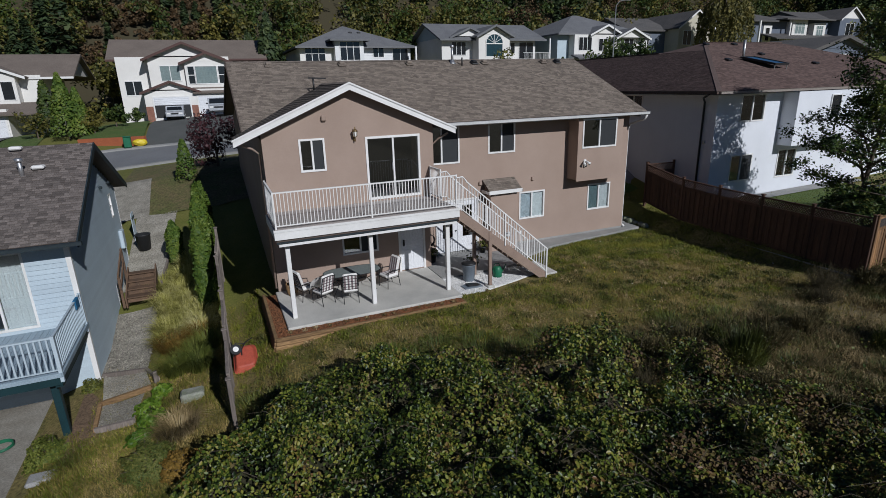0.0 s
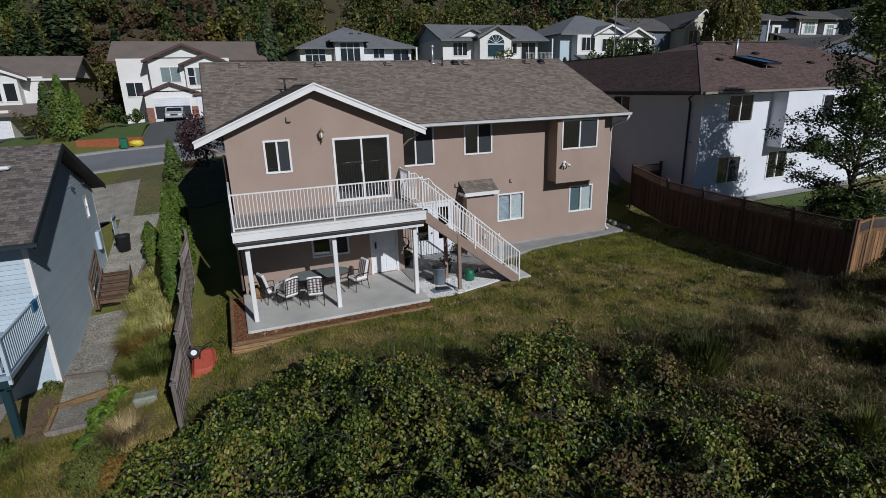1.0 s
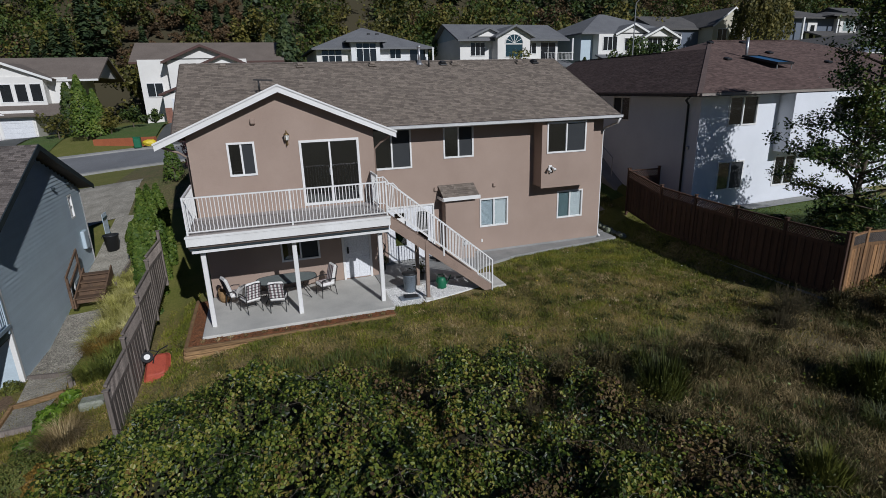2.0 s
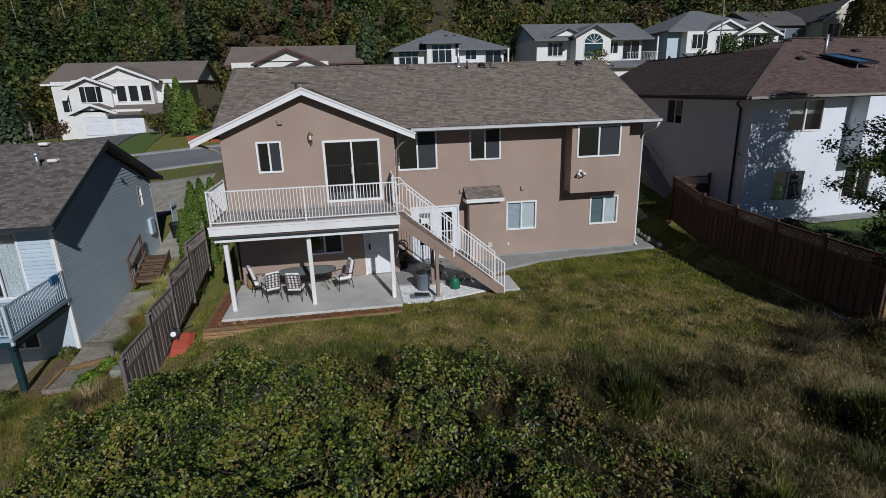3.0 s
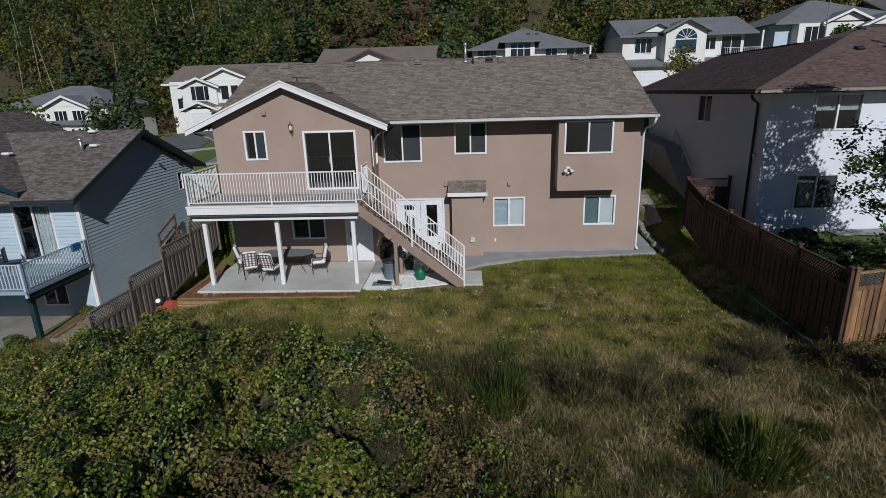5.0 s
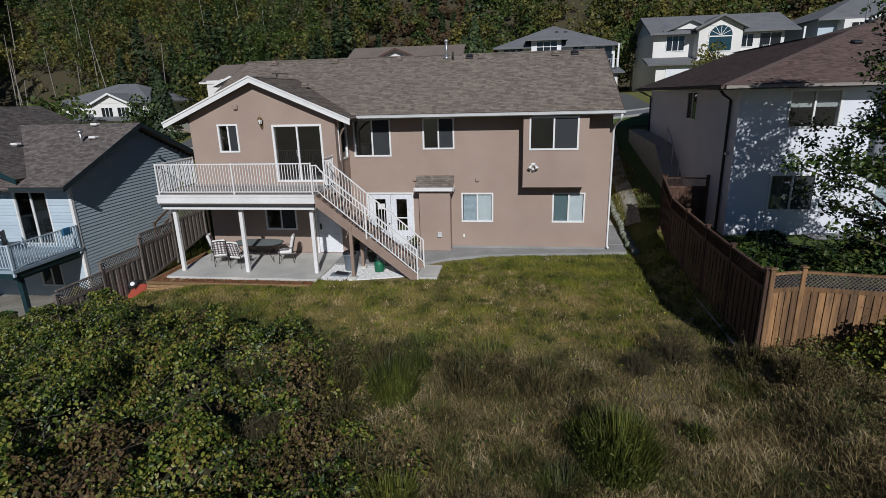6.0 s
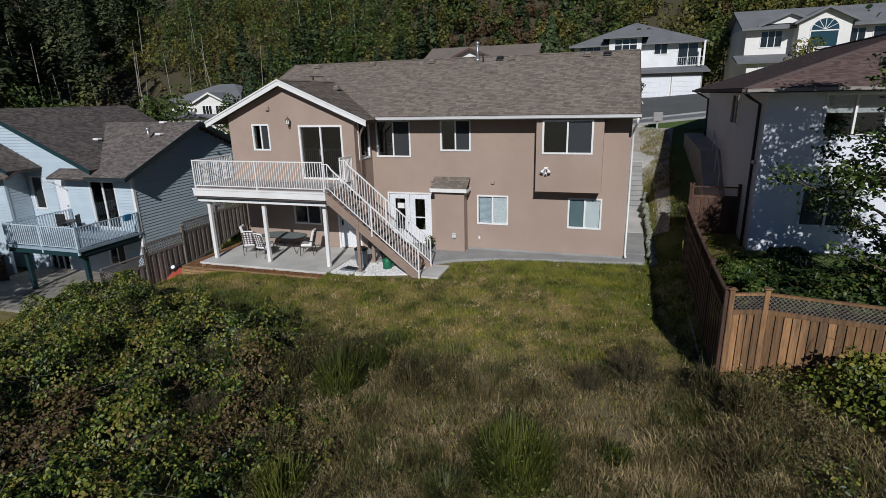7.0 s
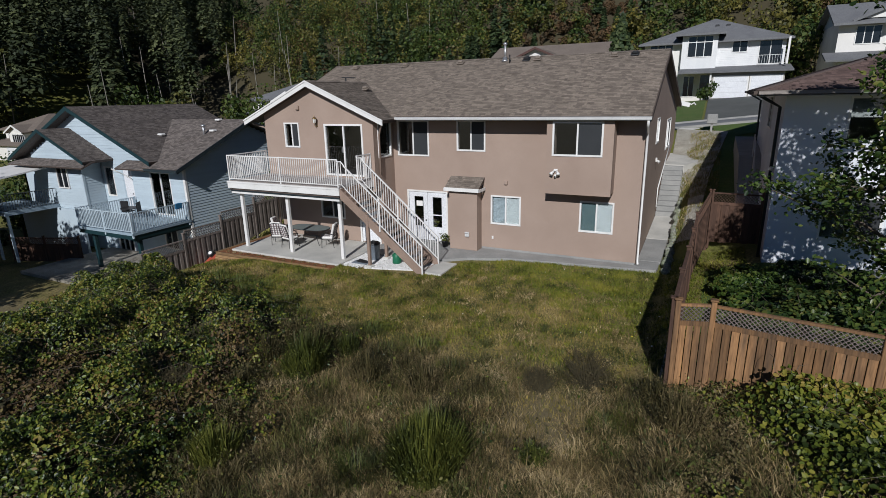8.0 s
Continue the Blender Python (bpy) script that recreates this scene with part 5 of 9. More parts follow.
part("side_wall", skewed(wall_holes(MB(), "y", NX, 0.2, NY + 0.2, 33.0, NZ - 0.6, NE, [(23.45, 24.8, 5.02, 6.15)])), COOL_WALL, wh)
part("closing_wall", MB().box(NX + 0.45, 26.5, 33.0, 33.2, NZ - 0.6, NE).box(26.5, 26.7, 33.2, 36.5, NZ - 0.6, NE).box(26.5, 40, 36.5, 36.7, NZ - 0.6, NE).box(40, 40.2, NY, 36.7, NZ, NE).box(NX + 0.2, 39.9, 24, 24.1, NZ, NE), COOL_WALL, wh)
part("floor", MB().box(NX + 0.2, 40, NY + 0.2, 24, 3.6, 3.8), INTERIOR, wh)
part("oriel", MB().box(26.45, 32.0, 17.62, NY - 0.002, 3.62, NE), COOL_WALL, wh)
far_window(wh, 29.0, 29.7, 17.62, 4.9, 6.0, (), k=0.05)
window(wh, "x", NY, -1, 23.55, 25.15, 4.95, 6.15, inside=("half", "half"))
window(wh, "x", NY, -1, 23.3, 24.75, 2.0, 3.25, inside=("curtain", None))
window(wh, "x", NY, -1, 26.75, 28.1, 1.95, 3.3, inside=("blind", "blind"))
window(wh, "y", NX + SKEW * (24.1 - NY) - 0.01, -1, 23.45, 24.8, 5.02, 6.15)
part("foundation", MB().box(NX + 0.01, 40, NY + 0.01, NY + 0.15, 0.2, 0.9), FOUND, wh)
s = 0.285
ex, ey = 21.12, 17.75
ax_, ay_ = 31.0, 17.75 + (31.0 - 21.12)
az_ = 6.42 + s * (31.0 - 21.12)
roof_plane(wh, [(ex, ey, 6.42), (44, ey, 6.42), (38.5, ay_, az_), (ax_, ay_, az_)], SHINGLE_RED)
wx, wz, wy = 29.0, 6.42 + s * (29.0 - ex), 40.5    # ridge of the wing towards the street
nz = az_ - s * (37 - ay_)
wf = wx + 0.42
roof_plane(wh, [(ex + 0.45, 33.8, 6.42), (ex, ey, 6.42), (wx, ey + wx - ex, wz), (wf, wy, wz)], SHINGLE_RED)
roof_plane(wh, [(wx, ey + wx - ex, wz), (ax_, ay_, az_), (wx, ay_ + ax_ - wx, wz)], SHINGLE_RED, shingled=False)
roof_plane(wh, [(36.9, wy, 6.42), (wf, wy, wz), (wx, ay_ + ax_ - wx, wz), (36.9, ay_ + ax_ - wx, 6.42)], SHINGLE_RED, shingled=False)
roof_plane(wh, [(44, ey, 6.42), (44, 37, nz), (38.5, ay_, az_)], SHINGLE_RED, shingled=False)
roof_plane(wh, [(44, 37, nz), (wx, 37, nz), (wx, ay_ + ax_ - wx, wz), (ax_, ay_, az_), (38.5, ay_, az_)], SHINGLE_RED, shingled=False)
for i in range(46):
    t = i / 46
    p = Vector((ex, ey, 6.42)).lerp(Vector((ax_, ay_, az_)), t)
    q = Vector((ex, ey, 6.42)).lerp(Vector((ax_, ay_, az_)), (i + 1.05) / 46)
    part("hip_shingle", MB().beam(p + Vector((0, 0, -0.004)), q + Vector((0, 0, 0.004)), 0.22, 0.022), HIPCAP, wh)
hip = MB()
for i in range(36):
    y = ay_ + ax_ - wx + i * 0.3
    xr = wx + 0.42 * (y - 25.6) / 14.9
    hip.beam((xr, y, wz + 0.03), (xr + 0.009, y + 0.31, wz + 0.045), 0.24, 0.04)
part("ridge_cap", hip, SHINGLE_RED, wh)
hip = MB()
for i in range(24):
    hip.beam((ax_ + i * 0.31, ay_, az_ + 0.03), (ax_ + i * 0.31 + 0.32, ay_, az_ + 0.045), 0.24, 0.04)
part("ridge_cap", hip, SHINGLE_RED, wh)
part("soffit", MB().box(ex + 0.03, 44, ey + 0.03, NY + 0.1, 6.24, 6.26).prism([(ex + 0.03, NY + 0.1, 6.24), (NX + 0.1, NY + 0.1, 6.24), (NX + 0.5, 33.7, 6.24), (ex + 0.45, 33.7, 6.24)], (0, 0, 0.02)), COOL_WALL, wh)
gutter(wh, (ex, ey - 0.07, 6.34), (44, ey - 0.07, 6.34), GUTTERTAN)
gutter(wh, (ex - 0.07, ey, 6.34), (ex + 0.38, 33.8, 6.34), SOFFIT)
pipe(wh, [(21.62, 33.5, 6.3), (21.9, 33.0, 6.1), (22.2, 32.7, 5.9), (22.22, 32.6, 3.8)], TEALTRIM, 0.05)
pipe(wh, [(21.15, 18.3, 6.3), (21.5, 18.9, 6.1), (21.84, 19.1, 5.9), (21.84, 19.1, 0.9)], TEALTRIM, 0.05)
tilt = Matrix.Rotation(0.21, 4, "X")
pan = part("solar_panel", MB().cbox((29.6, 22.1, 7.88), (1.02, 2.15, 0.03), 0.006, tilt), SOLAR, wh, "blue solar panel propped on the roof")
fr = MB()
for x in (29.06, 30.14):
    fr.cbox((x, 22.1, 7.88), (0.07, 2.25, 0.11), 0.01, tilt)
for y in (21.0, 23.2):
    fr.cbox((29.6, y, 7.88 + 0.213 * (y - 22.1)), (1.15, 0.07, 0.11), 0.01, tilt)
part("panel_frame", fr, BLACKPL, pan)
for x in (29.1, 30.1):
    part("panel_leg", MB().tube([(x, 21.05, 6.42 + s * (21.05 - ey)), (x, 21.05, 7.66)], 0.03, 6), METAL, pan)
pipe(wh, [(29.6, 23.5, 7.9), (29.6, 23.5, 9.1)], METAL, 0.08, "flue_pipe")
for x, y in ((27.8, 23.0), (32.2, 24.3), (34.0, 22.0), (30.4, 27.0), (33.0, 27.0)):
    part("roof_vent", MB().cbox((x, y, 6.42 + s * (y - ey) + 0.07), (0.35, 0.35, 0.1), 0.03, Matrix.Rotation(0.28, 4, "X")), BLACKPL, wh)
part("side_light", MB().cbox((NX - 0.06, 18.9, 4.0), (0.12, 0.12, 0.14), 0.03), METAL, wh)


solid("side_bank", MB().prism([(21.25, 22.4, 0.3), (21.25, 22.4, 0.95), (21.25, 24.4, 2.05), (21.25, 26.8, 3.60), (21.25, 33.6, 3.95), (21.25, 33.6, 0.3)], (0.95, 0, 0)), FOUND, "steep shaded concrete ramp beside the white house wall", "ramp", "structure")
rl = thing("side_handrail", "pale sloping handrail beside the white house wall", "handrail")
part("rail", MB().tube([(21.75, 24.2, 2.95), (21.8, 26.8, 4.40)], 0.03, 6), METAL, rl)
for y, z in ((24.25, 1.95), (25.5, 2.75), (26.75, 3.55)):
    part("post", MB().tube([(21.77, y, z), (21.77, y, z + 1.0)], 0.025, 6), METAL, rl)


# ---- houses across the street ----
def gable_roof(parent, x0, x1, y0, y1, z, slope, material, along="y", over=0.5, fascia=WHITE, fill=None):
    """A pitched roof whose ridge runs along y (gable to the street) or along x."""
    if along == "y":
        c, h = (x0 + x1) / 2, slope * ((x1 - x0) / 2 + over)
        zz = z - slope * over
        roof_plane(parent, [(x1 + over, y0 - over, zz), (x1 + over, y1, zz), (c, y1, zz + h), (c, y0 - over, zz + h)], material, thick=0.2, shingled=False)
        roof_plane(parent, [(x0 - over, y1, zz), (x0 - over, y0 - over, zz), (c, y0 - over, zz + h), (c, y1, zz + h)], material, thick=0.2, shingled=False)
        for e in (x0 - over, x1 + over):
            part("bargeboard", MB().prism([(c, y0 - over - 0.02, zz + h + 0.02), (e, y0 - over - 0.02, zz + 0.02), (e, y0 - over - 0.02, zz - 0.26), (c, y0 - over - 0.02, zz + h - 0.26)], (0, -0.06, 0)), fascia, parent)
        if fill:
            part("gable_wall", MB().prism([(x0, y0, z - 0.02), (x1, y0, z - 0.02), (c, y0, z + slope * (x1 - x0) / 2 - 0.1)], (0, 0.3, 0)), fill, parent)
    else:
        c, h = (y0 + y1) / 2, slope * ((y1 - y0) / 2 + over)
        zz = z - slope * over
        roof_plane(parent, [(x0 - over, y0 - over, zz), (x1 + over, y0 - over, zz), (x1 + over, c, zz + h), (x0 - over, c, zz + h)], material, thick=0.2, shingled=False)
        roof_plane(parent, [(x1 + over, y1 + over, zz), (x0 - over, y1 + over, zz), (x0 - over, c, zz + h), (x1 + over, c, zz + h)], material, thick=0.2, shingled=False)
        part("eave_board", MB().box(x0 - over, x1 + over, y0 - over - 0.06, y0 - over, zz - 0.2, zz + 0.02), fascia, parent)
        if fill:
            for x in (x0, x1 - 0.3):
                part("gable_wall", MB().prism([(x, y0, z - 0.02), (x, y1, z - 0.02), (x, c, z + slope * (y1 - y0) / 2 - 0.1)], (0.3, 0, 0)), fill, parent)


def hip_roof(parent, x0, x1, y0, y1, z, slope, material, over=0.6, fascia=None):
    fascia = fascia or material
    x0, x1, y0, y1, z = x0 - over, x1 + over, y0 - over, y1 + over, z - slope * over * 0
    if x1 - x0 >= y1 - y0:
        d = (y1 - y0) / 2
        a, b = (x0 + d, y0 + d, z + slope * d), (x1 - d, y0 + d, z + slope * d)
        planes = [[(x0, y0, z), (x1, y0, z), b, a], [(x1, y1, z), (x0, y1, z), a, b], [(x1, y0, z), (x1, y1, z), b], [(x0, y1, z), (x0, y0, z), a]]
    else:
        d = (x1 - x0) / 2
        a, b = (x0 + d, y0 + d, z + slope * d), (x0 + d, y1 - d, z + slope * d)
        planes = [[(x0, y0, z), (x1, y0, z), a], [(x1, y1, z), (x0, y1, z), b], [(x1, y0, z), (x1, y1, z), b, a], [(x0, y1, z), (x0, y0, z), a, b]]
    for p in planes:
        roof_plane(parent, p, material, thick=0.15, shingled=False)
    part("eave_board", MB().box(x0, x1, y0 - 0.05, y0, z - 0.22, z - 0.0).box(x0 - 0.05, x0, y0, y1, z - 0.22, z).box(x1, x1 + 0.05, y0, y1, z - 0.22, z), fascia, parent)


def garage_door(parent, x0, x1, y, z0, h=2.2, opened=0.0):
    g = part("garage_door", MB().box(x0, x1, y - 0.05, y - 0.02, z0 + h * opened, z0 + h), DOORW, parent)
    for i in range(4):
        z = z0 + h * opened + (h * (1 - opened)) * i / 4
        part("panel", MB().cbox(((x0 + x1) / 2, y - 0.06, z + h * (1 - opened) / 8), (x1 - x0 - 0.06, 0.03, h * (1 - opened) / 4 - 0.05), 0.01), DOORW, g)
    part("door_frame", MB().box(x0 - 0.15, x0, y - 0.08, y, z0, z0 + h + 0.15).box(x1, x1 + 0.15, y - 0.08, y, z0, z0 + h + 0.15).box(x0, x1, y - 0.08, y, z0 + h, z0 + h + 0.15), WHITE, parent)
    if opened:
        # flat black panel in place of the unlit room behind the door
        part("garage_dark_panel", MB().box(x0, x1, y - 0.015, y - 0.005, z0, z0 + h), BLACKPL, parent)


def far_lap(parent, x0, x1, y, z0, z1, material=VINYL):
    mb = MB()
    z = z0
    while z < z1 - 0.1:
        mb.prism([(x0, y - 0.03, z), (x0, y - 0.008, z + 0.2), (x0, y, z + 0.2), (x0, y, z)], (x1 - x0, 0, 0))
        z += 0.2
    part("siding", mb, material, parent)


# house with open garage
ha = thing("garage_house", "white two-storey house with brown trim and an open garage", "house")
zA = 4.2
part("body", MB().box(-9.2, 3.0, 73.5, 84, 2.5, 11.0), WHITE_WALL, ha)
part("projection", MB().box(-6.6, 2.6, 70.3, 73.5, 2.5, 7.3), WHITE_WALL, ha)
part("upper_projection", MB().box(-5.8, 1.8, 71.8, 73.5, 7.3, 11.0), WHITE_WALL, ha)
DARKTRIM = mat("brown_trim", (0.085, 0.040, 0.032), rough=0.6, scale=3, fine=20, bump=0.05)
gable_roof(ha, -9.6, 7.0, 74.5, 86, 11.0, 0.42, SHINGLE_TAN, "x", 0.6, DARKTRIM, WHITE_WALL)
gable_roof(ha, -5.8, 1.9, 71.8, 78, 10.9, 0.42, SHINGLE_TAN, "y", 0.6, DARKTRIM, WHITE_WALL)
gable_roof(ha, -2.1, 2.9, 71.2, 76, 10.4, 0.40, SHINGLE_TAN, "y", 0.5, DARKTRIM, WHITE_WALL)
part("upper_bay", MB().box(-2.0, 2.8, 71.2, 72, 7.4, 10.4), WHITE_WALL, ha)
gable_roof(ha, -6.6, -1.0, 70.3, 74, 7.2, 0.38, SHINGLE_TAN, "y", 0.4, DARKTRIM, WHITE_WALL)
roof_plane(ha, [(-1.5, 69.8, 6.9), (3.2, 69.8, 6.9), (3.2, 72, 7.8), (-1.5, 72, 7.8)], SHINGLE_TAN, thick=0.15, shingled=False)
garage_door(ha, -5.7, -2.0, 70.3, zA, 2.25, 0.62)
garage_door(ha, -1.0, 2.0, 70.3, zA, 2.25, 0.0)
FARBRICK = mat("far_brick", (0.22, 0.10, 0.07), (0.28, 0.14, 0.10), rough=0.9, scale=3, fine=12)
for x0, x1 in ((-6.6, -5.86), (-1.85, -1.15)):
    part("brick_pier", MB().box(x0, x1, 70.2, 70.36, 2.6, 5.5), FARBRICK, ha)
far_window(ha, -4.6, -2.6, 71.8, 8.3, 9.9, glass=PALEGLASS)
far_window(ha, -1.7, -1.05, 71.2, 7.9, 9.8, (), (0.5,))
far_window(ha, -0.9, 1.4, 71.2, 7.9, 9.8, (), glass=PALEGLASS)
far_window(ha, 1.6, 2.3, 71.2, 7.9, 9.8, (), (0.5,))
far_window(ha, -8.6, -6.9, 73.5, 6.8, 8.3)

# low grey-roofed house
GARAGEWALL = mat("greige_siding", (0.36, 0.34, 0.31), (0.31, 0.29, 0.26), rough=0.8, scale=1.0, fine=20, bump=0.1)
hb = thing("hip_house", "white house with grey hip roof, tall windows and two garage doors", "house")
far_body = MB().box(11.6, 26.6, 73.0, 86, 4.0, 11.95)
part("body", far_body, WHITE_WALL, hb)
far_lap(hb, 19.7, 26.6, 72.98, 9.2, 11.9)
part("projection", MB().box(15.9, 19.7, 71.8, 73, 8.7, 12.8), VINYL, hb)
part("garage_block", MB().box(19.45, 26.6, 69.6, 72.97, 4.0, 8.6), GARAGEWALL, hb)
hip_roof(hb, 11.6, 26.6, 72.6, 88, 12.1, 0.40, SHINGLE_GREY)
hip_roof(hb, 15.7, 19.9, 71.4, 80, 12.9, 0.40, SHINGLE_GREY, 0.5)
roof_plane(hb, [(15.9, 68.8, 8.55), (27.3, 68.8, 8.55), (27.3, 73.0, 9.25), (15.9, 73.0, 9.25)], SHINGLE_GREY, thick=0.15, shingled=False)
garage_door(hb, 19.8, 23.05, 69.6, 5.65, 2.3)
garage_door(hb, 23.45, 26.3, 69.6, 5.65, 2.3)
far_window(hb, 16.6, 19.15, 71.8, 10.4, 12.6, (0.33, 0.67), (0.72,))
far_window(hb, 21.3, 22.75, 72.95, 10.8, 11.95)
far_window(hb, 24.05, 26.2, 72.95, 9.4, 11.85)
far_window(hb, 12.3, 14.8, 73.0, 10.3, 11.9, (0.33, 0.67), (0.6,))
far_window(hb, 16.4, 17.5, 73.0, 5.9, 8.2)
far_window(hb, 18.2, 19.2, 73.0, 5.8, 8.3, ())
part("porch_post", MB().box(19.25, 19.43, 69.2, 69.4, 5.4, 8.5), WHITE, hb)
for x in (19.4, 20.6):
    part("roof_vent", MB().cbox((x, 77.2, 14.15), (0.45, 0.45, 0.35), 0.05), BLACKPL, hb)
rb = railing(hb, (23.3, 71.0, 9.2), (26.8, 71.0, 9.2), 0.1, 1.0, spacing=0.25)
part("balcony_post", MB().box(26.6, 26.8, 70.9, 71.1, 9.2, 12.0), WHITE, hb)

# arched-window house
# teal base colour stands in for the sky reflected in the panes
TEALPANE = mat("teal_reflection_pane", (0.020, 0.055, 0.072), (0.016, 0.042, 0.058), rough=0.1, scale=2, fine=10, bump=0.0, spec=0.8)
hc = thing("arched_window_house", "white house with grey roof, arched window and balcony", "house")
part("body", MB().box(31.2, 46.6, 72.6, 84, 5.0, 13.3), WHITE_WALL, hc)
part("projection", MB().box(36.0, 41.0, 70.6, 72.6, 5.0, 13.6), WHITE_WALL, hc)
gable_roof(hc, 31.2, 47.2, 72.2, 84, 13.3, 0.40, SHINGLE_GREY, "x", 0.7, SHINGLE_GREY, SIDING)
gable_roof(hc, 32.6, 38.2, 72.3, 79, 13.5, 0.42, SHINGLE_GREY, "y", 0.4, SHINGLE_GREY, WHITE_WALL)
gable_roof(hc, 36.0, 41.0, 70.6, 78, 13.6, 0.50, SHINGLE_GREY, "y", 0.6, SHINGLE_GREY, WHITE_WALL)
roof_plane(hc, [(30.0, 69.4, 9.3), (48.0, 69.4, 9.3), (48.0, 72.6, 10.2), (30.0, 72.6, 10.2)], SHINGLE_GREY, thick=0.2, shingled=False)
part("garage_block", MB().box(31.2, 46.6, 70.2, 72.55, 5.0, 9.3), WHITE_WALL, hc)
garage_door(hc, 32.5, 35.5, 70.2, 6.8, 2.2)
far_window(hc, 32.8, 34.9, 72.6, 11.0, 12.7, (0.33, 0.67))
far_window(hc, 37.2, 39.8, 70.6, 10.7, 12.3, (), glass=TEALPANE)
arc = MB()
arc.prism([(38.5 + 1.3 * math.cos(math.pi * i / 14), 70.56, 12.45 + 1.15 * math.sin(math.pi * i / 14)) for i in range(15)], (0, 0.03, 0))
part("arched_pane", arc, TEALPANE, hc, "arched glass with a teal sky reflection painted in")
arc = MB()
arc.tube([(38.5 + 1.36 * math.cos(math.pi * i / 14), 70.55, 12.45 + 1.2 * math.sin(math.pi * i / 14)) for i in range(15)], 0.07, 6)
for i in range(1, 6):
    arc.beam((38.5, 70.54, 12.45), (38.5 + 1.3 * math.cos(math.pi * i / 6), 70.54, 12.45 + 1.15 * math.sin(math.pi * i / 6)), 0.05, 0.05)
part("arch_frame", arc, WHITE, hc)
far_window(hc, 41.6, 43.0, 72.6, 11.2, 12.6)
far_window(hc, 43.8, 46.2, 72.6, 10.4, 12.7)
railing(hc, (43.2, 70.4, 10.1), (48.0, 70.4, 10.1), 0.1, 1.05, spacing=0.22)
railing(hc, (48.0, 70.4, 10.1), (48.0, 72.6, 10.1), 0.1, 1.05, spacing=0.22)
part("balcony_post", MB().box(47.7, 47.9, 70.4, 70.6, 10.1, 13.1), WHITE, hc)
hd = thing("twin_gable_house", "pale house with grey roof and two white gables", "house")
part("body", MB().box(49.5, 66, 71, 84, 5.5, 13.9), SIDING, hd)
part("front", MB().box(51.5, 65.5, 69.5, 71, 5.5, 13.6), WHITE_WALL, hd)
hip_roof(hd, 49.5, 66, 70.5, 86, 13.8, 0.42, SHINGLE_GREY)
gable_roof(hd, 54.5, 60.0, 69.5, 78, 13.8, 0.45, SHINGLE_GREY, "y", 0.5, WHITE, WHITE_WALL)
gable_roof(hd, 58.5, 64.5, 68.6, 77, 13.2, 0.45, SHINGLE_GREY, "y", 0.5, WHITE, WHITE_WALL)
far_window(hd, 52.3, 54.6, 69.5, 11.4, 13.2, (0.33, 0.67))
far_window(hd, 56.0, 57.6, 69.5, 11.3, 13.0)
far_window(hd, 60.0, 62.6, 69.4, 11.2, 13.0, (0.33, 0.67))
roof_plane(hd, [(51, 67.6, 10.2), (66, 67.6, 10.2), (66, 69.5, 10.8), (51, 69.5, 10.8)], SHINGLE_GREY, thick=0.2, shingled=False)


def plain_far_house(x, y, w, z, label, roof, body, gable=True, h=6.2):
    o = thing("distant_house", label, "house", (0, 0, 0), "houses across the street")
    part("body", MB().box(x, x + w, y, y + 11, z - 3, z + h), body, o)
    hip_roof(o, x, x + w, y, y + 11, z + h, 0.42, roof, 0.7)
    part("front_block", MB().box(x + w * 0.45, x + w * 0.9, y - 1.6, y, z - 3, z + h - 0.2), WHITE_WALL, o)
    gable_roof(o, x + w * 0.45, x + w * 0.9, y - 1.6, y + 6, z + h - 0.2, 0.45, roof, "y", 0.5, WHITE, WHITE_WALL)
    for k in (0.10, 0.55, 0.73):
        yy = y if k < 0.4 else y - 1.6
        far_window(o, x + w * k, x + w * k + 1.7, yy, z + h - 2.5, z + h - 0.8, (0.33, 0.67))
    roof_plane(o, [(x - 0.5, y - 3.2, z + 2.6), (x + w + 0.5, y - 3.2, z + 2.6), (x + w + 0.5, y, z + 3.4), (x - 0.5, y, z + 3.4)], roof, thick=0.2, shingled=False)
    part("garage_block", MB().box(x + 0.2, x + w - 0.2, y - 2.6, y - 1.62, z - 3, z + 2.6), WHITE_WALL, o)
    garage_door(o, x + w * 0.5, x + w * 0.5 + 3, y - 2.6, z, 2.2)
    return o


# slate-blue siding; its dark tone also carries the shade on far walls
SLATE_SHADE = mat("slate_siding_and_wall_shade", (0.135, 0.155, 0.195), (0.11, 0.13, 0.165), rough=0.7, scale=0.7, fine=14, bump=0.1, spread=0.08)
CREAM = mat("cream_siding", (0.55, 0.51, 0.40), (0.48, 0.45, 0.36), rough=0.7, scale=0.7, fine=14, bump=0.1, spread=0.06)
DUSKROOF = mat("dusky_shingles", (0.085, 0.082, 0.080), (0.12, 0.112, 0.106), rough=0.95, scale=0.6, fine=9, bump=0.4, spread=0.2, island=0.2)
hf = thing("cream_gable_house", "cream house with dark roof and a tall street gable", "house")
# dark body colour stands in for tree shade on these walls
part("body", MB().box(66.5, 82, 75.0, 86, 6, 15.1), SLATE_SHADE, hf)
part("front", MB().box(74.6, 82, 72, 75.0, 6, 15.4), CREAM, hf)
far_lap(hf, 74.6, 82.0, 71.98, 12.0, 15.3, CREAM)
gable_roof(hf, 74.6, 82, 72, 85, 15.4, 0.68, DUSKROOF, "y", 0.5, WHITE, CREAM)
gable_roof(hf, 66.2, 75, 75, 86, 15.1, 0.42, DUSKROOF, "x", 0.5, DUSKROOF, SLATE_SHADE)
far_window(hf, 75.6, 77.4, 71.95, 12.4, 14.6)
far_window(hf, 79.0, 80.8, 71.95, 12.4, 14.6)
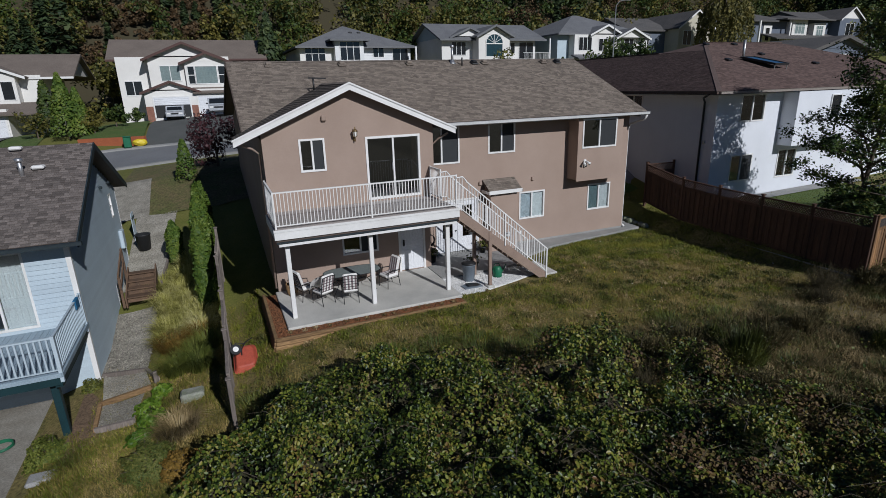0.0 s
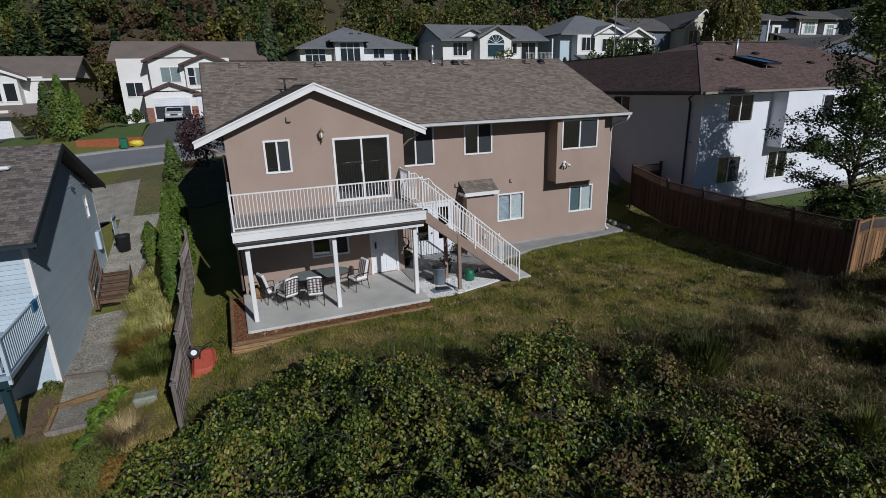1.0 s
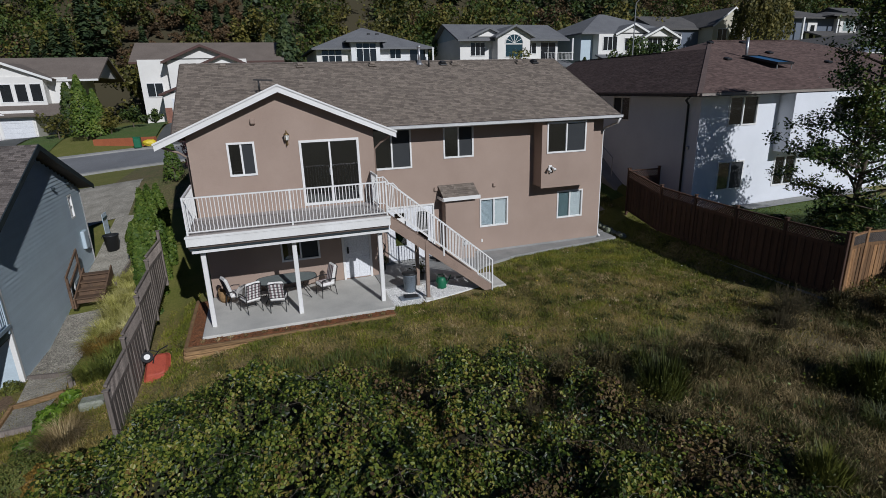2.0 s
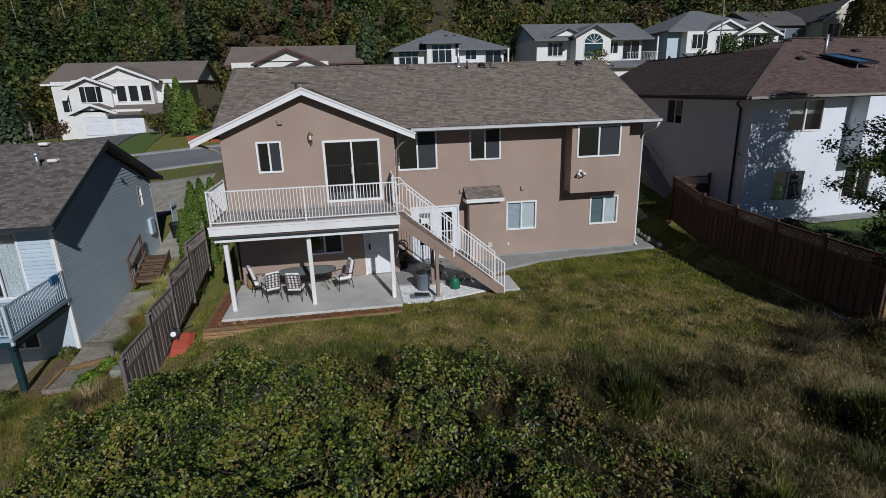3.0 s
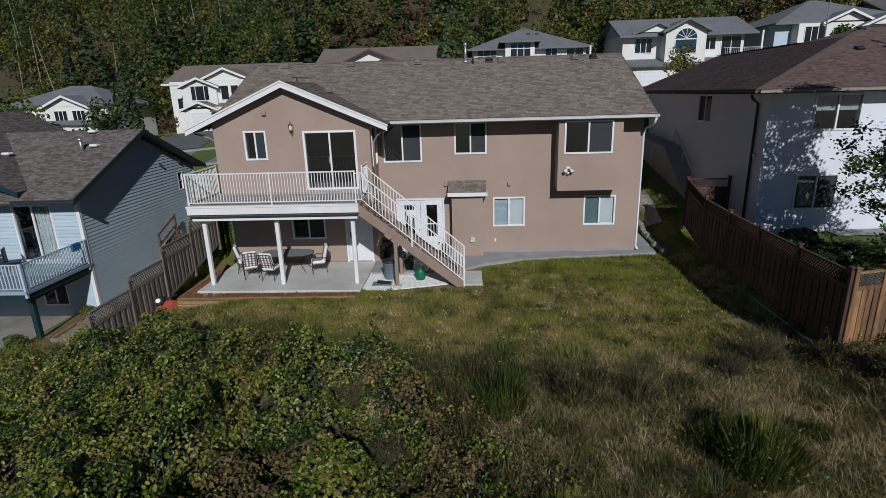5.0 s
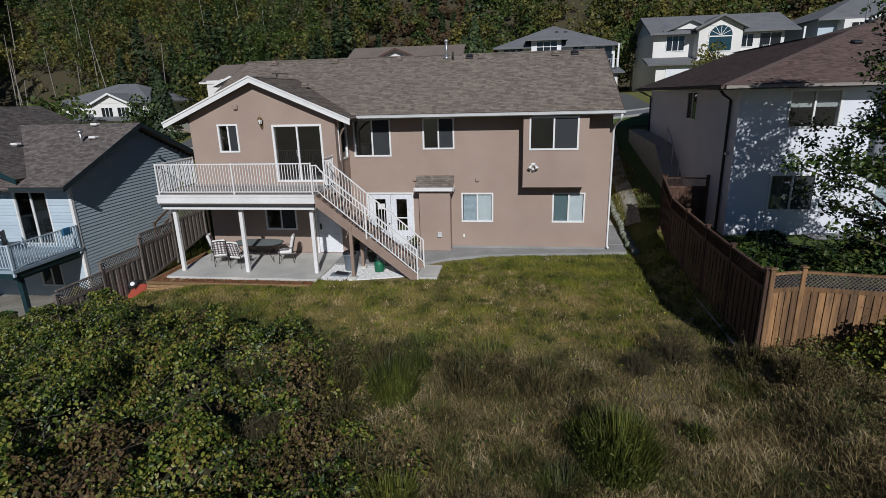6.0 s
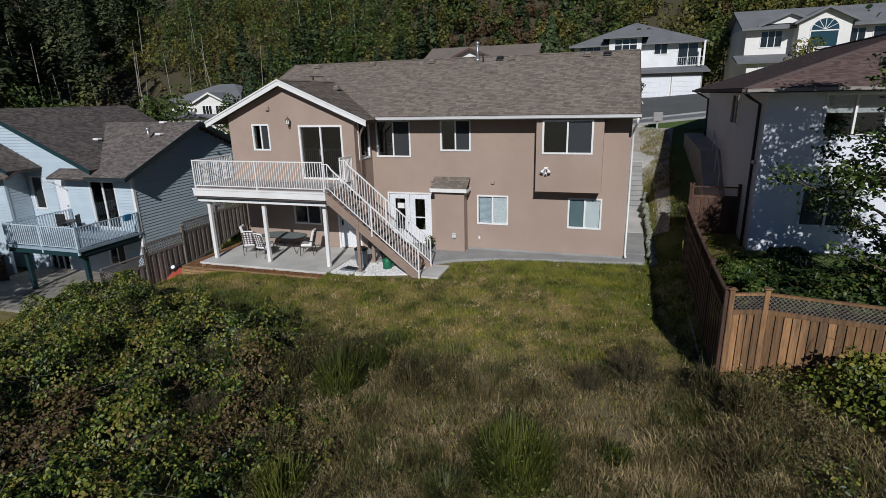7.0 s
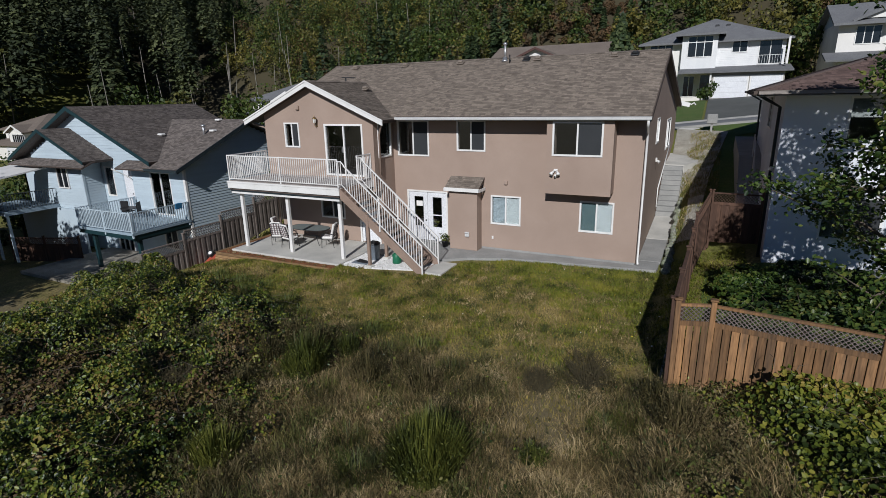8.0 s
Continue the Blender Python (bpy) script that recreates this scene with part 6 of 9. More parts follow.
far_window(hf, 69.0, 71.0, 75.0, 12.6, 14.2)
hg = thing("slate_blue_house", "slate-blue house with dark hip roof and white window bays", "house")
part("body", MB().box(89.5, 111, 73.0, 86, 6, 16.7), SLATE_SHADE, hg)
hip_roof(hg, 89.5, 103.0, 73.0, 86, 16.6, 0.33, DUSKROOF, 0.9)
hip_roof(hg, 100.0, 112.5, 71.4, 84, 16.9, 0.20, DUSKROOF, 0.7)
for x0, x1, z1 in ((102.6, 106.8, 16.8), (108.8, 112.2, 16.3)):
    part("window_bay", MB().box(x0, x1, 71.8, 73.0, 12.0, z1), WHITE_WALL, hg)
    far_window(hg, x0 + 0.8, x1 - 0.8, 71.8, z1 - 2.4, z1 - 0.5, (0.33, 0.67), (0.7,), glass=PALEGLASS)
part("porch_wall", MB().box(96.2, 98.4, 72.8, 73.0, 12.5, 15.8), WHITE_WALL, hg)
far_window(hg, 96.8, 97.8, 72.8, 13.2, 15.4, ())
part("porch_post", MB().box(93.6, 93.9, 71.6, 71.9, 8, 16.5), WHITE, hg)
part("porch_post", MB().box(101.4, 101.7, 71.4, 71.7, 8, 16.8), WHITE, hg)
roof_plane(hg, [(95.5, 69.4, 13.4), (114.5, 69.4, 13.4), (114.5, 73.0, 14.5), (95.5, 73.0, 14.5)], DUSKROOF, thick=0.2, shingled=False)
part("garage_block", MB().box(101.0, 114.0, 70.4, 72.95, 6, 13.5), WHITE_WALL, hg)
garage_door(hg, 103.0, 107.0, 70.4, 10.6, 2.3)
pipe(hg, [(93.0, 80, 18.2), (93.0, 80, 19.6)], METAL, 0.12, "flue_pipe")
pipe(hg, [(96.5, 80, 18.4), (96.5, 80, 19.8)], METAL, 0.12, "flue_pipe")
hj = thing("dark_gable_house", "slate-blue house with a low dark roof behind the white house", "house")
part("body", MB().box(48.0, 56.0, 31.6, 42, 2, 9.1), SLATE_SHADE, hj)
gable_roof(hj, 48.0, 56.0, 31.6, 42, 9.15, 0.27, DUSKROOF, "y", 0.5, DUSKROOF, SLATE_SHADE)
far_window(hj, 50.8, 53.2, 31.6, 7.2, 8.6)
hh_ = thing("blue_gable_house", "dark blue house with dark roof and white gable end", "house")
part("body", MB().box(114.0, 130, 77.0, 88, 6, 17.8), SLATE_SHADE, hh_)
part("front", MB().box(121.5, 128.5, 75.0, 77.0, 6, 17.8), SLATE_SHADE, hh_)
gable_roof(hh_, 113.6, 124, 77, 88, 17.8, 0.36, DUSKROOF, "x", 0.6, DUSKROOF, SLATE_SHADE)
gable_roof(hh_, 121.5, 128.5, 75.0, 84, 17.8, 0.62, DUSKROOF, "y", 0.5, WHITE, WHITE_WALL)
far_window(hh_, 123.6, 126.2, 75.0, 14.6, 16.8, (0.5,))
# houses further along the street
he = thing("double_garage_house", "white house with two gables and a double garage", "house")
part("body", MB().box(-30.5, -16.5, 73.0, 84, 0.5, 9.2), WHITE_WALL, he)
part("projection", MB().box(-26.8, -19.2, 69.0, 73.0, 0.5, 5.8), WHITE_WALL, he)
part("upper_projection", MB().box(-27.5, -18.5, 71.6, 73.0, 5.6, 9.3), WHITE_WALL, he)
gable_roof(he, -31.0, -14.0, 73.5, 86, 9.2, 0.40, SHINGLE_TAN, "x", 0.6, WHITE, WHITE_WALL)
gable_roof(he, -25.8, -18.0, 71.8, 78, 9.2, 0.42, SHINGLE_TAN, "y", 0.5, WHITE, WHITE_WALL)
gable_roof(he, -28.0, -23.0, 71.2, 76, 8.6, 0.42, SHINGLE_TAN, "y", 0.5, WHITE, WHITE_WALL)
gable_roof(he, -27.0, -22.2, 69.0, 73, 5.6, 0.40, SHINGLE_TAN, "y", 0.5, WHITE, WHITE_WALL)
roof_plane(he, [(-23.0, 68.2, 5.3), (-15.5, 68.2, 5.3), (-15.5, 72, 6.4), (-23.0, 72, 6.4)], SHINGLE_TAN, thick=0.15, shingled=False)
garage_door(he, -25.8, -22.8, 69.0, 2.9, 2.1)
garage_door(he, -22.3, -19.5, 69.0, 2.9, 2.1)
far_window(he, -26.6, -24.2, 71.2, 6.7, 8.5, (0.25, 0.75))
for x in (-22.6, -21.2, -19.8):
    far_window(he, x, x + 1.0, 71.6, 6.7, 8.5, ())
far_window(he, -29.6, -28.2, 73.0, 5.6, 7.0)
part("upper_bay", MB().box(-27.9, -23.1, 71.2, 71.7, 5.6, 8.6), WHITE_WALL, he)
plain_far_house(-52, 70, 14, 1.6, "white house with dark roof below the hillside", SHINGLE_GREY, WHITE_WALL, h=5.0)
plain_far_house(-91, 50, 10, -2.4, "white house with brown roof beside the woods", SHINGLE_TAN, WHITE_WALL, h=5.0)
# driveways
DARKDRIVE = mat("weathered_drive", (0.115, 0.118, 0.112), (0.090, 0.094, 0.088), rough=0.9, scale=0.5, fine=20, bump=0.2, spread=0.12)
draped("driveway", [(-6.0, 54.6), (2.6, 52.6), (2.6, 70.3), (-6.0, 70.3)], DARKDRIVE, "grey concrete driveway up to the open garage", "driveway", 0.08, 0, 2.0)
draped("driveway", [(19.4, 48.4), (26.6, 48.4), (26.6, 69.6), (19.4, 69.6)], DARKDRIVE, "grey concrete driveway below two garage doors", "driveway", 0.08, 0, 2.0)
draped("driveway", [(-26.4, 56.8), (-19.0, 56.4), (-19.0, 69.0), (-26.4, 69.0)], DARKDRIVE, "grey concrete driveway of the double garage", "driveway", 0.08, 0, 2.0)
draped("driveway", [(4.0, 30.5), (11.0, 30.5), (11.0, 39.0), (4.0, 39.0)], DRIVE, "grey concrete driveway in front of the stucco house", "driveway", 0.06, 0, 2.0)


# ---- plants ----
def noise2(x, y, s, seed=0.0):
    """Cheap smooth value noise in 0..1 for arrays."""
    x, y = np.asarray(x) / s + seed * 17.3, np.asarray(y) / s - seed * 9.1
    xi, yi = np.floor(x), np.floor(y)
    u, v = x - xi, y - yi
    u, v = u * u * (3 - 2 * u), v * v * (3 - 2 * v)
    def h(a, b):
        return np.modf(np.abs(np.sin(a * 127.1 + b * 311.7) * 43758.5453))[0]
    return (h(xi, yi) * (1 - u) + h(xi + 1, yi) * u) * (1 - v) + (h(xi, yi + 1) * (1 - u) + h(xi + 1, yi + 1) * u) * v


def fbm(x, y, s, seed=0.0):
    return 0.55 * noise2(x, y, s, seed) + 0.3 * noise2(x, y, s * 0.45, seed + 1) + 0.15 * noise2(x, y, s * 0.2, seed + 2)


def leaves(c, n, size, rs, wide=0.62, fold=0.25):
    """Folded oval leaves: centres c (k, 3), normals n (k, 3), lengths size (k). Returns verts, quads."""
    k = len(c)
    n = n / np.linalg.norm(n, axis=1, keepdims=True)
    t = np.cross(n, rs.randn(k, 3))
    t /= np.linalg.norm(t, axis=1, keepdims=True)
    b = np.cross(n, t)
    L, W = size[:, None], size[:, None] * wide
    up = n * size[:, None] * fold
    base, tip = c - t * L * 0.5, c + t * L * 0.5
    l1, l2 = c - t * L * 0.18 + b * W * 0.5 + up * 0.5, c + t * L * 0.22 + b * W * 0.42 + up * 0.4
    r1, r2 = c - t * L * 0.18 - b * W * 0.5 + up * 0.5, c + t * L * 0.22 - b * W * 0.42 + up * 0.4
    V = np.stack([base, l1, l2, tip, r2, r1], 1).reshape(-1, 3)
    F = (np.arange(k)[:, None, None] * 6 + np.array([(0, 1, 2, 3), (0, 3, 4, 5)])[None]).reshape(-1, 4)
    return V, F


def cards(c, n, size, rs, stretch=1.0):
    """Ragged four-sided leaf clumps for distant crowns."""
    k = len(c)
    n = n / np.linalg.norm(n, axis=1, keepdims=True)
    t = np.cross(n, rs.randn(k, 3))
    t /= np.linalg.norm(t, axis=1, keepdims=True)
    b = np.cross(n, t)
    s = size[:, None]
    j = lambda: 0.6 + 0.7 * rs.rand(k, 1)
    V = np.stack([c - t * s * j() * 0.5, c + b * s * j() * 0.4, c + t * s * j() * 0.5 * stretch, c - b * s * j() * 0.4], 1).reshape(-1, 3)
    F = (np.arange(k)[:, None] * 4 + np.arange(4)[None])
    return V, F


def blades(x, y, z, h, w, lean, rs):
    """Bent grass blades: two stacked quads narrowing to a tip."""
    k = len(x)
    a = rs.rand(k) * 2 * np.pi
    dx, dy = np.cos(a), np.sin(a)
    la = rs.rand(k) * 2 * np.pi
    lx, ly = np.cos(la) * lean * h, np.sin(la) * lean * h
    P = np.stack([x, y, z], 1)
    side = np.stack([dx * w / 2, dy * w / 2, 0 * w], 1)
    mid = P + np.stack([lx * 0.35, ly * 0.35, h * 0.62], 1)
    tip = P + np.stack([lx, ly, h * np.sqrt(np.clip(1 - lean ** 2 * 0.5, 0.2, 1))], 1)
    V = np.stack([P - side, P + side, mid + side * 0.7, mid - side * 0.7, tip], 1).reshape(-1, 3)
    o = np.arange(k) * 5
    F = np.concatenate([np.stack([o, o + 1, o + 2], 1), np.stack([o, o + 2, o + 3], 1), np.stack([o + 3, o + 2, o + 4], 1)])
    return V, F


BRAMBLE = leaf_mat("bramble_leaves", [(0.009, 0.017, 0.005), (0.019, 0.034, 0.007), (0.042, 0.070, 0.010), (0.130, 0.165, 0.022), (0.235, 0.220, 0.040), (0.15, 0.085, 0.03)], 0.42, 0.12, 1.5, 0.9)
FENCEVINE = leaf_mat("vine_leaves", [(0.020, 0.030, 0.008), (0.050, 0.075, 0.012), (0.12, 0.15, 0.020), (0.24, 0.24, 0.035), (0.30, 0.22, 0.05)], 0.42, 0.25, 1.5, 0.9)
BRAMBLEBROWN = leaf_mat("turned_bramble_leaves", [(0.020, 0.018, 0.008), (0.050, 0.036, 0.014), (0.105, 0.058, 0.026), (0.115, 0.10, 0.022), (0.17, 0.10, 0.05)], 0.7, 0.1, 1.2, 1.3)
UNDER = mat("dark_leaf_base", (0.032, 0.036, 0.014), (0.055, 0.044, 0.022), rough=1.0, scale=1.5, fine=14, bump=0.8, spread=0.3, dist=0.05)
LAWN = leaf_mat("lawn_blades", [(0.066, 0.062, 0.012), (0.170, 0.142, 0.028), (0.295, 0.222, 0.066), (0.42, 0.315, 0.132)], 0.7, 0.08, 2.6, 0.9, 0.34)
LUSH = leaf_mat("lush_lawn_blades", [(0.062, 0.080, 0.007), (0.145, 0.162, 0.015), (0.26, 0.240, 0.031)], 0.65, 0.10, 2.2, 0.9, 0.38)
ROUGH = leaf_mat("rough_olive_blades", [(0.024, 0.036, 0.007), (0.072, 0.080, 0.016), (0.16, 0.140, 0.044)], 0.7, 0.06, 2.0, 0.9, 0.42)
DRY = leaf_mat("dry_grass", [(0.054, 0.044, 0.015), (0.150, 0.112, 0.042), (0.28, 0.206, 0.092), (0.42, 0.32, 0.16), (0.56, 0.45, 0.27)], 0.8, 0.04, 2.0, 1.3, 0.5)
BROOM = leaf_mat("green_broom", [(0.020, 0.028, 0.005), (0.062, 0.076, 0.012), (0.150, 0.155, 0.026)], 0.6, 0.05)
BROWNBROOM = leaf_mat("brown_broom", [(0.022, 0.021, 0.007), (0.052, 0.047, 0.015), (0.110, 0.090, 0.034), (0.165, 0.125, 0.062)], 0.7, 0.15)
CEDARLEAF = leaf_mat("cedar_foliage", [(0.045, 0.088, 0.012), (0.095, 0.150, 0.020), (0.18, 0.22, 0.035)], 0.6, 0.2)
TREELEAF = leaf_mat("tree_leaves", [(0.018, 0.038, 0.012), (0.036, 0.066, 0.018), (0.075, 0.110, 0.024), (0.16, 0.145, 0.035)], 0.45, 0.25)


def mound(x, y):
    """Top of the bramble thicket above the ground."""
    edge = np.interp(x, [-4, -1.5, 0.5, 3, 7, 8.5, 10, 11, 12.5, 14], [8.2, 12.0, 12.3, 11.7, 11.4, 10.8, 8.6, 6.3, 4.4, 1.0])
    left = np.interp(y, [-2, 4, 8, 10, 12.5], [-4.4, -4.0, -3.2, -2.5, -1.2])
    wob = 3.0 * (fbm(x, y, 2.2, 3) - 0.5)
    inside = np.minimum(edge - y, (x - left) * 0.8) + wob
    lift = ss(-0.2, 2.0, inside) * ss(0.0, 1.6, y - 1.7 - 0.8 * (fbm(x, y, 1.4, 33) - 0.5))
    humps = fbm(x, y, 1.9, 5)
    h = lift * (0.05 + 1.15 * humps + 0.55 * fbm(x, y, 0.6, 8)) * (0.82 + 0.35 * ss(6, 10, y) * ss(7, 2, x))
    h = h + lift * (0.65 * ss(1.9, 0.2, np.hypot(x - 7.7, y - 9.6)) + 0.4 * ss(1.6, 0.2, np.hypot(x - 5.2, y - 9.9)))
    h = h + 0.55 * ss(-2.8, -0.4, inside) * ss(0.55, 0.66, fbm(x, y, 1.2, 55)) * ss(11.0, 9.6, y) * ss(1.4, 3.0, y) * ss(3.0, 6.0, x)
    hole = ss(0.9, 0.3, np.hypot(x - 8.1, y - 8.0)) + ss(0.8, 0.2, np.hypot(x - 9.4, y - 6.3))
    return h * (0.45 + 0.55 * ss(0.25, 0.55, fbm(x, y, 1.0, 14))) * (1 - 0.6 * np.minimum(hole, 1)), inside


def thicket(name, label, x0, x1, y0, y1, hfun, count, size, material, rs, thin=-0.34, browning=7.0):
    # dark sheet set below the leaf tops, visible through the gaps
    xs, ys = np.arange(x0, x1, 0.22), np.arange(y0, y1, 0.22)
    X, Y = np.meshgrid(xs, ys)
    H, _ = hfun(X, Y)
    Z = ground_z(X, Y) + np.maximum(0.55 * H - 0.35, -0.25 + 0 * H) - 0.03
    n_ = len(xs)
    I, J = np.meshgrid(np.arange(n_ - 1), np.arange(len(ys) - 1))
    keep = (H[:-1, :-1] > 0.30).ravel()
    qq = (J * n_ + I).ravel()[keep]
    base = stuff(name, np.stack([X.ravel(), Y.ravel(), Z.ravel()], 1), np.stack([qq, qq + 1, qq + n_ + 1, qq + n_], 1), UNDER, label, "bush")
    x, y = x0 + (x1 - x0) * rs.rand(count), y0 + (y1 - y0) * rs.rand(count)
    h, ins = hfun(x, y)
    ok = (h > 0.08) & (rs.rand(count) < (thin + 2.1 * fbm(x, y, 0.45, 11)) * (0.45 + 0.55 * ss(0.2, 1.8, ins)))
    x, y, h = x[ok], y[ok], h[ok]
    k = len(x)
    d = 0.01 + rs.exponential(0.11, k)
    e = 0.06
    gx = (hfun(x + e, y)[0] - h) / e
    gy = (hfun(x, y + e)[0] - h) / e
    z = ground_z(x, y) + np.maximum(h - d, 0.03)
    n = np.stack([-gx * 0.5, -gy * 0.5 - 0.25, np.ones(k)], 1) + rs.randn(k, 3) * 0.7
    V, F = leaves(np.stack([x, y, z], 1), n, size * (0.55 + 0.75 * rs.rand(k)), rs)
    # leaves turning red-brown, in patches
    turned = np.random.RandomState(5).rand(k) < 0.85 * ss(0.50, 0.66, fbm(x, y, 1.5, 77)) * ss(browning - 4, browning, x)
    for keep, tone in ((~turned, material), (turned, BRAMBLEBROWN)):
        if keep.any():
            stuff("leaves", V.reshape(k, 6, 3)[keep].reshape(-1, 3), F[:2 * int(keep.sum())], tone, "", "", base)
    # bare canes arching out
    m = max(12, k // 350)
    cb = MB()
    for i in rs.choice(k, m):
        a, L = rs.rand() * 6.28, 0.5 + rs.rand() * 0.7
        p = Vector((x[i], y[i], z[i] - 0.1))
        cb.tube([p, p + Vector((math.cos(a) * L * 0.4, math.sin(a) * L * 0.4, 0.28)), p + Vector((math.cos(a) * L, math.sin(a) * L, 0.16))], 0.006, 4, 0.003)
    part("canes", cb, BARK, base)
    return base


rs = np.random.RandomState(11)
thicket("bramble_thicket", "dense green and yellowing bramble thicket on the slope", -5, 14.0, 1.2, 13, mound, 300000, 0.082, BRAMBLE, rs)


def mound_right(x, y):
    edge = np.interp(x, [18.5, 20.3, 22, 25, 30], [6.0, 9.3, 9.35, 9.1, 8.6])
    inside = np.minimum(edge - y, (x - 20.7 + 0.35 * (y - 9)) * 0.9) + 0.9 * (fbm(x, y, 1.6, 2) - 0.5)
    h = ss(-0.1, 0.9, inside) * (0.35 + 0.9 * fbm(x, y, 1.3, 6)) * (1 + 0.8 * ss(8.0, 9.2, y)) * ss(3.5, 6.5, y)
    return h, inside


thicket("fence_bramble", "bright green brambles growing against the cedar fence", 18.6, 29, 3.0, 9.7, mound_right, 70000, 0.095, FENCEVINE, rs, 0.25, 90.0)


def on_hard(x, y):
    """Places with no grass: houses, slabs, beds and walks."""
    hard = (x > 0.55) & (x < 7.05) & (y > 14.8) & (y < 30)
    hard |= (x > 7.0) & (x < 10.7) & (y > 15.55) & (y < 30)
    hard |= (x > 10.5) & (x < 11.4) & (y > 15.9)
    hard |= (x > 11.3) & (x < 18.85) & (y > np.interp(x, [11.4, 13.1, 15.4, 18.7], [17.6, 18.78, 19.05, 19.4]))
    hard |= (x > 21.85) & (y > 18.4)
    hard |= (x < -4.5) & (y > 15) & (y < 28)
    return hard


def grass(name, label, n, x0, x1, y0, y1, hlo, hhi, w, lean, material, dens, rs, z_off=0.0):
    x, y = x0 + (x1 - x0) * rs.rand(n), y0 + (y1 - y0) * rs.rand(n)
    d = dens(x, y)
    ok = (rs.rand(n) < d) & ~on_hard(x, y)
    x, y = x[ok], y[ok]
    k = len(x)
    tall = 0.6 + 0.8 * fbm(x, y, 0.9, 4)
    h = (hlo + (hhi - hlo) * rs.rand(k)) * tall
    V, F = blades(x, y, ground_z(x, y) - 0.01 + z_off, h, w * (0.6 + 0.8 * rs.rand(k)), lean * (0.4 + 0.9 * rs.rand(k)), rs)
    return stuff(name, V, F, material, label, "grass")


def rough_zone(x, y):
    """1 in the unmown rough, 0 on the lawn."""
    line = np.interp(x, [-2, 4, 9, 13, 17, 19.6, 24], [12.6, 12.0, 10.8, 10.2, 10.4, 10.6, 10.2]) + 1.2 * (fbm(x, y, 1.5, 9) - 0.5)
    return ss(0.5, -0.6, y - line) * (1 - 0.85 * ss(1.5, 0.6, np.hypot((x - 17.5) * 1.1, (y - 8.4) * 0.75)))


def not_bramble(x, y):
    return np.where(mound(x, y)[0] > 0.3, 0.06, 1.0) * np.where(mound_right(x, y)[0] > 0.25, 0.15, 1.0)


def lush(x, y):
    """1 where the turf stays green: along the house and the shaded fence."""
    near = np.interp(x, [-1, 6, 11, 14, 18, 19.6], [14.8, 14.6, 16.6, 16.6, 15.2, 11.5])
    return np.clip(0.10 + 0.8 * ss(-1.3, 1.3, y - near + 3.4 * (fbm(x, y, 1.7, 41) - 0.5)) + 0.55 * ss(0.56, 0.66, fbm(x, y, 0.9, 47)), 0, 1)


turf = lambda x, y: (1 - rough_zone(x, y)) * (0.1 + 1.3 * fbm(x, y, 0.8, 1))
grass("lawn_grass", "short worn olive and straw lawn grass", 230000, -0.6, 21.5, 6.6, 20.5, 0.03, 0.12, 0.018, 0.8, LAWN, lambda x, y: turf(x, y) * (1 - lush(x, y)), rs)
grass("lush_grass", "short green lawn grass near the house", 190000, -0.6, 21.5, 10.0, 20.5, 0.03, 0.13, 0.018, 0.7, LUSH, lambda x, y: turf(x, y) * lush(x, y), rs)
grass("side_yard_grass", "uneven grass of the blue house's side yard", 60000, -5.4, -0.9, 10.5, 18.5, 0.04, 0.13, 0.016, 0.8, LAWN, lambda x, y: np.clip(-0.1 + 1.6 * fbm(x, y, 0.8, 17), 0, 1) * np.where((x < -2.9) & (y > 14.5), 0.25, 1.0), rs)
grass("side_yard_lush", "green grass patches of the blue house's side yard", 40000, -5.4, -0.9, 10.5, 18.5, 0.04, 0.15, 0.016, 0.8, LUSH, lambda x, y: np.clip(-0.7 + 2.2 * fbm(x, y, 1.1, 18), 0, 1) * np.where((x < -2.9) & (y > 14.5), 0.15, 1.0), rs)
grass("yard_grass", "lawn grass of the neighbouring yard", 24000, 19.9, 30, 10, 18.3, 0.04, 0.10, 0.012, 0.5, LUSH, lambda x, y: 0.9 + 0 * x, rs)
for material, lab, n in ((DRY, "bleached weeds in the gravel strip", 9000), (LUSH, "green weeds in the gravel strip", 8000)):
    grass("gravel_weeds", lab, n, 18.75, 20.6, 21.6, 38.5, 0.05, 0.20, 0.014, 0.9, material, lambda x, y: np.clip(-1.0 + 3.0 * fbm(x, y, 0.7, 53), 0, 1) * np.where((x < 19.1) & (y > 30.5) & (y < 33), 0, 1), rs, 0.08)
grass("dry_grass", "tall matted dry brown grass on the slope", 165000, 7.5, 24, 1.5, 12, 0.07, 0.28, 0.010, 1.1, DRY, lambda x, y: rough_zone(x, y) * not_bramble(x, y) * (-0.2 + 2.2 * fbm(x, y, 0.8, 21)) * (0.5 + 0.5 * ss(12.5, 15.5, x)), rs)
grass("rough_grass", "rough olive grass between the dry clumps", 90000, -4, 24, 0.5, 12.8, 0.08, 0.34, 0.010, 0.8, ROUGH, lambda x, y: rough_zone(x, y) * not_bramble(x, y) * (0.2 + 0.9 * fbm(x, y, 1.4, 30)), rs)


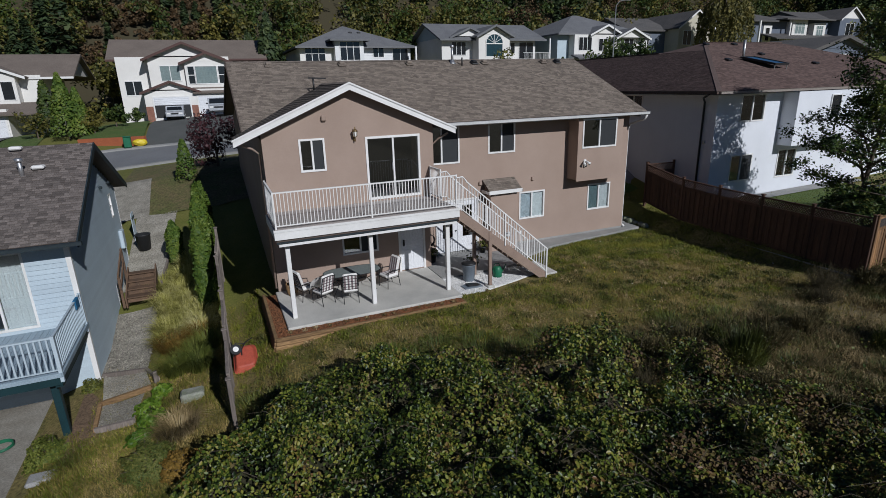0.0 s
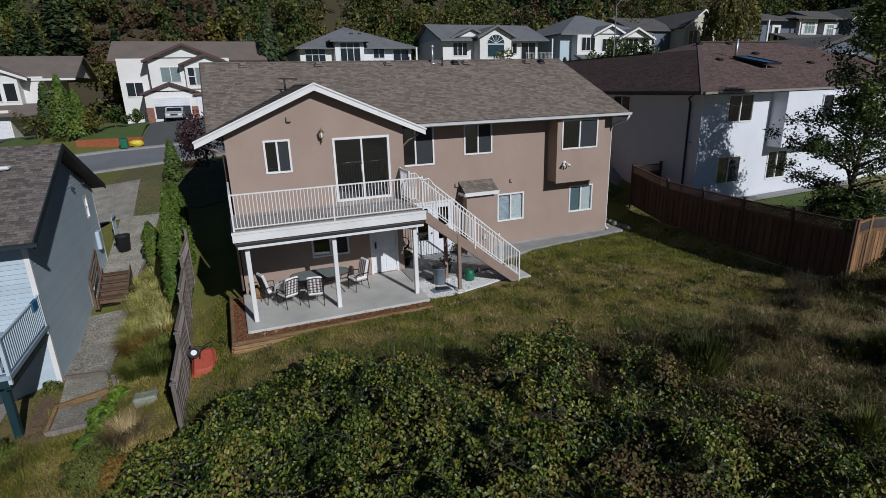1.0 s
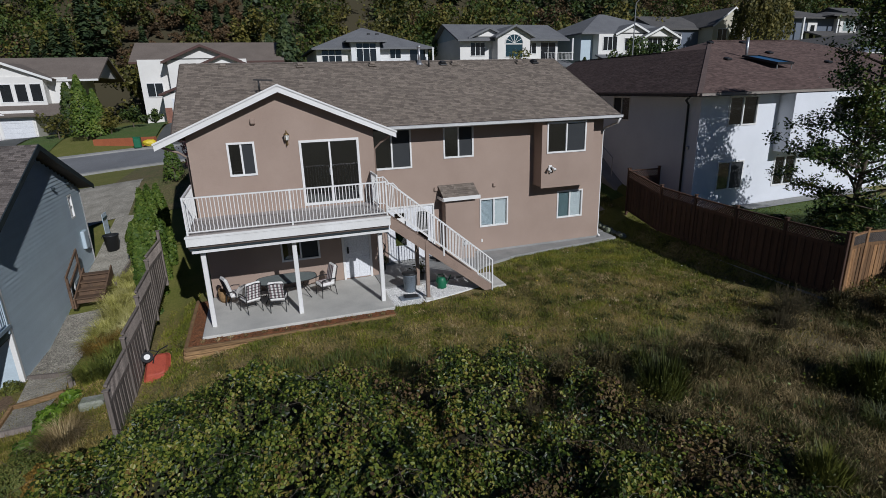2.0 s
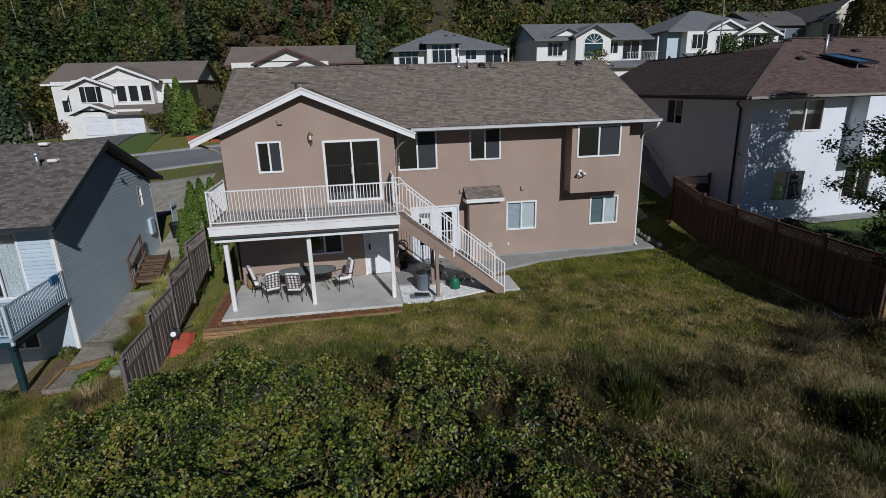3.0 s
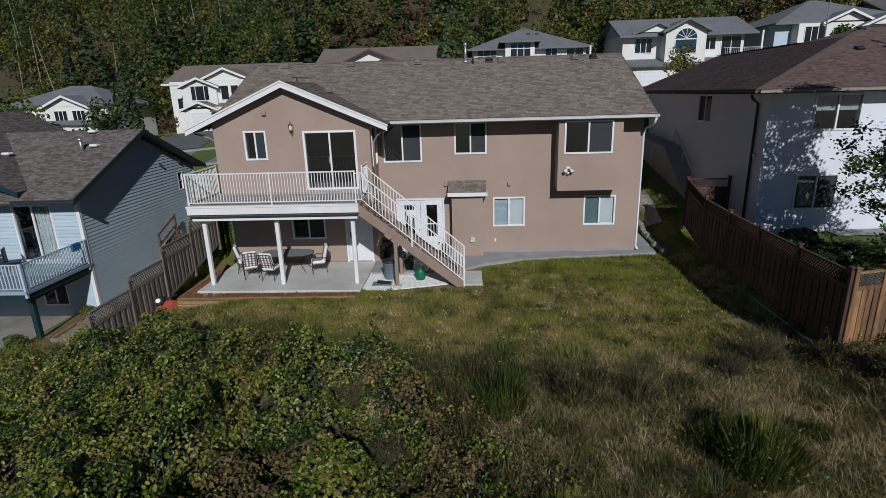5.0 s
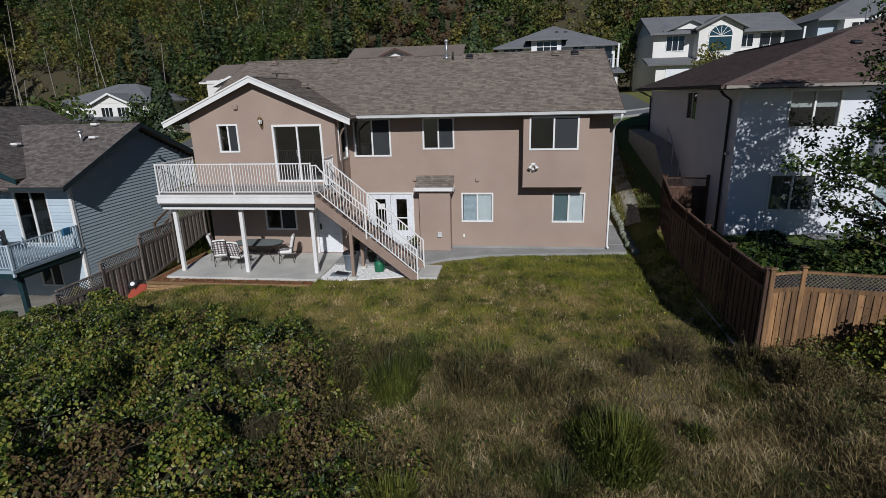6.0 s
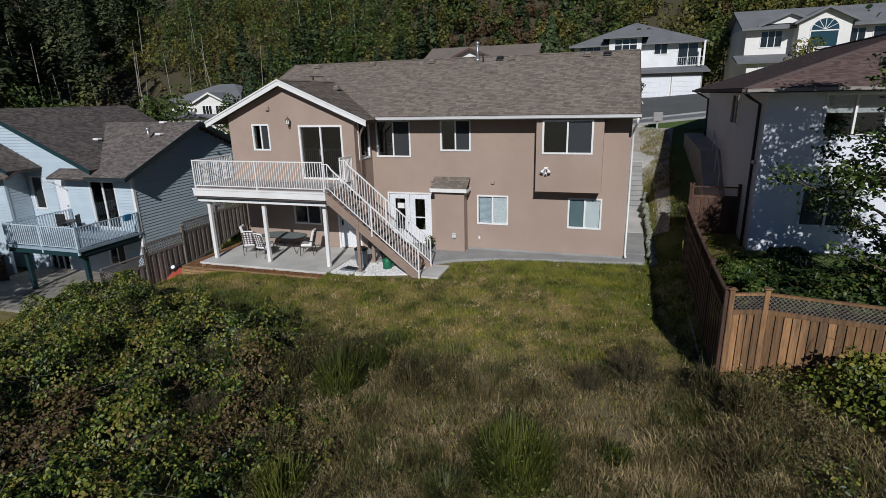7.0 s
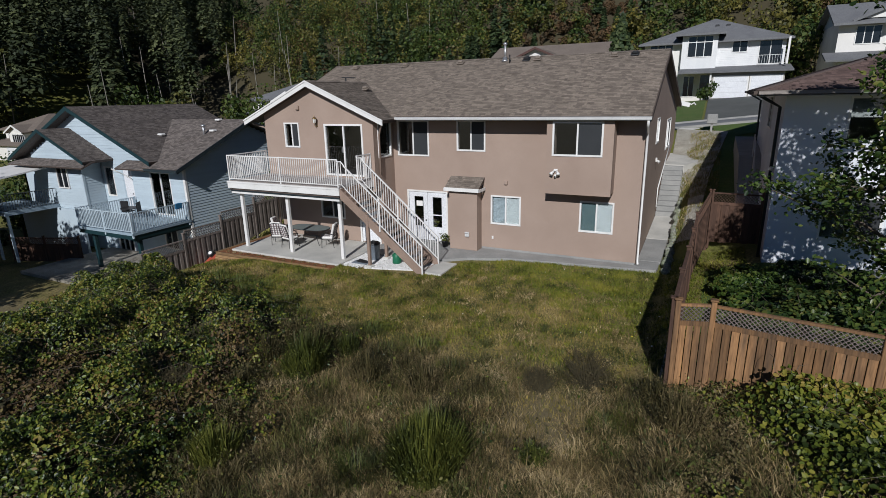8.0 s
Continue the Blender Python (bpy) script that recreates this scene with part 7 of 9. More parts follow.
def lawn_clumps(label, n, per, lo, hi, material, dens, seed):
    """Coarser tussocks standing proud of the worn turf."""
    x, y = -0.4 + 20.0 * rs.rand(n), 10.6 + 8.6 * rs.rand(n)
    ok = (rs.rand(n) < dens(x, y)) & ~on_hard(x, y) & (rough_zone(x, y) < 0.6)
    x, y = x[ok], y[ok]
    wide = 0.05 + 0.13 * rs.rand(len(x))
    px, py = np.repeat(x, per) + rs.randn(len(x) * per) * np.repeat(wide, per), np.repeat(y, per) + rs.randn(len(x) * per) * np.repeat(wide, per)
    h = (lo + (hi - lo) * rs.rand(len(px))) * np.repeat(0.6 + 0.8 * rs.rand(len(x)), per)
    V, F = blades(px, py, ground_z(px, py) - 0.01, h, 0.016 + 0.016 * rs.rand(len(px)), 0.5 + 0.7 * rs.rand(len(px)), rs)
    stuff("lawn_tussocks", V, F, material, label, "grass")


def tuft(name, label, x, y, n, r, hlo, hhi, w, lean, material, category="grass clump"):
    """A clump of long blades fanning out from one root."""
    a, q = rs.rand(n) * 6.28, np.sqrt(rs.rand(n)) * r
    px, py = x + np.cos(a) * q, y + np.sin(a) * q
    h = hlo + (hhi - hlo) * rs.rand(n)
    pz = ground_z(px, py) - 0.03
    k = n
    ang = a + rs.randn(n) * 0.5
    out = lean * (0.3 + 0.9 * rs.rand(n))
    P = np.stack([px, py, pz], 1)
    side = np.stack([-np.sin(ang), np.cos(ang), 0 * ang], 1) * (w * 0.5)
    mid = P + np.stack([np.cos(ang) * out * h * 0.4, np.sin(ang) * out * h * 0.4, h * 0.7], 1)
    tip = P + np.stack([np.cos(ang) * out * h, np.sin(ang) * out * h, h * (1 - 0.35 * out)], 1)
    V = np.stack([P - side, P + side, mid + side * 0.8, mid - side * 0.8, tip], 1).reshape(-1, 3)
    o = np.arange(k) * 5
    F = np.concatenate([np.stack([o, o + 1, o + 2], 1), np.stack([o, o + 2, o + 3], 1), np.stack([o + 3, o + 2, o + 4], 1)])
    me = raw_mesh(name, V, F, material)
    return tagged(new(name, me), label, category)


lawn_clumps("dark olive tussocks in the worn lawn", 900, 46, 0.05, 0.15, ROUGH, lambda x, y: np.clip(-0.5 + 2.2 * fbm(x, y, 1.3, 91), 0, 1), 91)
lawn_clumps("fresh green tussocks in the lawn", 1300, 46, 0.05, 0.13, LUSH, lambda x, y: np.clip(0.15 + lush(x, y), 0, 1) * 0.8, 92)
lawn_clumps("bleached straw tussocks in the lawn", 900, 40, 0.04, 0.11, DRY, lambda x, y: np.clip(-0.7 + 2.4 * fbm(x, y, 1.1, 95), 0, 1) * (1 - 0.7 * lush(x, y)), 93)


DEADTWIG = mat("dead_twigs", (0.072, 0.058, 0.028), (0.045, 0.038, 0.018), rough=0.95, scale=6, fine=30, bump=0.3, spread=0.2)


def shrub(name, label, x, y, r, h, n, size, material, z=None, dead=False):
    """A rounded, uneven shrub of separate leaves over bare twigs."""
    z0 = float(ground_z(x, y)) if z is None else z
    root = thing(name, label, "shrub", (x, y, z0))
    tw = MB()
    rr = random.Random(int(x * 97 + y * 31))
    for i in range(70 if dead else 14):
        a, e = rr.random() * 6.28, rr.uniform(0.3, 1.0)
        q = Vector((math.cos(a) * r * e, math.sin(a) * r * e, h * rr.uniform(0.5, 0.95) * (1.25 - 0.6 * e)))
        tw.tube([(0, 0, -0.05), q * 0.45 + Vector((rr.gauss(0, 0.05), rr.gauss(0, 0.05), h * 0.1)), q], 0.009 if dead else 0.014, 5, 0.003)
        if dead:
            for j in range(7):
                f = q * rr.uniform(0.4, 0.95)
                tw.tube([f, f + Vector((rr.gauss(0, 0.09), rr.gauss(0, 0.09), rr.uniform(0.06, 0.30)))], 0.005, 4, 0.002)
    part("twig_cage", tw, DEADTWIG if dead else BARK, root)
    d = rs.randn(n, 3)
    d /= np.linalg.norm(d, axis=1, keepdims=True)
    d[:, 2] = np.abs(d[:, 2]) * 1.0 - 0.15
    lump = 0.72 + 0.45 * noise2(d[:, 0] * 3 + x, d[:, 1] * 3 + d[:, 2] * 4, 0.8, 4)
    rad = lump * (1 - rs.exponential(0.12, n))
    c = np.stack([d[:, 0] * r * rad, d[:, 1] * r * rad, h * 0.12 + d[:, 2] * h * 0.85 * rad], 1)
    c[:, 2] = np.maximum(c[:, 2], 0.02)
    V, F = leaves(c, d + rs.randn(n, 3) * 0.5 + np.array([0, 0, 0.5]), size * (0.6 + 0.7 * rs.rand(n)), rs)
    o = new("foliage", raw_mesh("foliage", V, F, material))
    o.parent = root
    return root


def broom(x, y, r, h, n, material, label, twiggy=3):
    """An upright bush of many thin, branching green stems."""
    root = thing("broom_bush", label, "bush", (x, y, float(ground_z(x, y)) - 0.02))
    a, q = rs.rand(n) * 6.28, np.sqrt(rs.rand(n))
    lump = 0.6 + 0.8 * noise2(np.cos(a) * 2 + x, np.sin(a) * 2 + y, 0.7, 3)
    hh = h * (0.45 + 0.6 * rs.rand(n)) * (1.1 - 0.45 * q) * lump
    P = np.stack([np.cos(a) * q * r * 0.55, np.sin(a) * q * r * 0.55, 0 * a], 1)
    ang = a + rs.randn(n) * 0.6
    out = 0.55 * q * (0.3 + rs.rand(n))
    side = np.stack([-np.sin(ang), np.cos(ang), 0 * ang], 1) * 0.009
    mid = P + np.stack([np.cos(ang) * out * hh * 0.45, np.sin(ang) * out * hh * 0.45, hh * 0.6], 1)
    tip = P + np.stack([np.cos(ang) * out * hh, np.sin(ang) * out * hh, hh], 1)
    V = np.stack([P - side, P + side, mid + side, mid - side, tip], 1).reshape(-1, 3)
    o = np.arange(n) * 5
    F = np.concatenate([np.stack([o, o + 1, o + 2], 1), np.stack([o, o + 2, o + 3], 1), np.stack([o + 3, o + 2, o + 4], 1)])
    m = n * twiggy
    k = rs.randint(0, n, m)
    f = 0.25 + 0.75 * rs.rand(m)
    c = P[k] + (tip - P)[k] * f[:, None] + rs.randn(m, 3) * 0.03
    V2, F2 = leaves(c, rs.randn(m, 3) + np.array([0, 0, 0.3]), 0.05 * (0.5 + rs.rand(m)), rs, 0.35)
    st = new("stem_tuft", raw_mesh("stem_tuft", V, F, material))
    st.parent = root
    fo = new("foliage", raw_mesh("foliage", V2, F2, material))
    fo.parent = root
    return root


for x, y, r, h, n in ((16.0, 6.1, 0.95, 1.05, 1900), (12.3, 4.7, 0.6, 0.8, 600), (15.5, 6.9, 0.45, 0.6, 400), (17.7, 7.2, 0.4, 0.4, 300), (11.6, 8.0, 0.75, 1.05, 900), (12.0, 9.3, 0.4, 0.6, 350)):
    broom(x, y, r, h, n * 2, BROOM, "upright yellow-green broom bush in the dry grass", 1)
for x, y, r, h, n in ((10.3, 8.0, 0.65, 0.85, 700), (13.2, 8.4, 0.6, 0.75, 600), (14.7, 8.5, 0.6, 0.75, 600), (11.0, 9.3, 0.55, 0.75, 500), (10.8, 6.8, 0.55, 0.6, 450), (13.9, 9.2, 0.4, 0.5, 300), (20.0, 8.5, 0.7, 0.7, 700), (19.5, 9.6, 0.5, 0.7, 350), (15.8, 8.9, 0.4, 0.45, 300), (9.9, 9.4, 0.5, 0.6, 450), (11.5, 5.6, 0.5, 0.6, 400)):
    broom(x, y, r, h, n, BROWNBROOM, "browning olive broom bush in the rough grass")
# small broad-leaved weeds scattered through the rough
def weed_leaves(label, n, material, seed, hi, size):
    x, y = 8.5 + rs.rand(n) * 12.5, 3.0 + rs.rand(n) * 8.2
    d = rough_zone(x, y) * not_bramble(x, y) * np.clip(-1.9 + 4.2 * fbm(x, y, 0.7, seed), 0, 1) * np.clip(ss(12.8, 11.0, x) + ss(19.6, 20.6, x) + 0.07, 0, 1)
    ok = rs.rand(n) < d
    x, y = x[ok], y[ok]
    top = hi * (0.3 + 1.2 * fbm(x, y, 0.45, seed + 3))
    z = ground_z(x, y) + 0.02 + top * np.sqrt(rs.rand(len(x)))
    V, F = leaves(np.stack([x, y, z], 1), rs.randn(len(x), 3) * 0.8 + np.array([0, -0.2, 0.8]), size * (0.5 + rs.rand(len(x))), rs)
    stuff("ground_weeds", V, F, material, label, "weeds")


weed_leaves("olive leafy weeds in the rough grass", 40000, ROUGH, 61, 0.36, 0.055)
weed_leaves("withered brown leafy weeds in the rough grass", 40000, BROWNBROOM, 71, 0.45, 0.050)
weed_leaves("yellowing leafy weeds in the rough grass", 34000, BRAMBLE, 81, 0.40, 0.060)


# low tangle of dead stalks and weeds between the bushes
k = 560
cx, cy = 8.5 + rs.rand(k) * 13, 3.5 + rs.rand(k) * 7.2
ok = (rough_zone(cx, cy) > 0.7) & (mound_right(cx, cy)[0] < 0.2)
cx, cy = cx[ok], cy[ok]
for material, label, lo, hi, part_of in ((BROWNBROOM, "tangled brown stalks in the rough grass", 0.15, 0.42, 0), (ROUGH, "olive weeds in the rough grass", 0.12, 0.36, 1), (DRY, "pale dry stalks in the rough grass", 0.12, 0.36, 2), (DRY, "matted straw in the rough grass", 0.08, 0.28, 3)):
    px, py = cx[part_of::4], cy[part_of::4]
    per = 190
    bx = np.repeat(px, per) + rs.randn(len(px) * per) * np.repeat(0.12 + 0.2 * rs.rand(len(px)), per)
    by = np.repeat(py, per) + rs.randn(len(px) * per) * np.repeat(0.12 + 0.2 * rs.rand(len(px)), per)
    bh = (lo + (hi - lo) * rs.rand(len(bx))) * np.repeat(0.6 + 0.7 * rs.rand(len(px)), per)
    V, F = blades(bx, by, ground_z(bx, by) - 0.02, bh, 0.010 + 0.008 * rs.rand(len(bx)), 0.3 + 0.9 * rs.rand(len(bx)), rs)
    stuff("dead_brush", V, F, material, label, "weeds")
for x, y in ((11.4, 8.9), (13.0, 7.4), (14.6, 8.4), (17.2, 7.6), (18.3, 8.6), (12.2, 6.4), (14.0, 4.6), (17.6, 4.9), (18.4, 7.4), (18.9, 7.0), (18.2, 6.6), (18.9, 7.9), (10.9, 10.2), (15.8, 9.6)):
    tuft("dry_tuft", "bleached dry grass clump", x, y, 260, 0.40, 0.15, 0.42, 0.006, 1.0, DRY)
for x, y, n, h in ((15.0, 5.4, 420, 0.6), (14.2, 6.2, 240, 0.45), (14.9, 9.3, 240, 0.5), (16.6, 7.3, 180, 0.4), (13.1, 9.6, 260, 0.5), (12.6, 7.4, 220, 0.45), (18.7, 8.6, 260, 0.45), (10.9, 8.6, 260, 0.5), (17.3, 10.5, 160, 0.3), (19.2, 9.0, 240, 0.45)):
    tuft("green_tuft", "dark green grass clump in the rough", x, y, n, 0.34, 0.5 * h, h, 0.010, 0.75, BROOM)
TWIGLEAF = leaf_mat("withered_leaves", [(0.040, 0.033, 0.014), (0.078, 0.062, 0.028), (0.13, 0.105, 0.055)], 0.8, 0.15)
for x, y, r, h in ((18.0, 10.1, 0.85, 1.15), (17.05, 9.5, 0.42, 0.6), (8.2, 8.1, 0.6, 0.7), (9.4, 6.2, 0.6, 0.6)):
    shrub("withered_shrub", "withered grey-brown shrub in the rough grass", x, y, r, h, 380, 0.04, TWIGLEAF, None, True)
FLOWER = mat("yellow_flower", (0.62, 0.46, 0.05), rough=0.6, scale=8, fine=30, bump=0)
DAISY = mat("white_flower", (0.75, 0.75, 0.70), rough=0.6, scale=8, fine=30, bump=0)
for material, n, lab in ((FLOWER, 34, "small yellow dandelions in the lawn"), (DAISY, 16, "small white flowers and litter in the lawn")):
    fx, fy = 11 + rs.rand(n) * 8.2, 11.5 + rs.rand(n) * 7
    c = np.stack([fx, fy, ground_z(fx, fy) + 0.05], 1)
    V, F = leaves(c, np.array([[0, -0.3, 1.0]]) + rs.randn(n, 3) * 0.2, 0.03 + 0.03 * rs.rand(n), rs, 1.0, 0.05)
    stuff("lawn_flowers", V, F, material, lab, "flowers")


WEED = leaf_mat("tall_weeds", [(0.035, 0.058, 0.010), (0.085, 0.110, 0.020), (0.18, 0.175, 0.042)], 0.6, 0.15)
for x, y in ((0.2, 12.4), (1.5, 12.2), (2.8, 12.0), (4.0, 11.9), (5.6, 11.5), (6.6, 11.3), (7.3, 11.0), (8.2, 10.4), (8.9, 10.7), (9.8, 9.9), (3.3, 12.5), (7.8, 11.5), (10.6, 9.4), (6.0, 12.1), (11.8, 10.6), (13.6, 10.3), (-0.3, 13.0), (4.8, 12.3)):
    tuft("weed_tuft", "tall green weeds at the lawn edge", x, y, 260, 0.5, 0.12, 0.40, 0.014, 1.0, WEED, "weeds")


# ---- trees ----
def limbs(rr, base, height, spread, trunk_r, n_limbs=9, start=0.3, taper=0.55, profile=None):
    """A tapered trunk and forking limbs; returns the mesh and the limb tips."""
    mb, tips = MB(), []
    top = Vector((rr.gauss(0, 0.15), rr.gauss(0, 0.15), height * 0.82))
    mid = Vector((rr.gauss(0, 0.08), rr.gauss(0, 0.08), height * 0.4))
    mb.tube([(0, 0, -0.2), (0, 0, 0.3), mid, top], trunk_r, 10, trunk_r * 0.25)
    for i in range(n_limbs):
        k = start + (0.95 - start) * i / n_limbs
        p = mid.lerp(top, max(0, (k - 0.4) / 0.45)) if k > 0.4 else Vector((0, 0, height * k))
        a = i * 2.4 + rr.random()
        L = spread * (np.interp(k, *profile) if profile else 1.05 - taper * k) * rr.uniform(0.75, 1.1)
        q = p + Vector((math.cos(a) * L, math.sin(a) * L, L * rr.uniform(0.15, 0.5)))
        m = p.lerp(q, 0.5) + Vector((0, 0, L * 0.08))
        mb.tube([p, m, q], trunk_r * 0.38 * (1.1 - k * 0.5), 7, 0.012)
        tips += [q, m.lerp(q, 0.45)]
        for j in range(4):
            s = m.lerp(q, rr.uniform(0.0, 0.9))
            e = s + Vector((rr.gauss(0, L * 0.28), rr.gauss(0, L * 0.28), rr.uniform(-0.1, 0.35) * L * 0.8))
            mb.tube([s, e], 0.022, 5, 0.006)
            tips.append(e)
    tips.append(top)
    return mb, tips


def leafy_tree(name, label, x, y, height, spread, trunk_r, n_leaves, size, material, clump=0.55, start=0.3, seed=1, n_limbs=10, top_density=1.0, taper=0.55, profile=None):
    z0 = float(ground_z(x, y))
    root = thing(name, label, "tree", (x, y, z0))
    rr = random.Random(seed)
    mb, tips = limbs(rr, None, height, spread, trunk_r, n_limbs, start, taper, profile)
    part("trunk", mb, BARK, root, "", True)
    tp = np.array([tuple(t) for t in tips])
    wt = np.where(tp[:, 2] > height * 0.62, top_density, 1.0)
    pick = rs.choice(len(tp), n_leaves, p=wt / wt.sum())
    c = tp[pick] + rs.randn(n_leaves, 3) * clump * np.array([1, 1, 0.75])
    n = rs.randn(n_leaves, 3) * 0.7 + np.array([0, -0.2, 0.9])
    V, F = leaves(c, n, size * (0.6 + 0.7 * rs.rand(n_leaves)), rs)
    o = new("crown", raw_mesh("crown", V, F, material))
    o.parent = root
    return root


GARDENLEAF = leaf_mat("garden_tree_leaves", [(0.012, 0.028, 0.008), (0.028, 0.056, 0.012), (0.070, 0.110, 0.020), (0.15, 0.16, 0.035)], 0.38, 0.2)
leafy_tree("garden_tree", "dense leafy green tree throwing dappled shade on the white wall", 24.15, 12.85, 9.2, 2.25, 0.14, 23000, 0.115, GARDENLEAF, 0.19, 0.06, 5, 56, 0.48, 0.6, ((0.06, 0.14, 0.22, 0.36, 0.46, 0.58, 0.8, 0.95), (0.5, 0.9, 1.0, 1.0, 0.55, 0.64, 0.5, 0.25)))


def cedar_column(x, y, h, r, n, seed):
    z0 = float(ground_z(x, y))
    root = thing("cedar_column", "tall narrow bright green cedar hedge plant", "cedar", (x, y, z0), "cedar hedge")
    part("trunk", MB().tube([(0, 0, -0.1), (0, 0, h * 0.9)], 0.05, 6, 0.01), BARK, root)
    q = np.random.RandomState(seed)
    t = q.rand(n)
    a = q.rand(n) * 6.28
    prof = r * (np.minimum(1, (1 - t) * 3.2) ** 0.7) * (0.75 + 0.45 * noise2(a * 2, t * h * 2.2, 1.0, seed))
    rad = prof * (1 - q.exponential(0.13, n).clip(0, 0.8))
    c = np.stack([np.cos(a) * rad, np.sin(a) * rad, 0.05 + t * h], 1)
    nn = np.stack([np.cos(a), np.sin(a), 0.5 + 0 * a], 1) + q.randn(n, 3) * 0.45
    V, F = cards(c, nn, 0.13 * (0.6 + 0.8 * q.rand(n)), q, 1.3)
    o = new("foliage", raw_mesh("foliage", V, F, CEDARLEAF))
    o.parent = root


cedar_column(-1.22, 20.6, 3.6, 0.34, 5200, 1)
cedar_column(-1.15, 21.9, 4.3, 0.36, 5200, 2)
cedar_column(-1.12, 23.2, 4.0, 0.36, 4500, 3)
cedar_column(-1.05, 24.6, 3.6, 0.34, 4000, 4)
cedar_column(-2.45, 25.6, 1.9, 0.34, 2600, 6)


# ---- the wooded hillside ----
def wood(name, label, spots, kind, material, seed, card=0.75, per=260):
    q = np.random.RandomState(seed)
    VV, FF, off = [], [], 0
    for x, y, h in spots:
        z0 = float(ground_z(x, y))
        if kind == "conifer":
            t = q.rand(per) ** 0.75
            a = q.rand(per) * 6.28
            lo = 0.08 if h < 14 else 0.30
            rad = h * 0.20 * (1 - t) * (0.55 + 0.45 * np.abs(np.sin(t * h * 1.6))) * np.sqrt(q.rand(per) * 0.8 + 0.2) + 0.15
            c = np.stack([x + np.cos(a) * rad, y + np.sin(a) * rad, z0 + h * (lo + (1 - lo) * t)], 1)
            n = np.stack([np.cos(a) * 0.6, np.sin(a) * 0.6, 0.9 + 0 * a], 1) + q.randn(per, 3) * 0.3
            s = card * (0.6 + 0.9 * q.rand(per)) * (1.15 - 0.5 * t)
            V, F = cards(c, n, s, q, 1.6)
        else:
            m = q.randint(7, 13)
            w = h * 0.36
            cc = q.randn(m, 3) * np.array([w * 0.55, w * 0.55, h * 0.20]) + np.array([0, 0, h * 0.58])
            pick = q.randint(0, m, per)
            d = q.randn(per, 3)
            d /= np.linalg.norm(d, axis=1, keepdims=True)
            c = cc[pick] + d * (h * 0.17) * (0.6 + 0.5 * q.rand(per, 1))
            c[:, 2] = np.maximum(c[:, 2], 0.2)
            V, F = cards(c + np.array([x, y, z0]), d + q.randn(per, 3) * 0.6 + np.array([0, -0.1, 0.4]), card * (0.5 + 0.9 * q.rand(per)), q)
        VV.append(V)
        FF.append(F + off)
        off += len(V)
    return stuff(name, np.concatenate(VV), np.concatenate(FF), material, label, "woods")


FOREST = [leaf_mat("woods_green", [(0.016, 0.034, 0.008), (0.048, 0.078, 0.014), (0.115, 0.140, 0.024)], 0.6, 0.15, 1.6, 0.12),
          leaf_mat("woods_olive", [(0.034, 0.040, 0.010), (0.105, 0.100, 0.020), (0.21, 0.175, 0.036)], 0.6, 0.15, 1.6, 0.12),
          leaf_mat("woods_rust", [(0.045, 0.032, 0.015), (0.110, 0.070, 0.032), (0.18, 0.105, 0.05)], 0.7, 0.15, 1.6, 0.12),
          leaf_mat("woods_conifer", [(0.012, 0.022, 0.010), (0.032, 0.054, 0.020), (0.080, 0.105, 0.034)], 0.6, 0.1, 1.6, 0.12),
          leaf_mat("woods_dark_conifer", [(0.013, 0.020, 0.010), (0.040, 0.054, 0.021), (0.110, 0.125, 0.048)], 0.7, 0.05, 1.6, 0.12)]
q = np.random.RandomState(5)
spots, clearing = {0: [], 1: [], 2: [(-54, 110, 9), (-52.5, 111, 8), (-56, 112, 8)], 3: [], 4: []}, []
n_try = 0
while sum(len(v) for v in spots.values()) < 1650 and n_try < 30000:
    n_try += 1
    x, y = q.uniform(-190, 190), q.uniform(-10, 185)
    hill = max(y - 92, -(x + 92) * 0.9, (x - 130) * 0.8)
    if hill < -3 or hill > 62:
        continue
    if -97 < x < -74 and 42 < y < 68:
        continue
    if y < 10 or x > y * 1.15 + 75:
        continue
    patch = float(fbm(x, y, 30, 2))
    fine_p = q.rand()
    if hill < 21 and -52.5 - 1.17 * (y - 60) < x < -37 - 0.91 * (y - 60) and y > 70:
        if fine_p < 0.8:
            clearing.append((x, y, q.uniform(0.9, 2.0)))
        continue
    if x < -46 - 1.1 * (y - 60):
        k = 4 if fine_p < 0.78 else 0 if fine_p < 0.94 else 1
        h = q.uniform(15, 26) if k == 4 else q.uniform(4, 8)
    elif x < -26:
        k = 3 if patch > 0.56 and fine_p < 0.45 else 1 if fine_p < 0.40 else 0 if fine_p < 0.93 else 2
        h = q.uniform(9, 17) if k == 3 else q.uniform(5, 12)
    elif -26 <= x < -16 and y < 118:
        k = 3 if fine_p < 0.7 else 1
        h = q.uniform(9, 14) if k == 3 else q.uniform(3, 6)
    elif -16 < x < 4 and hill > 5:
        k = 2 if fine_p < 0.42 else 1 if fine_p < 0.72 else 0 if fine_p < 0.88 else 3
        h = q.uniform(2.0, 4.5) if k == 2 else q.uniform(3, 8)
    else:
        k = 3 if patch > 0.60 and fine_p < 0.7 else 1 if fine_p < 0.50 else 0 if fine_p < 0.93 else 2
        h = q.uniform(8, 15) if k == 3 else q.uniform(4.5, 10)
    spots[k].append((x, y, h))
for i in range(130):
    spots[2].append((q.uniform(-18, 5), q.uniform(99, 128), q.uniform(1.0, 2.8)))
wood("green_woods", "green broadleaf trees on the hillside", spots[0], "leaf", FOREST[0], 1, 0.54, 380)
wood("olive_woods", "olive and yellowing trees on the hillside", spots[1], "leaf", FOREST[1], 2, 0.54, 380)
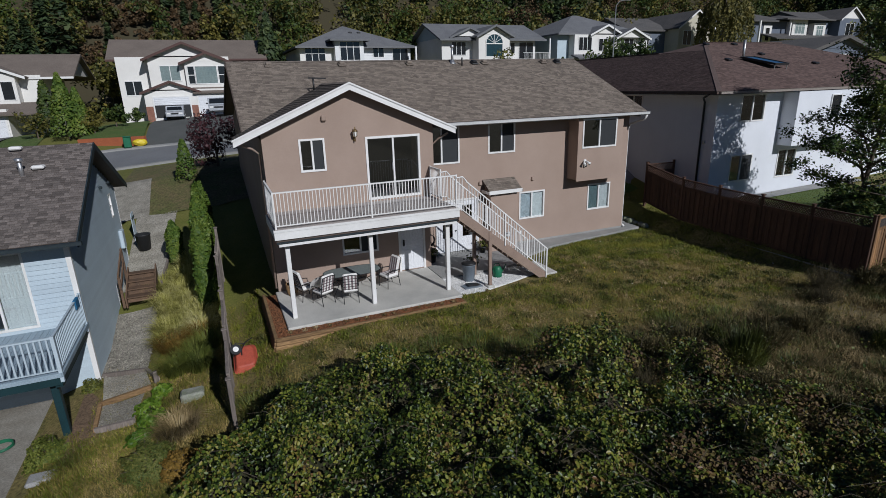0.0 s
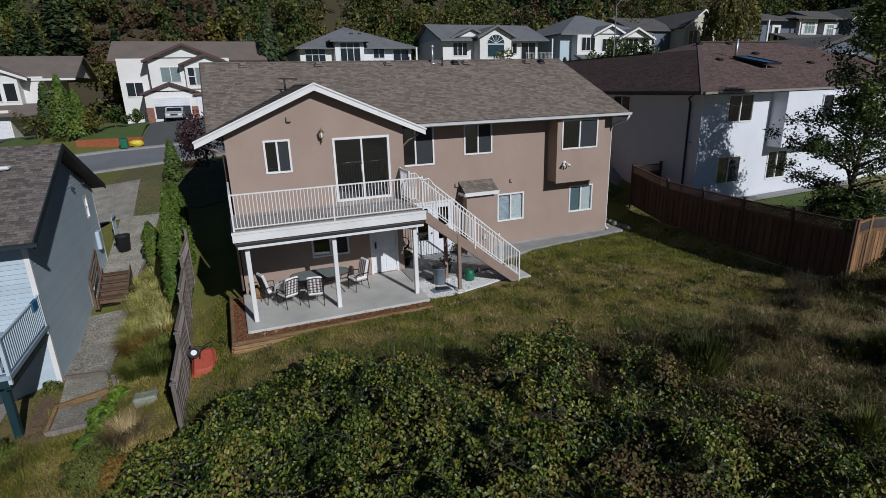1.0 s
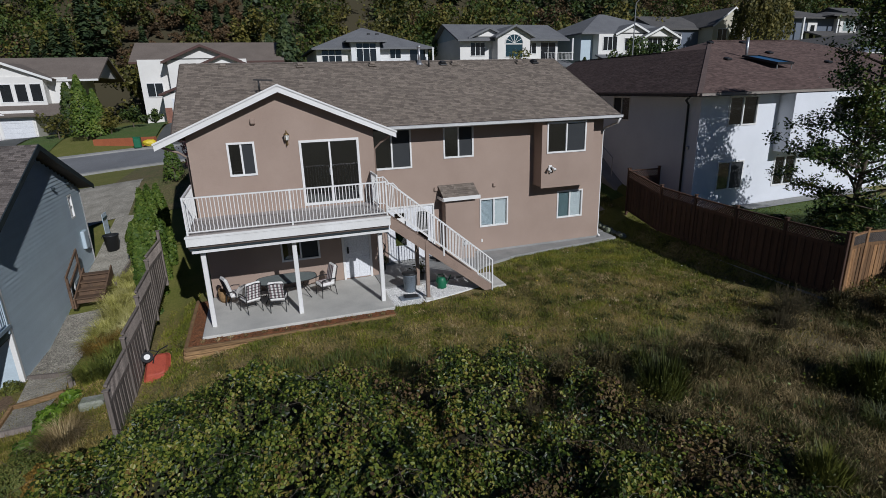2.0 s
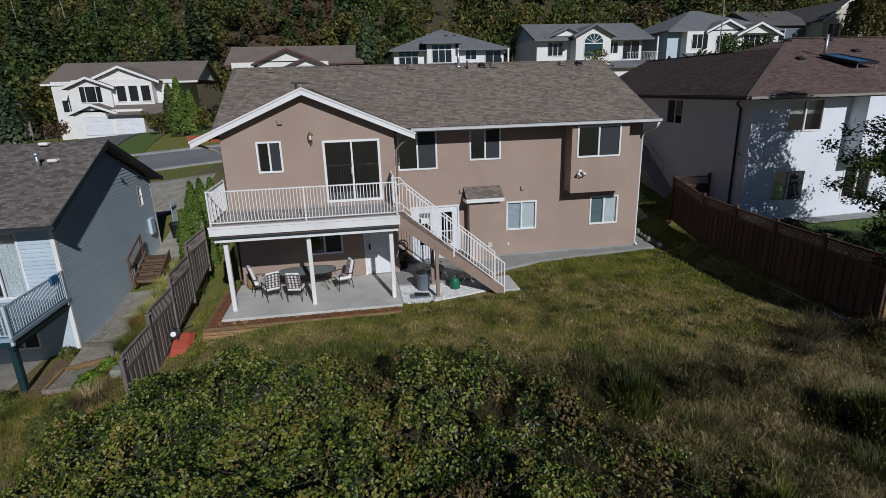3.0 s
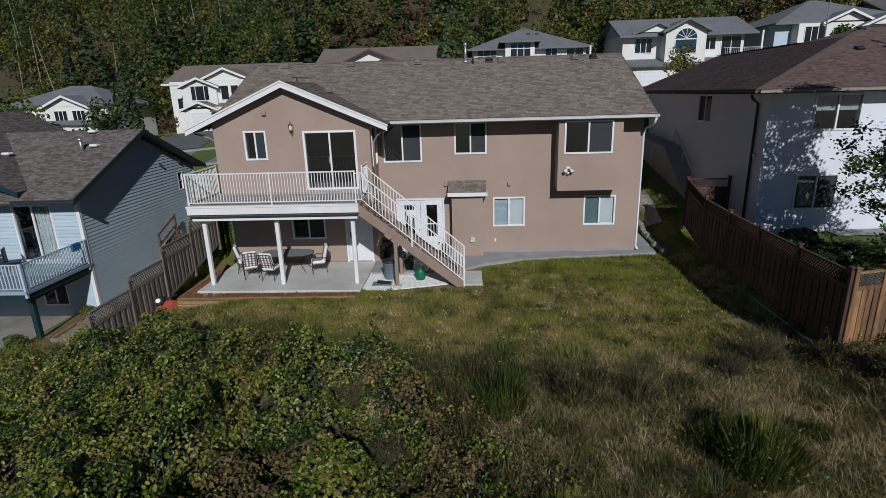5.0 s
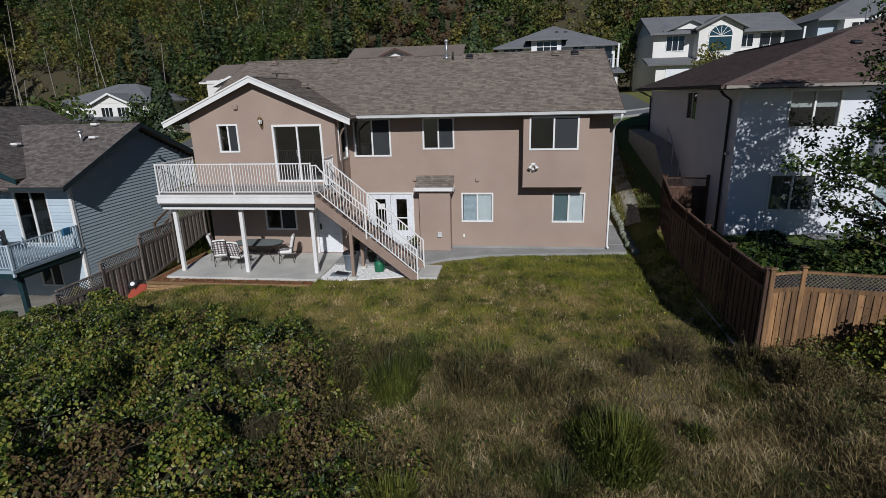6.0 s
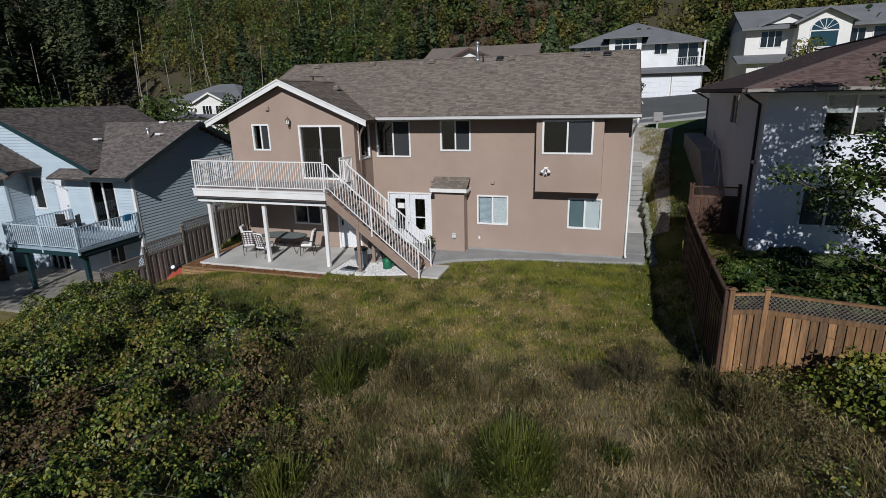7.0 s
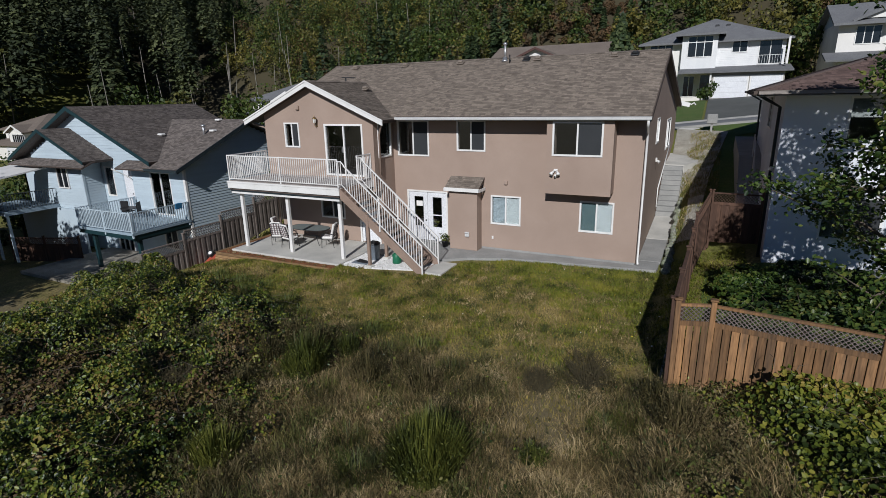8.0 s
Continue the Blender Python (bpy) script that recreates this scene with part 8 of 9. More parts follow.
wood("rust_brush", "dry reddish-brown brush on the hillside", spots[2], "leaf", FOREST[2], 3, 0.42, 380)
wood("conifer_woods", "dark conifers on the hillside", spots[3], "conifer", FOREST[3], 4, 0.74, 420)
wood("dark_conifer_woods", "tall dark conifers crowding the valley side", spots[4], "conifer", FOREST[4], 6, 0.80, 460)
STRAW = leaf_mat("dry_meadow", [(0.10, 0.085, 0.038), (0.20, 0.165, 0.075), (0.28, 0.23, 0.11)], 0.8, 0.1, 1.6, 0.12)
wood("dry_clearing", "tan dry grass and low brush in a clearing of the woods", clearing, "leaf", STRAW, 8, 0.40, 300)
poles = MB()
for i in range(95):
    x, y = q.uniform(-150, -40), q.uniform(40, 120)
    hill = max(y - 92, -(x + 92) * 0.9)
    if hill < -4:
        continue
    z = float(ground_z(x, y))
    h = q.uniform(9, 17)
    poles.tube([(x, y, z), (x + q.randn() * 1.1, y, z + h)], q.uniform(0.08, 0.19), 5, 0.05)
tagged(part("bare_trunks", poles, mat("pale_trunk", (0.27, 0.25, 0.215), rough=0.9, scale=3, fine=20)), "pale bare trunks at the edge of the woods", "woods", "", "stuff")

# trees outside the view, added only to cast shade on the lower patio
for x, y, k in ((-15.6, 9.9, 8), (-19.2, 9.8, 9), (-22.8, 10.2, 10)):
    leafy_tree("shade_tree", "unseen leafy tree added to shade the lower patio", x, y, 5.4, 2.9, 0.16, 9500, 0.24, TREELEAF, 0.45, 0.12, k, 18)
leafy_tree("tall_shade_tree", "unseen tall leafy tree added to shade the lower patio", -9.4, 3.0, 9.0, 3.8, 0.2, 12000, 0.26, TREELEAF, 0.5, 0.25, 14, 18)
# sapling beyond the view, placed for its leaf shadow on the fence end
leafy_tree("alder_sapling", "unseen leafy sapling added to dapple the cedar fence", 26.9, 7.2, 4.2, 1.2, 0.05, 1500, 0.12, TREELEAF, 0.3, 0.35, 12, 9)
shrub("garden_shrub", "dense dark green shrub behind the cedar fence", 24.0, 12.0, 2.1, 1.7, 7000, 0.13, TREELEAF)
# low shrubs added to darken the lawn where the yard lies in shade
for x, y, r, h in ((22.7, 14.6, 1.0, 0.7), (21.5, 13.2, 1.1, 1.0), (21.3, 15.7, 1.0, 0.8), (22.6, 16.6, 0.9, 0.7)):
    shrub("garden_shrub", "low dark green shrub added to darken the neighbouring yard", x, y, r, h, 3800, 0.12, GARDENLEAF)
shrub("garden_shrub", "dense dark green shrub behind the cedar fence", 22.2, 11.5, 1.4, 1.7, 5000, 0.12, TREELEAF)


# ---- patio furniture ----
STRIPE = mat("cushion_cloth", (0.80, 0.78, 0.75), (0.70, 0.68, 0.65), rough=0.9, scale=4, fine=60, bump=0.1)
STRIPE2 = mat("cushion_stripe", (0.24, 0.18, 0.185), (0.18, 0.135, 0.14), rough=0.9, scale=4, fine=60, bump=0.1)
TABLETOP = mat("frosted_table_glass", (0.24, 0.27, 0.26), (0.20, 0.23, 0.225), rough=0.25, scale=2, fine=20, bump=0.02)


def cushion(c, s, bev=0.035, m=None):
    return MB().cbox(c, s, bev, m)


def patio_chair():
    ch = thing("patio_chair", "black metal patio chair with striped cream cushions", "chair", (0, 0, 0), "chairs round the patio table")
    for sx in (-1, 1):
        part("front_leg", MB().tube([(sx * 0.27, -0.27, 0.0), (sx * 0.27, -0.25, 0.35), (sx * 0.28, -0.22, 0.63)], 0.014, 6), BLACK, ch)
        part("back_leg", MB().tube([(sx * 0.25, 0.30, 0.0), (sx * 0.25, 0.24, 0.40), (sx * 0.25, 0.32, 0.75), (sx * 0.24, 0.40, 1.04)], 0.014, 6), BLACK, ch)
        part("armrest", MB().tube([(sx * 0.28, -0.24, 0.62), (sx * 0.29, -0.05, 0.66), (sx * 0.28, 0.15, 0.64), (sx * 0.26, 0.30, 0.62)], 0.018, 6), BLACK, ch)
    part("seat_frame", MB().tube([(-0.26, -0.26, 0.38), (0.26, -0.26, 0.38), (0.25, 0.24, 0.36), (-0.25, 0.24, 0.36), (-0.26, -0.26, 0.38)], 0.013, 6), BLACK, ch)
    part("top_rail", MB().tube([(-0.24, 0.40, 1.03), (0, 0.43, 1.07), (0.24, 0.40, 1.03)], 0.014, 6), BLACK, ch)
    for k in range(5):
        z = 0.52 + k * 0.1
        y = 0.27 + (z - 0.5) * 0.25
        part("back_slat", MB().tube([(-0.24, y, z), (0.24, y, z)], 0.008, 5), BLACK, ch)
    seat = part("seat_cushion", cushion((0, -0.01, 0.455), (0.52, 0.54, 0.13), 0.05), STRIPE, ch)
    tilt = Matrix.Rotation(-0.26, 4, "X")
    back = part("back_cushion", cushion((0, 0.262, 0.78), (0.50, 0.12, 0.66), 0.05, tilt), STRIPE, ch)
    for i in range(4):
        x = -0.18 + i * 0.12
        part("stripe", MB().cbox((x, -0.01, 0.522), (0.058, 0.44, 0.006), 0.002), STRIPE2, seat)
        part("stripe", MB().cbox((x, 0.200, 0.797), (0.058, 0.008, 0.56), 0.002, tilt), STRIPE2, back)
        part("stripe", MB().cbox((x, 0.324, 0.763), (0.058, 0.008, 0.56), 0.002, tilt), STRIPE2, back)
    return ch


chair = patio_chair()
chair.matrix_basis = pose(5.02, 17.45, 0, 0, 0, -72)
for x, y, r in ((2.50, 16.95, 205), (3.38, 16.72, 172), (2.02, 17.62, 110)):
    copy_thing(chair, pose(x, y, 0, 0, 0, r))
table = thing("patio_table", "oval glass patio table on black metal legs", "table", (3.72, 17.72, 0))
top = MB()
n = 36
top.prism([(1.02 * math.copysign(abs(math.cos(2 * math.pi * i / n)) ** 0.7, math.cos(2 * math.pi * i / n)), 0.52 * math.copysign(abs(math.sin(2 * math.pi * i / n)) ** 0.7, math.sin(2 * math.pi * i / n)), 0.70) for i in range(n)], (0, 0, 0.012))
part("tabletop", top, TABLETOP, table)
part("rim", MB().tube([(1.03 * math.copysign(abs(math.cos(2 * math.pi * i / n)) ** 0.7, math.cos(2 * math.pi * i / n)), 0.53 * math.copysign(abs(math.sin(2 * math.pi * i / n)) ** 0.7, math.sin(2 * math.pi * i / n)), 0.704) for i in range(n + 1)], 0.016, 6), BLACK, table)
for sx in (-1, 1):
    for sy in (-1, 1):
        part("leg", MB().tube([(sx * 0.75, sy * 0.32, 0.69), (sx * 0.55, sy * 0.24, 0.35), (sx * 0.78, sy * 0.36, 0.0)], 0.016, 6), BLACK, table)
part("stretcher", MB().tube([(-0.55, 0.24, 0.35), (0, 0, 0.3), (0.55, 0.24, 0.35)], 0.012, 6), BLACK, table)
throw = thing("blanket", "striped cream blanket thrown over a patio chair", "blanket", (2.42, 17.0, 0))
bm2 = MB()
gx = 12
for layer in (0.0, 0.012):
    o = len(bm2.v)
    for i in range(gx + 1):
        for j in range(gx + 1):
            u, v = i / gx, j / gx
            z = 1.02 - 0.55 * v ** 1.5 + 0.03 * math.sin(u * 9 + v * 5) + layer
            bm2.v.append((-0.28 + 0.56 * u + 0.04 * math.sin(v * 8), -0.30 + 0.62 * v, z))
    for i in range(gx):
        for j in range(gx):
            a = o + i * (gx + 1) + j
            bm2.f.append((a, a + 1, a + gx + 2, a + gx + 1))
part("cloth", bm2, STRIPE, throw, "", True)
throw.rotation_euler = (0, 0, radians(25))
bag = thing("straw_basket", "brown wicker basket beside the patio wall", "basket", (1.62, 18.2, 0))
part("body", MB().lathe([(0.14, 0), (0.2, 0.12), (0.22, 0.32), (0.2, 0.42), (0.19, 0.42), (0.2, 0.3)], (0, 0, 0), 18), TIMBER, bag, "", True)
part("handle", MB().tube([(-0.2, 0, 0.4), (-0.12, 0, 0.58), (0.12, 0, 0.58), (0.2, 0, 0.4)], 0.015, 6), TIMBER, bag)

# ---- below the stairs ----
can = thing("rubbish_bin", "blue-grey plastic rubbish bin with black lid on white chips", "bin", (7.92, 16.72, -0.05))
part("body", MB().lathe([(0.20, 0), (0.21, 0.02), (0.25, 0.62), (0.27, 0.63), (0.27, 0.66), (0.24, 0.66)], (0, 0, 0), 22), GREYPL, can, "", True)
part("lid", MB().lathe([(0.275, 0.66), (0.28, 0.70), (0.2, 0.75), (0.05, 0.77)], (0, 0, 0), 22), BLACKPL, can, "black domed lid", True)
part("handle", MB().tube([(-0.08, 0, 0.76), (-0.06, 0, 0.81), (0.06, 0, 0.81), (0.08, 0, 0.76)], 0.012, 6), BLACKPL, can)
wc = thing("watering_can", "dark green plastic watering can on white chips", "watering can", (9.08, 16.6, -0.05))
part("body", MB().lathe([(0.17, 0), (0.18, 0.02), (0.17, 0.3), (0.13, 0.4), (0.1, 0.42)], (0, 0, 0), 18), GREENPL, wc, "", True)
part("handle", MB().tube([(-0.14, 0, 0.12), (-0.2, 0, 0.3), (-0.12, 0, 0.52), (0.05, 0, 0.52), (0.1, 0, 0.42)], 0.018, 6), GREENPL, wc)
part("spout", MB().tube([(0.15, 0, 0.1), (0.28, 0, 0.28), (0.36, 0, 0.45)], 0.03, 8, 0.02), GREENPL, wc)
mat_ob = thing("rubber_mat", "black rubber mat on a grey tray", "mat", (7.72, 16.05, -0.03))
part("tray", MB().cbox((0, 0, 0.015), (0.72, 0.40, 0.03), 0.01), GREYPL, mat_ob)
part("mat", MB().cbox((0.06, 0.05, 0.045), (0.50, 0.30, 0.03), 0.01, Matrix.Rotation(0.12, 4, "Y")), BLACKPL, mat_ob)
for x, y, r, h in ((8.55, 17.6, 0.2, 0.3), (9.9, 19.4, 0.16, 0.24), (7.45, 19.2, 0.18, 0.3)):
    pot = thing("plant_pot", "dark plastic plant pot with a small plant", "plant pot", (x, y, 0.01))
    part("pot", MB().lathe([(r * 0.7, 0), (r, h), (r * 1.08, h), (r * 1.08, h + 0.03), (r * 0.9, h + 0.03)], (0, 0, 0), 16), BLACKPL, pot, "", True)
    k = 120
    d = rs.randn(k, 3) * np.array([r * 0.7, r * 0.7, 0.1]) + np.array([0, 0, h + 0.14])
    V, F = leaves(d, rs.randn(k, 3) + np.array([0, 0, 1]), 0.07 + 0.04 * rs.rand(k), rs)
    o = new("plant", raw_mesh("plant", V, F, BROOM))
    o.parent = pot
    o["kind"] = "stuff"
hose = thing("garden_hose", "coiled dark garden hose on the wall hook", "hose", (7.42, 19.55, 0.9))
part("coil", MB().tube([(0.24 * math.cos(i * 0.5) * (1 + 0.02 * math.sin(i)), -0.05 - 0.004 * i, 0.24 * math.sin(i * 0.5)) for i in range(50)], 0.014, 5), BLACKPL, hose)

# weeds in the planter
for i in range(14):
    wx, wy = 1.0 + i * 0.42 + rs.rand() * 0.2, 15.05 + rs.rand() * 0.2
    tuft("planter_weed", "pale dry weed in the bark planter", wx, wy, 30, 0.07, 0.05, 0.14, 0.012, 0.9, DRY, "weed").location.z = -0.06 - float(ground_z(wx, wy))

# ---- upturned wheelbarrow ----
wb = thing("wheelbarrow", "red wheelbarrow tipped upside down beside the old fence", "wheelbarrow", (-0.27, 15.04, -0.99))
tray = bmesh.new()
rings = []
for z, grow, k in ((0.0, 1.06, 0.05), (0.02, 1.06, 0.05), (0.03, 1.0, 0.08), (0.16, 0.80, 0.10), (0.185, 0.70, 0.12)):
    ring = []
    for i in range(24):
        a_ = 2 * math.pi * i / 24
        c_, s_ = math.cos(a_), math.sin(a_)
        x = math.copysign(abs(c_) ** 0.35, c_) * 0.33 * grow * (1 - 0.08 * s_)
        y = 0.48 + math.copysign(abs(s_) ** 0.35, s_) * 0.47 * grow
        ring.append(tray.verts.new((x, y, z)))
    rings.append(ring)
for lo, hi in zip(rings, rings[1:]):
    for i in range(24):
        tray.faces.new((lo[i], lo[(i + 1) % 24], hi[(i + 1) % 24], hi[i]))
tray.faces.new(rings[-1])
me = bpy.data.meshes.new("tray")
bmesh.ops.recalc_face_normals(tray, faces=tray.faces)
tray.to_mesh(me)
tray.free()
me.materials.append(REDPL)
o = new("tray", me)
o.parent = wb
tyre = part("wheel", MB().tube([(-0.235, 0.70, 0.27), (-0.215, 0.68, 0.34)], 0.165, 20), BLACKPL, wb, "black rubber tyre")
part("hub", MB().tube([(-0.232, 0.697, 0.30), (-0.210, 0.675, 0.352)], 0.085, 16), WHITE, tyre, "white wheel hub")
for x0, x1 in ((-0.32, -0.36), (-0.08, 0.26)):
    part("handle", MB().tube([(x0, 0.52, 0.20), (x0 + 0.02, 0.72, 0.24), (x0 * 0.6 + x1 * 0.4, 0.98, 0.20), (x1, 1.12, 0.16)], 0.019, 6), BLACK, wb)
part("leg_brace", MB().tube([(-0.30, 0.88, 0.21), (-0.20, 0.95, 0.30), (0.02, 0.92, 0.21)], 0.015, 6), BLACK, wb)
wb.rotation_euler = (radians(27), radians(-4), radians(-4))

# ---- blue house side yard ----
draped("gravel_path", [(-4.6, 18.05), (-3.2, 17.6), (-3.2, 22.4), (-4.6, 22.4)], GRAVEL, "grey gravel side path below the steps", "path", 0.05, 0, 0.5)
draped("gravel_path", [(-4.6, 24.05), (-3.1, 24.05), (-2.6, 31.6), (-4.0, 32.2), (-4.6, 32.0)], GRAVEL, "grey gravel side path above the steps", "path", 0.07, 0, 0.5)
draped("gravel_path", [(-9.0, 31.0), (-4.0, 32.2), (-4.2, 39.0), (-9.0, 39.0)], GRAVEL, "grey gravel drive strip beside the lawn", "path", 0.07, 0, 0.8)
st = thing("timber_steps", "dark brown open timber steps with a handrail on the gravel path", "steps", (0, 0, 0))
z0 = -0.78
for i in range(4):
    z, y = z0 + i * 0.19, 22.35 + i * 0.42
    part("tread", MB().cbox((-3.70, y + 0.20, z + 0.17), (0.98, 0.36, 0.05), 0.01), STEPWOOD, st)
    part("riser", MB().box(-4.18, -3.22, y + 0.10, y + 0.125, z - 0.04, z + 0.143), STEPWOOD, st)
for x in (-4.24, -3.22):
    part("stringer", MB().prism([(x, 22.3, z0 - 0.2), (x, 22.3, z0 + 0.2), (x, 24.1, z0 + 0.95), (x, 24.1, z0 - 0.1)], (0.05, 0, 0)), STEPWOOD, st)
for y, k in ((22.38, 0.15), (24.0, 0.85)):
    part("rail_post", MB().box(-4.36, -4.27, y - 0.045, y + 0.045, z0 - 0.2, z0 + k + 0.92, 0.008), STEPWOOD, st)
for k in (0.45, 0.95):
    part("hand_rail", MB().beam((-4.315, 22.3, z0 + k + 0.14), (-4.315, 24.1, z0 + k + 0.82), 0.05, 0.10), STEPWOOD, st)
draped("gravel_bed", [(-4.5, 17.9), (-3.25, 17.5), (-3.0, 16.35), (-4.3, 16.3)], GRAVEL, "weedy gravel bed between timber edgings", "gravel bed", 0.05, 0, 0.4)
draped("gravel_bed", [(-4.28, 16.05), (-3.15, 16.0), (-3.3, 14.7), (-4.25, 14.85)], GRAVEL, "grey gravel bed below the timber edging", "gravel bed", 0.05, 0, 0.4)
for a, b in (((-4.53, 18.0), (-3.23, 17.5)), ((-4.32, 16.15), (-2.97, 16.15)), ((-3.23, 17.5), (-2.80, 16.45)), ((-4.25, 14.75), (-3.25, 14.55)), ((-4.32, 16.15), (-4.25, 14.75))):
    za, zb = float(ground_z(*a)), float(ground_z(*b))
    solid("garden_timber", MB().beam((*a, za + 0.06), (*b, zb + 0.06), 0.09, 0.16), GREYWOOD if a[1] != 16.15 else TIMBER, "weathered timber edging of the gravel beds", "edging", "structure")
solid("garden_timber", MB().beam((-3.05, 23.6, -0.6), (-2.55, 31.7, 0.25), 0.09, 0.2), GREYWOOD, "weathered timber edging of the gravel path", "edging", "structure")
solid("garden_timber", MB().beam((-2.55, 31.7, 0.42), (-4.0, 32.2, 0.40), 0.09, 0.2), GREYWOOD, "weathered timber edging across the path", "edging", "structure")
solid("marker_post", MB().cbox((-2.85, 16.4, -1.25), (0.12, 0.12, 0.5), 0.02), GREYWOOD, "short grey timber post at the bed corner", "post")
bin_ = thing("compost_bin", "black plastic bin standing on gravel", "bin", (-3.95, 27.9, float(ground_z(-3.95, 27.9)) + 0.06))
part("body", MB().lathe([(0.26, 0), (0.33, 0.72), (0.35, 0.73), (0.35, 0.78), (0.30, 0.78), (0.26, 0.3)], (0, 0, 0), 20), BLACKPL, bin_, "", True)
part("handle", MB().tube([(-0.34, 0, 0.6), (-0.4, 0, 0.62), (-0.4, 0, 0.68), (-0.35, 0, 0.7)], 0.015, 6), BLACKPL, bin_)
gate = thing("side_gate", "open teal side gate beside the blue-grey wall", "gate", (-4.5, 29.0, float(ground_z(-4.3, 29.0))))
for i in range(5):
    part("board", MB().cbox((0.06, 0.1 + i * 0.16, 0.75), (0.03, 0.15, 1.4), 0.006), SIDING, gate)
for z in (0.3, 1.2):
    part("rail", MB().cbox((0.09, 0.42, z), (0.03, 0.8, 0.1), 0.006), TEAL, gate)
YELLOWGRASS = leaf_mat("golden_grass", [(0.20, 0.20, 0.040), (0.38, 0.36, 0.085), (0.58, 0.54, 0.19), (0.70, 0.65, 0.34)], 0.7, 0.3)
ORANGEGRASS = leaf_mat("orange_grass", [(0.11, 0.08, 0.02), (0.22, 0.14, 0.025), (0.33, 0.20, 0.04)], 0.7, 0.3)
GREENGRASS = leaf_mat("green_grass", [(0.07, 0.10, 0.018), (0.16, 0.19, 0.032), (0.28, 0.28, 0.065)], 0.6, 0.3)
BRIGHT = leaf_mat("bright_weeds", [(0.06, 0.12, 0.012), (0.12, 0.21, 0.02), (0.22, 0.31, 0.035)], 0.5, 0.3)
for x, y in ((-2.3, 22.6), (-1.9, 21.6), (-2.6, 21.2), (-2.1, 20.6), (-2.7, 20.0), (-1.6, 19.6), (-2.2, 19.2), (-1.4, 20.4), (-2.8, 22.0), (-2.6, 18.8), (-1.5, 18.6), (-2.9, 23.4), (-2.2, 23.6), (-1.9, 24.8)):
    tuft("golden_grass_clump", "golden ornamental grass clump beside the old fence", x, y, 620, 0.42, 0.40, 0.85, 0.014, 0.8, YELLOWGRASS)
for x, y in ((-2.5, 18.3), (-2.2, 17.7), (-1.6, 18.1)):
    tuft("orange_grass_clump", "orange-tinted ornamental grass clump", x, y, 480, 0.30, 0.4, 0.8, 0.013, 0.9, ORANGEGRASS)
for x, y in ((-1.7, 16.8), (-1.6, 16.0), (-2.2, 16.3), (-1.3, 17.2)):
    tuft("green_grass_clump", "arching green ornamental grass clump", x, y, 460, 0.28, 0.45, 0.85, 0.015, 1.0, GREENGRASS)
tuft("grey_grass_clump", "grey dried grass tussock", -2.05, 12.95, 700, 0.42, 0.4, 0.75, 0.010, 1.0, DRY)
for x, y, r in ((-2.9, 14.9, 0.4), (-2.75, 14.2, 0.42), (-3.0, 13.5, 0.36), (-2.6, 15.5, 0.3)):
    shrub("bright_weed", "bright green broad-leaved weeds", x, y, r, 0.35, 420, 0.13, BRIGHT)
shrub("box_shrub", "rounded dark green garden shrub", -2.65, 12.1, 0.68, 0.75, 6500, 0.045, WEED)
shrub("orange_shrub", "orange-brown autumn garden shrub", -1.95, 11.5, 0.50, 0.6, 3000, 0.05, ORANGEGRASS)
shrub("yellow_shrub", "yellow-green shrub beside the teal post", -5.25, 14.35, 0.62, 0.95, 3600, 0.065, GREENGRASS, -2.05)
shrub("corner_shrub", "small green shrub at the house corner", -4.75, 17.35, 0.3, 0.45, 800, 0.06, BROOM)
for x, y, s_, lab in ((-1.75, 14.45, (0.6, 0.42, 0.28), "grey stone block among the garden plants"), (-5.15, 13.35, (0.62, 0.45, 0.14), "pale concrete block at the patio edge")):
    solid("stone_block", MB().cbox((x, y, float(ground_z(x, y)) + s_[2] / 2 - 0.05), s_, 0.05), ROCK if x > -3 else FOUND, lab, "block")
draped("soil_patch", [(-4.9, 14.0), (-4.2, 14.2), (-4.3, 16.4), (-4.9, 17.4)], mat("bare_soil", (0.21, 0.135, 0.085), (0.14, 0.098, 0.06), rough=1.0, scale=1.5, fine=18, bump=0.8, spread=0.35, dist=0.04), "bare reddish soil beside the patio", "soil", 0.02, 0, 0.5)
solid("patio_kerb", MB().beam((-4.98, 13.4, -1.95), (-4.85, 17.8, -1.85), 0.14, 0.3), CONC, "white concrete kerb at the patio edge", "kerb", "structure")
hs = thing("green_hose", "coiled green hose on the lower patio", "hose", (-6.6, 15.6, -1.96))
part("coil", MB().tube([(0.26 * math.cos(i * 0.5), 0.26 * math.sin(i * 0.5), 0.02 + 0.002 * i) for i in range(44)], 0.016, 5), GREENPL, hs)
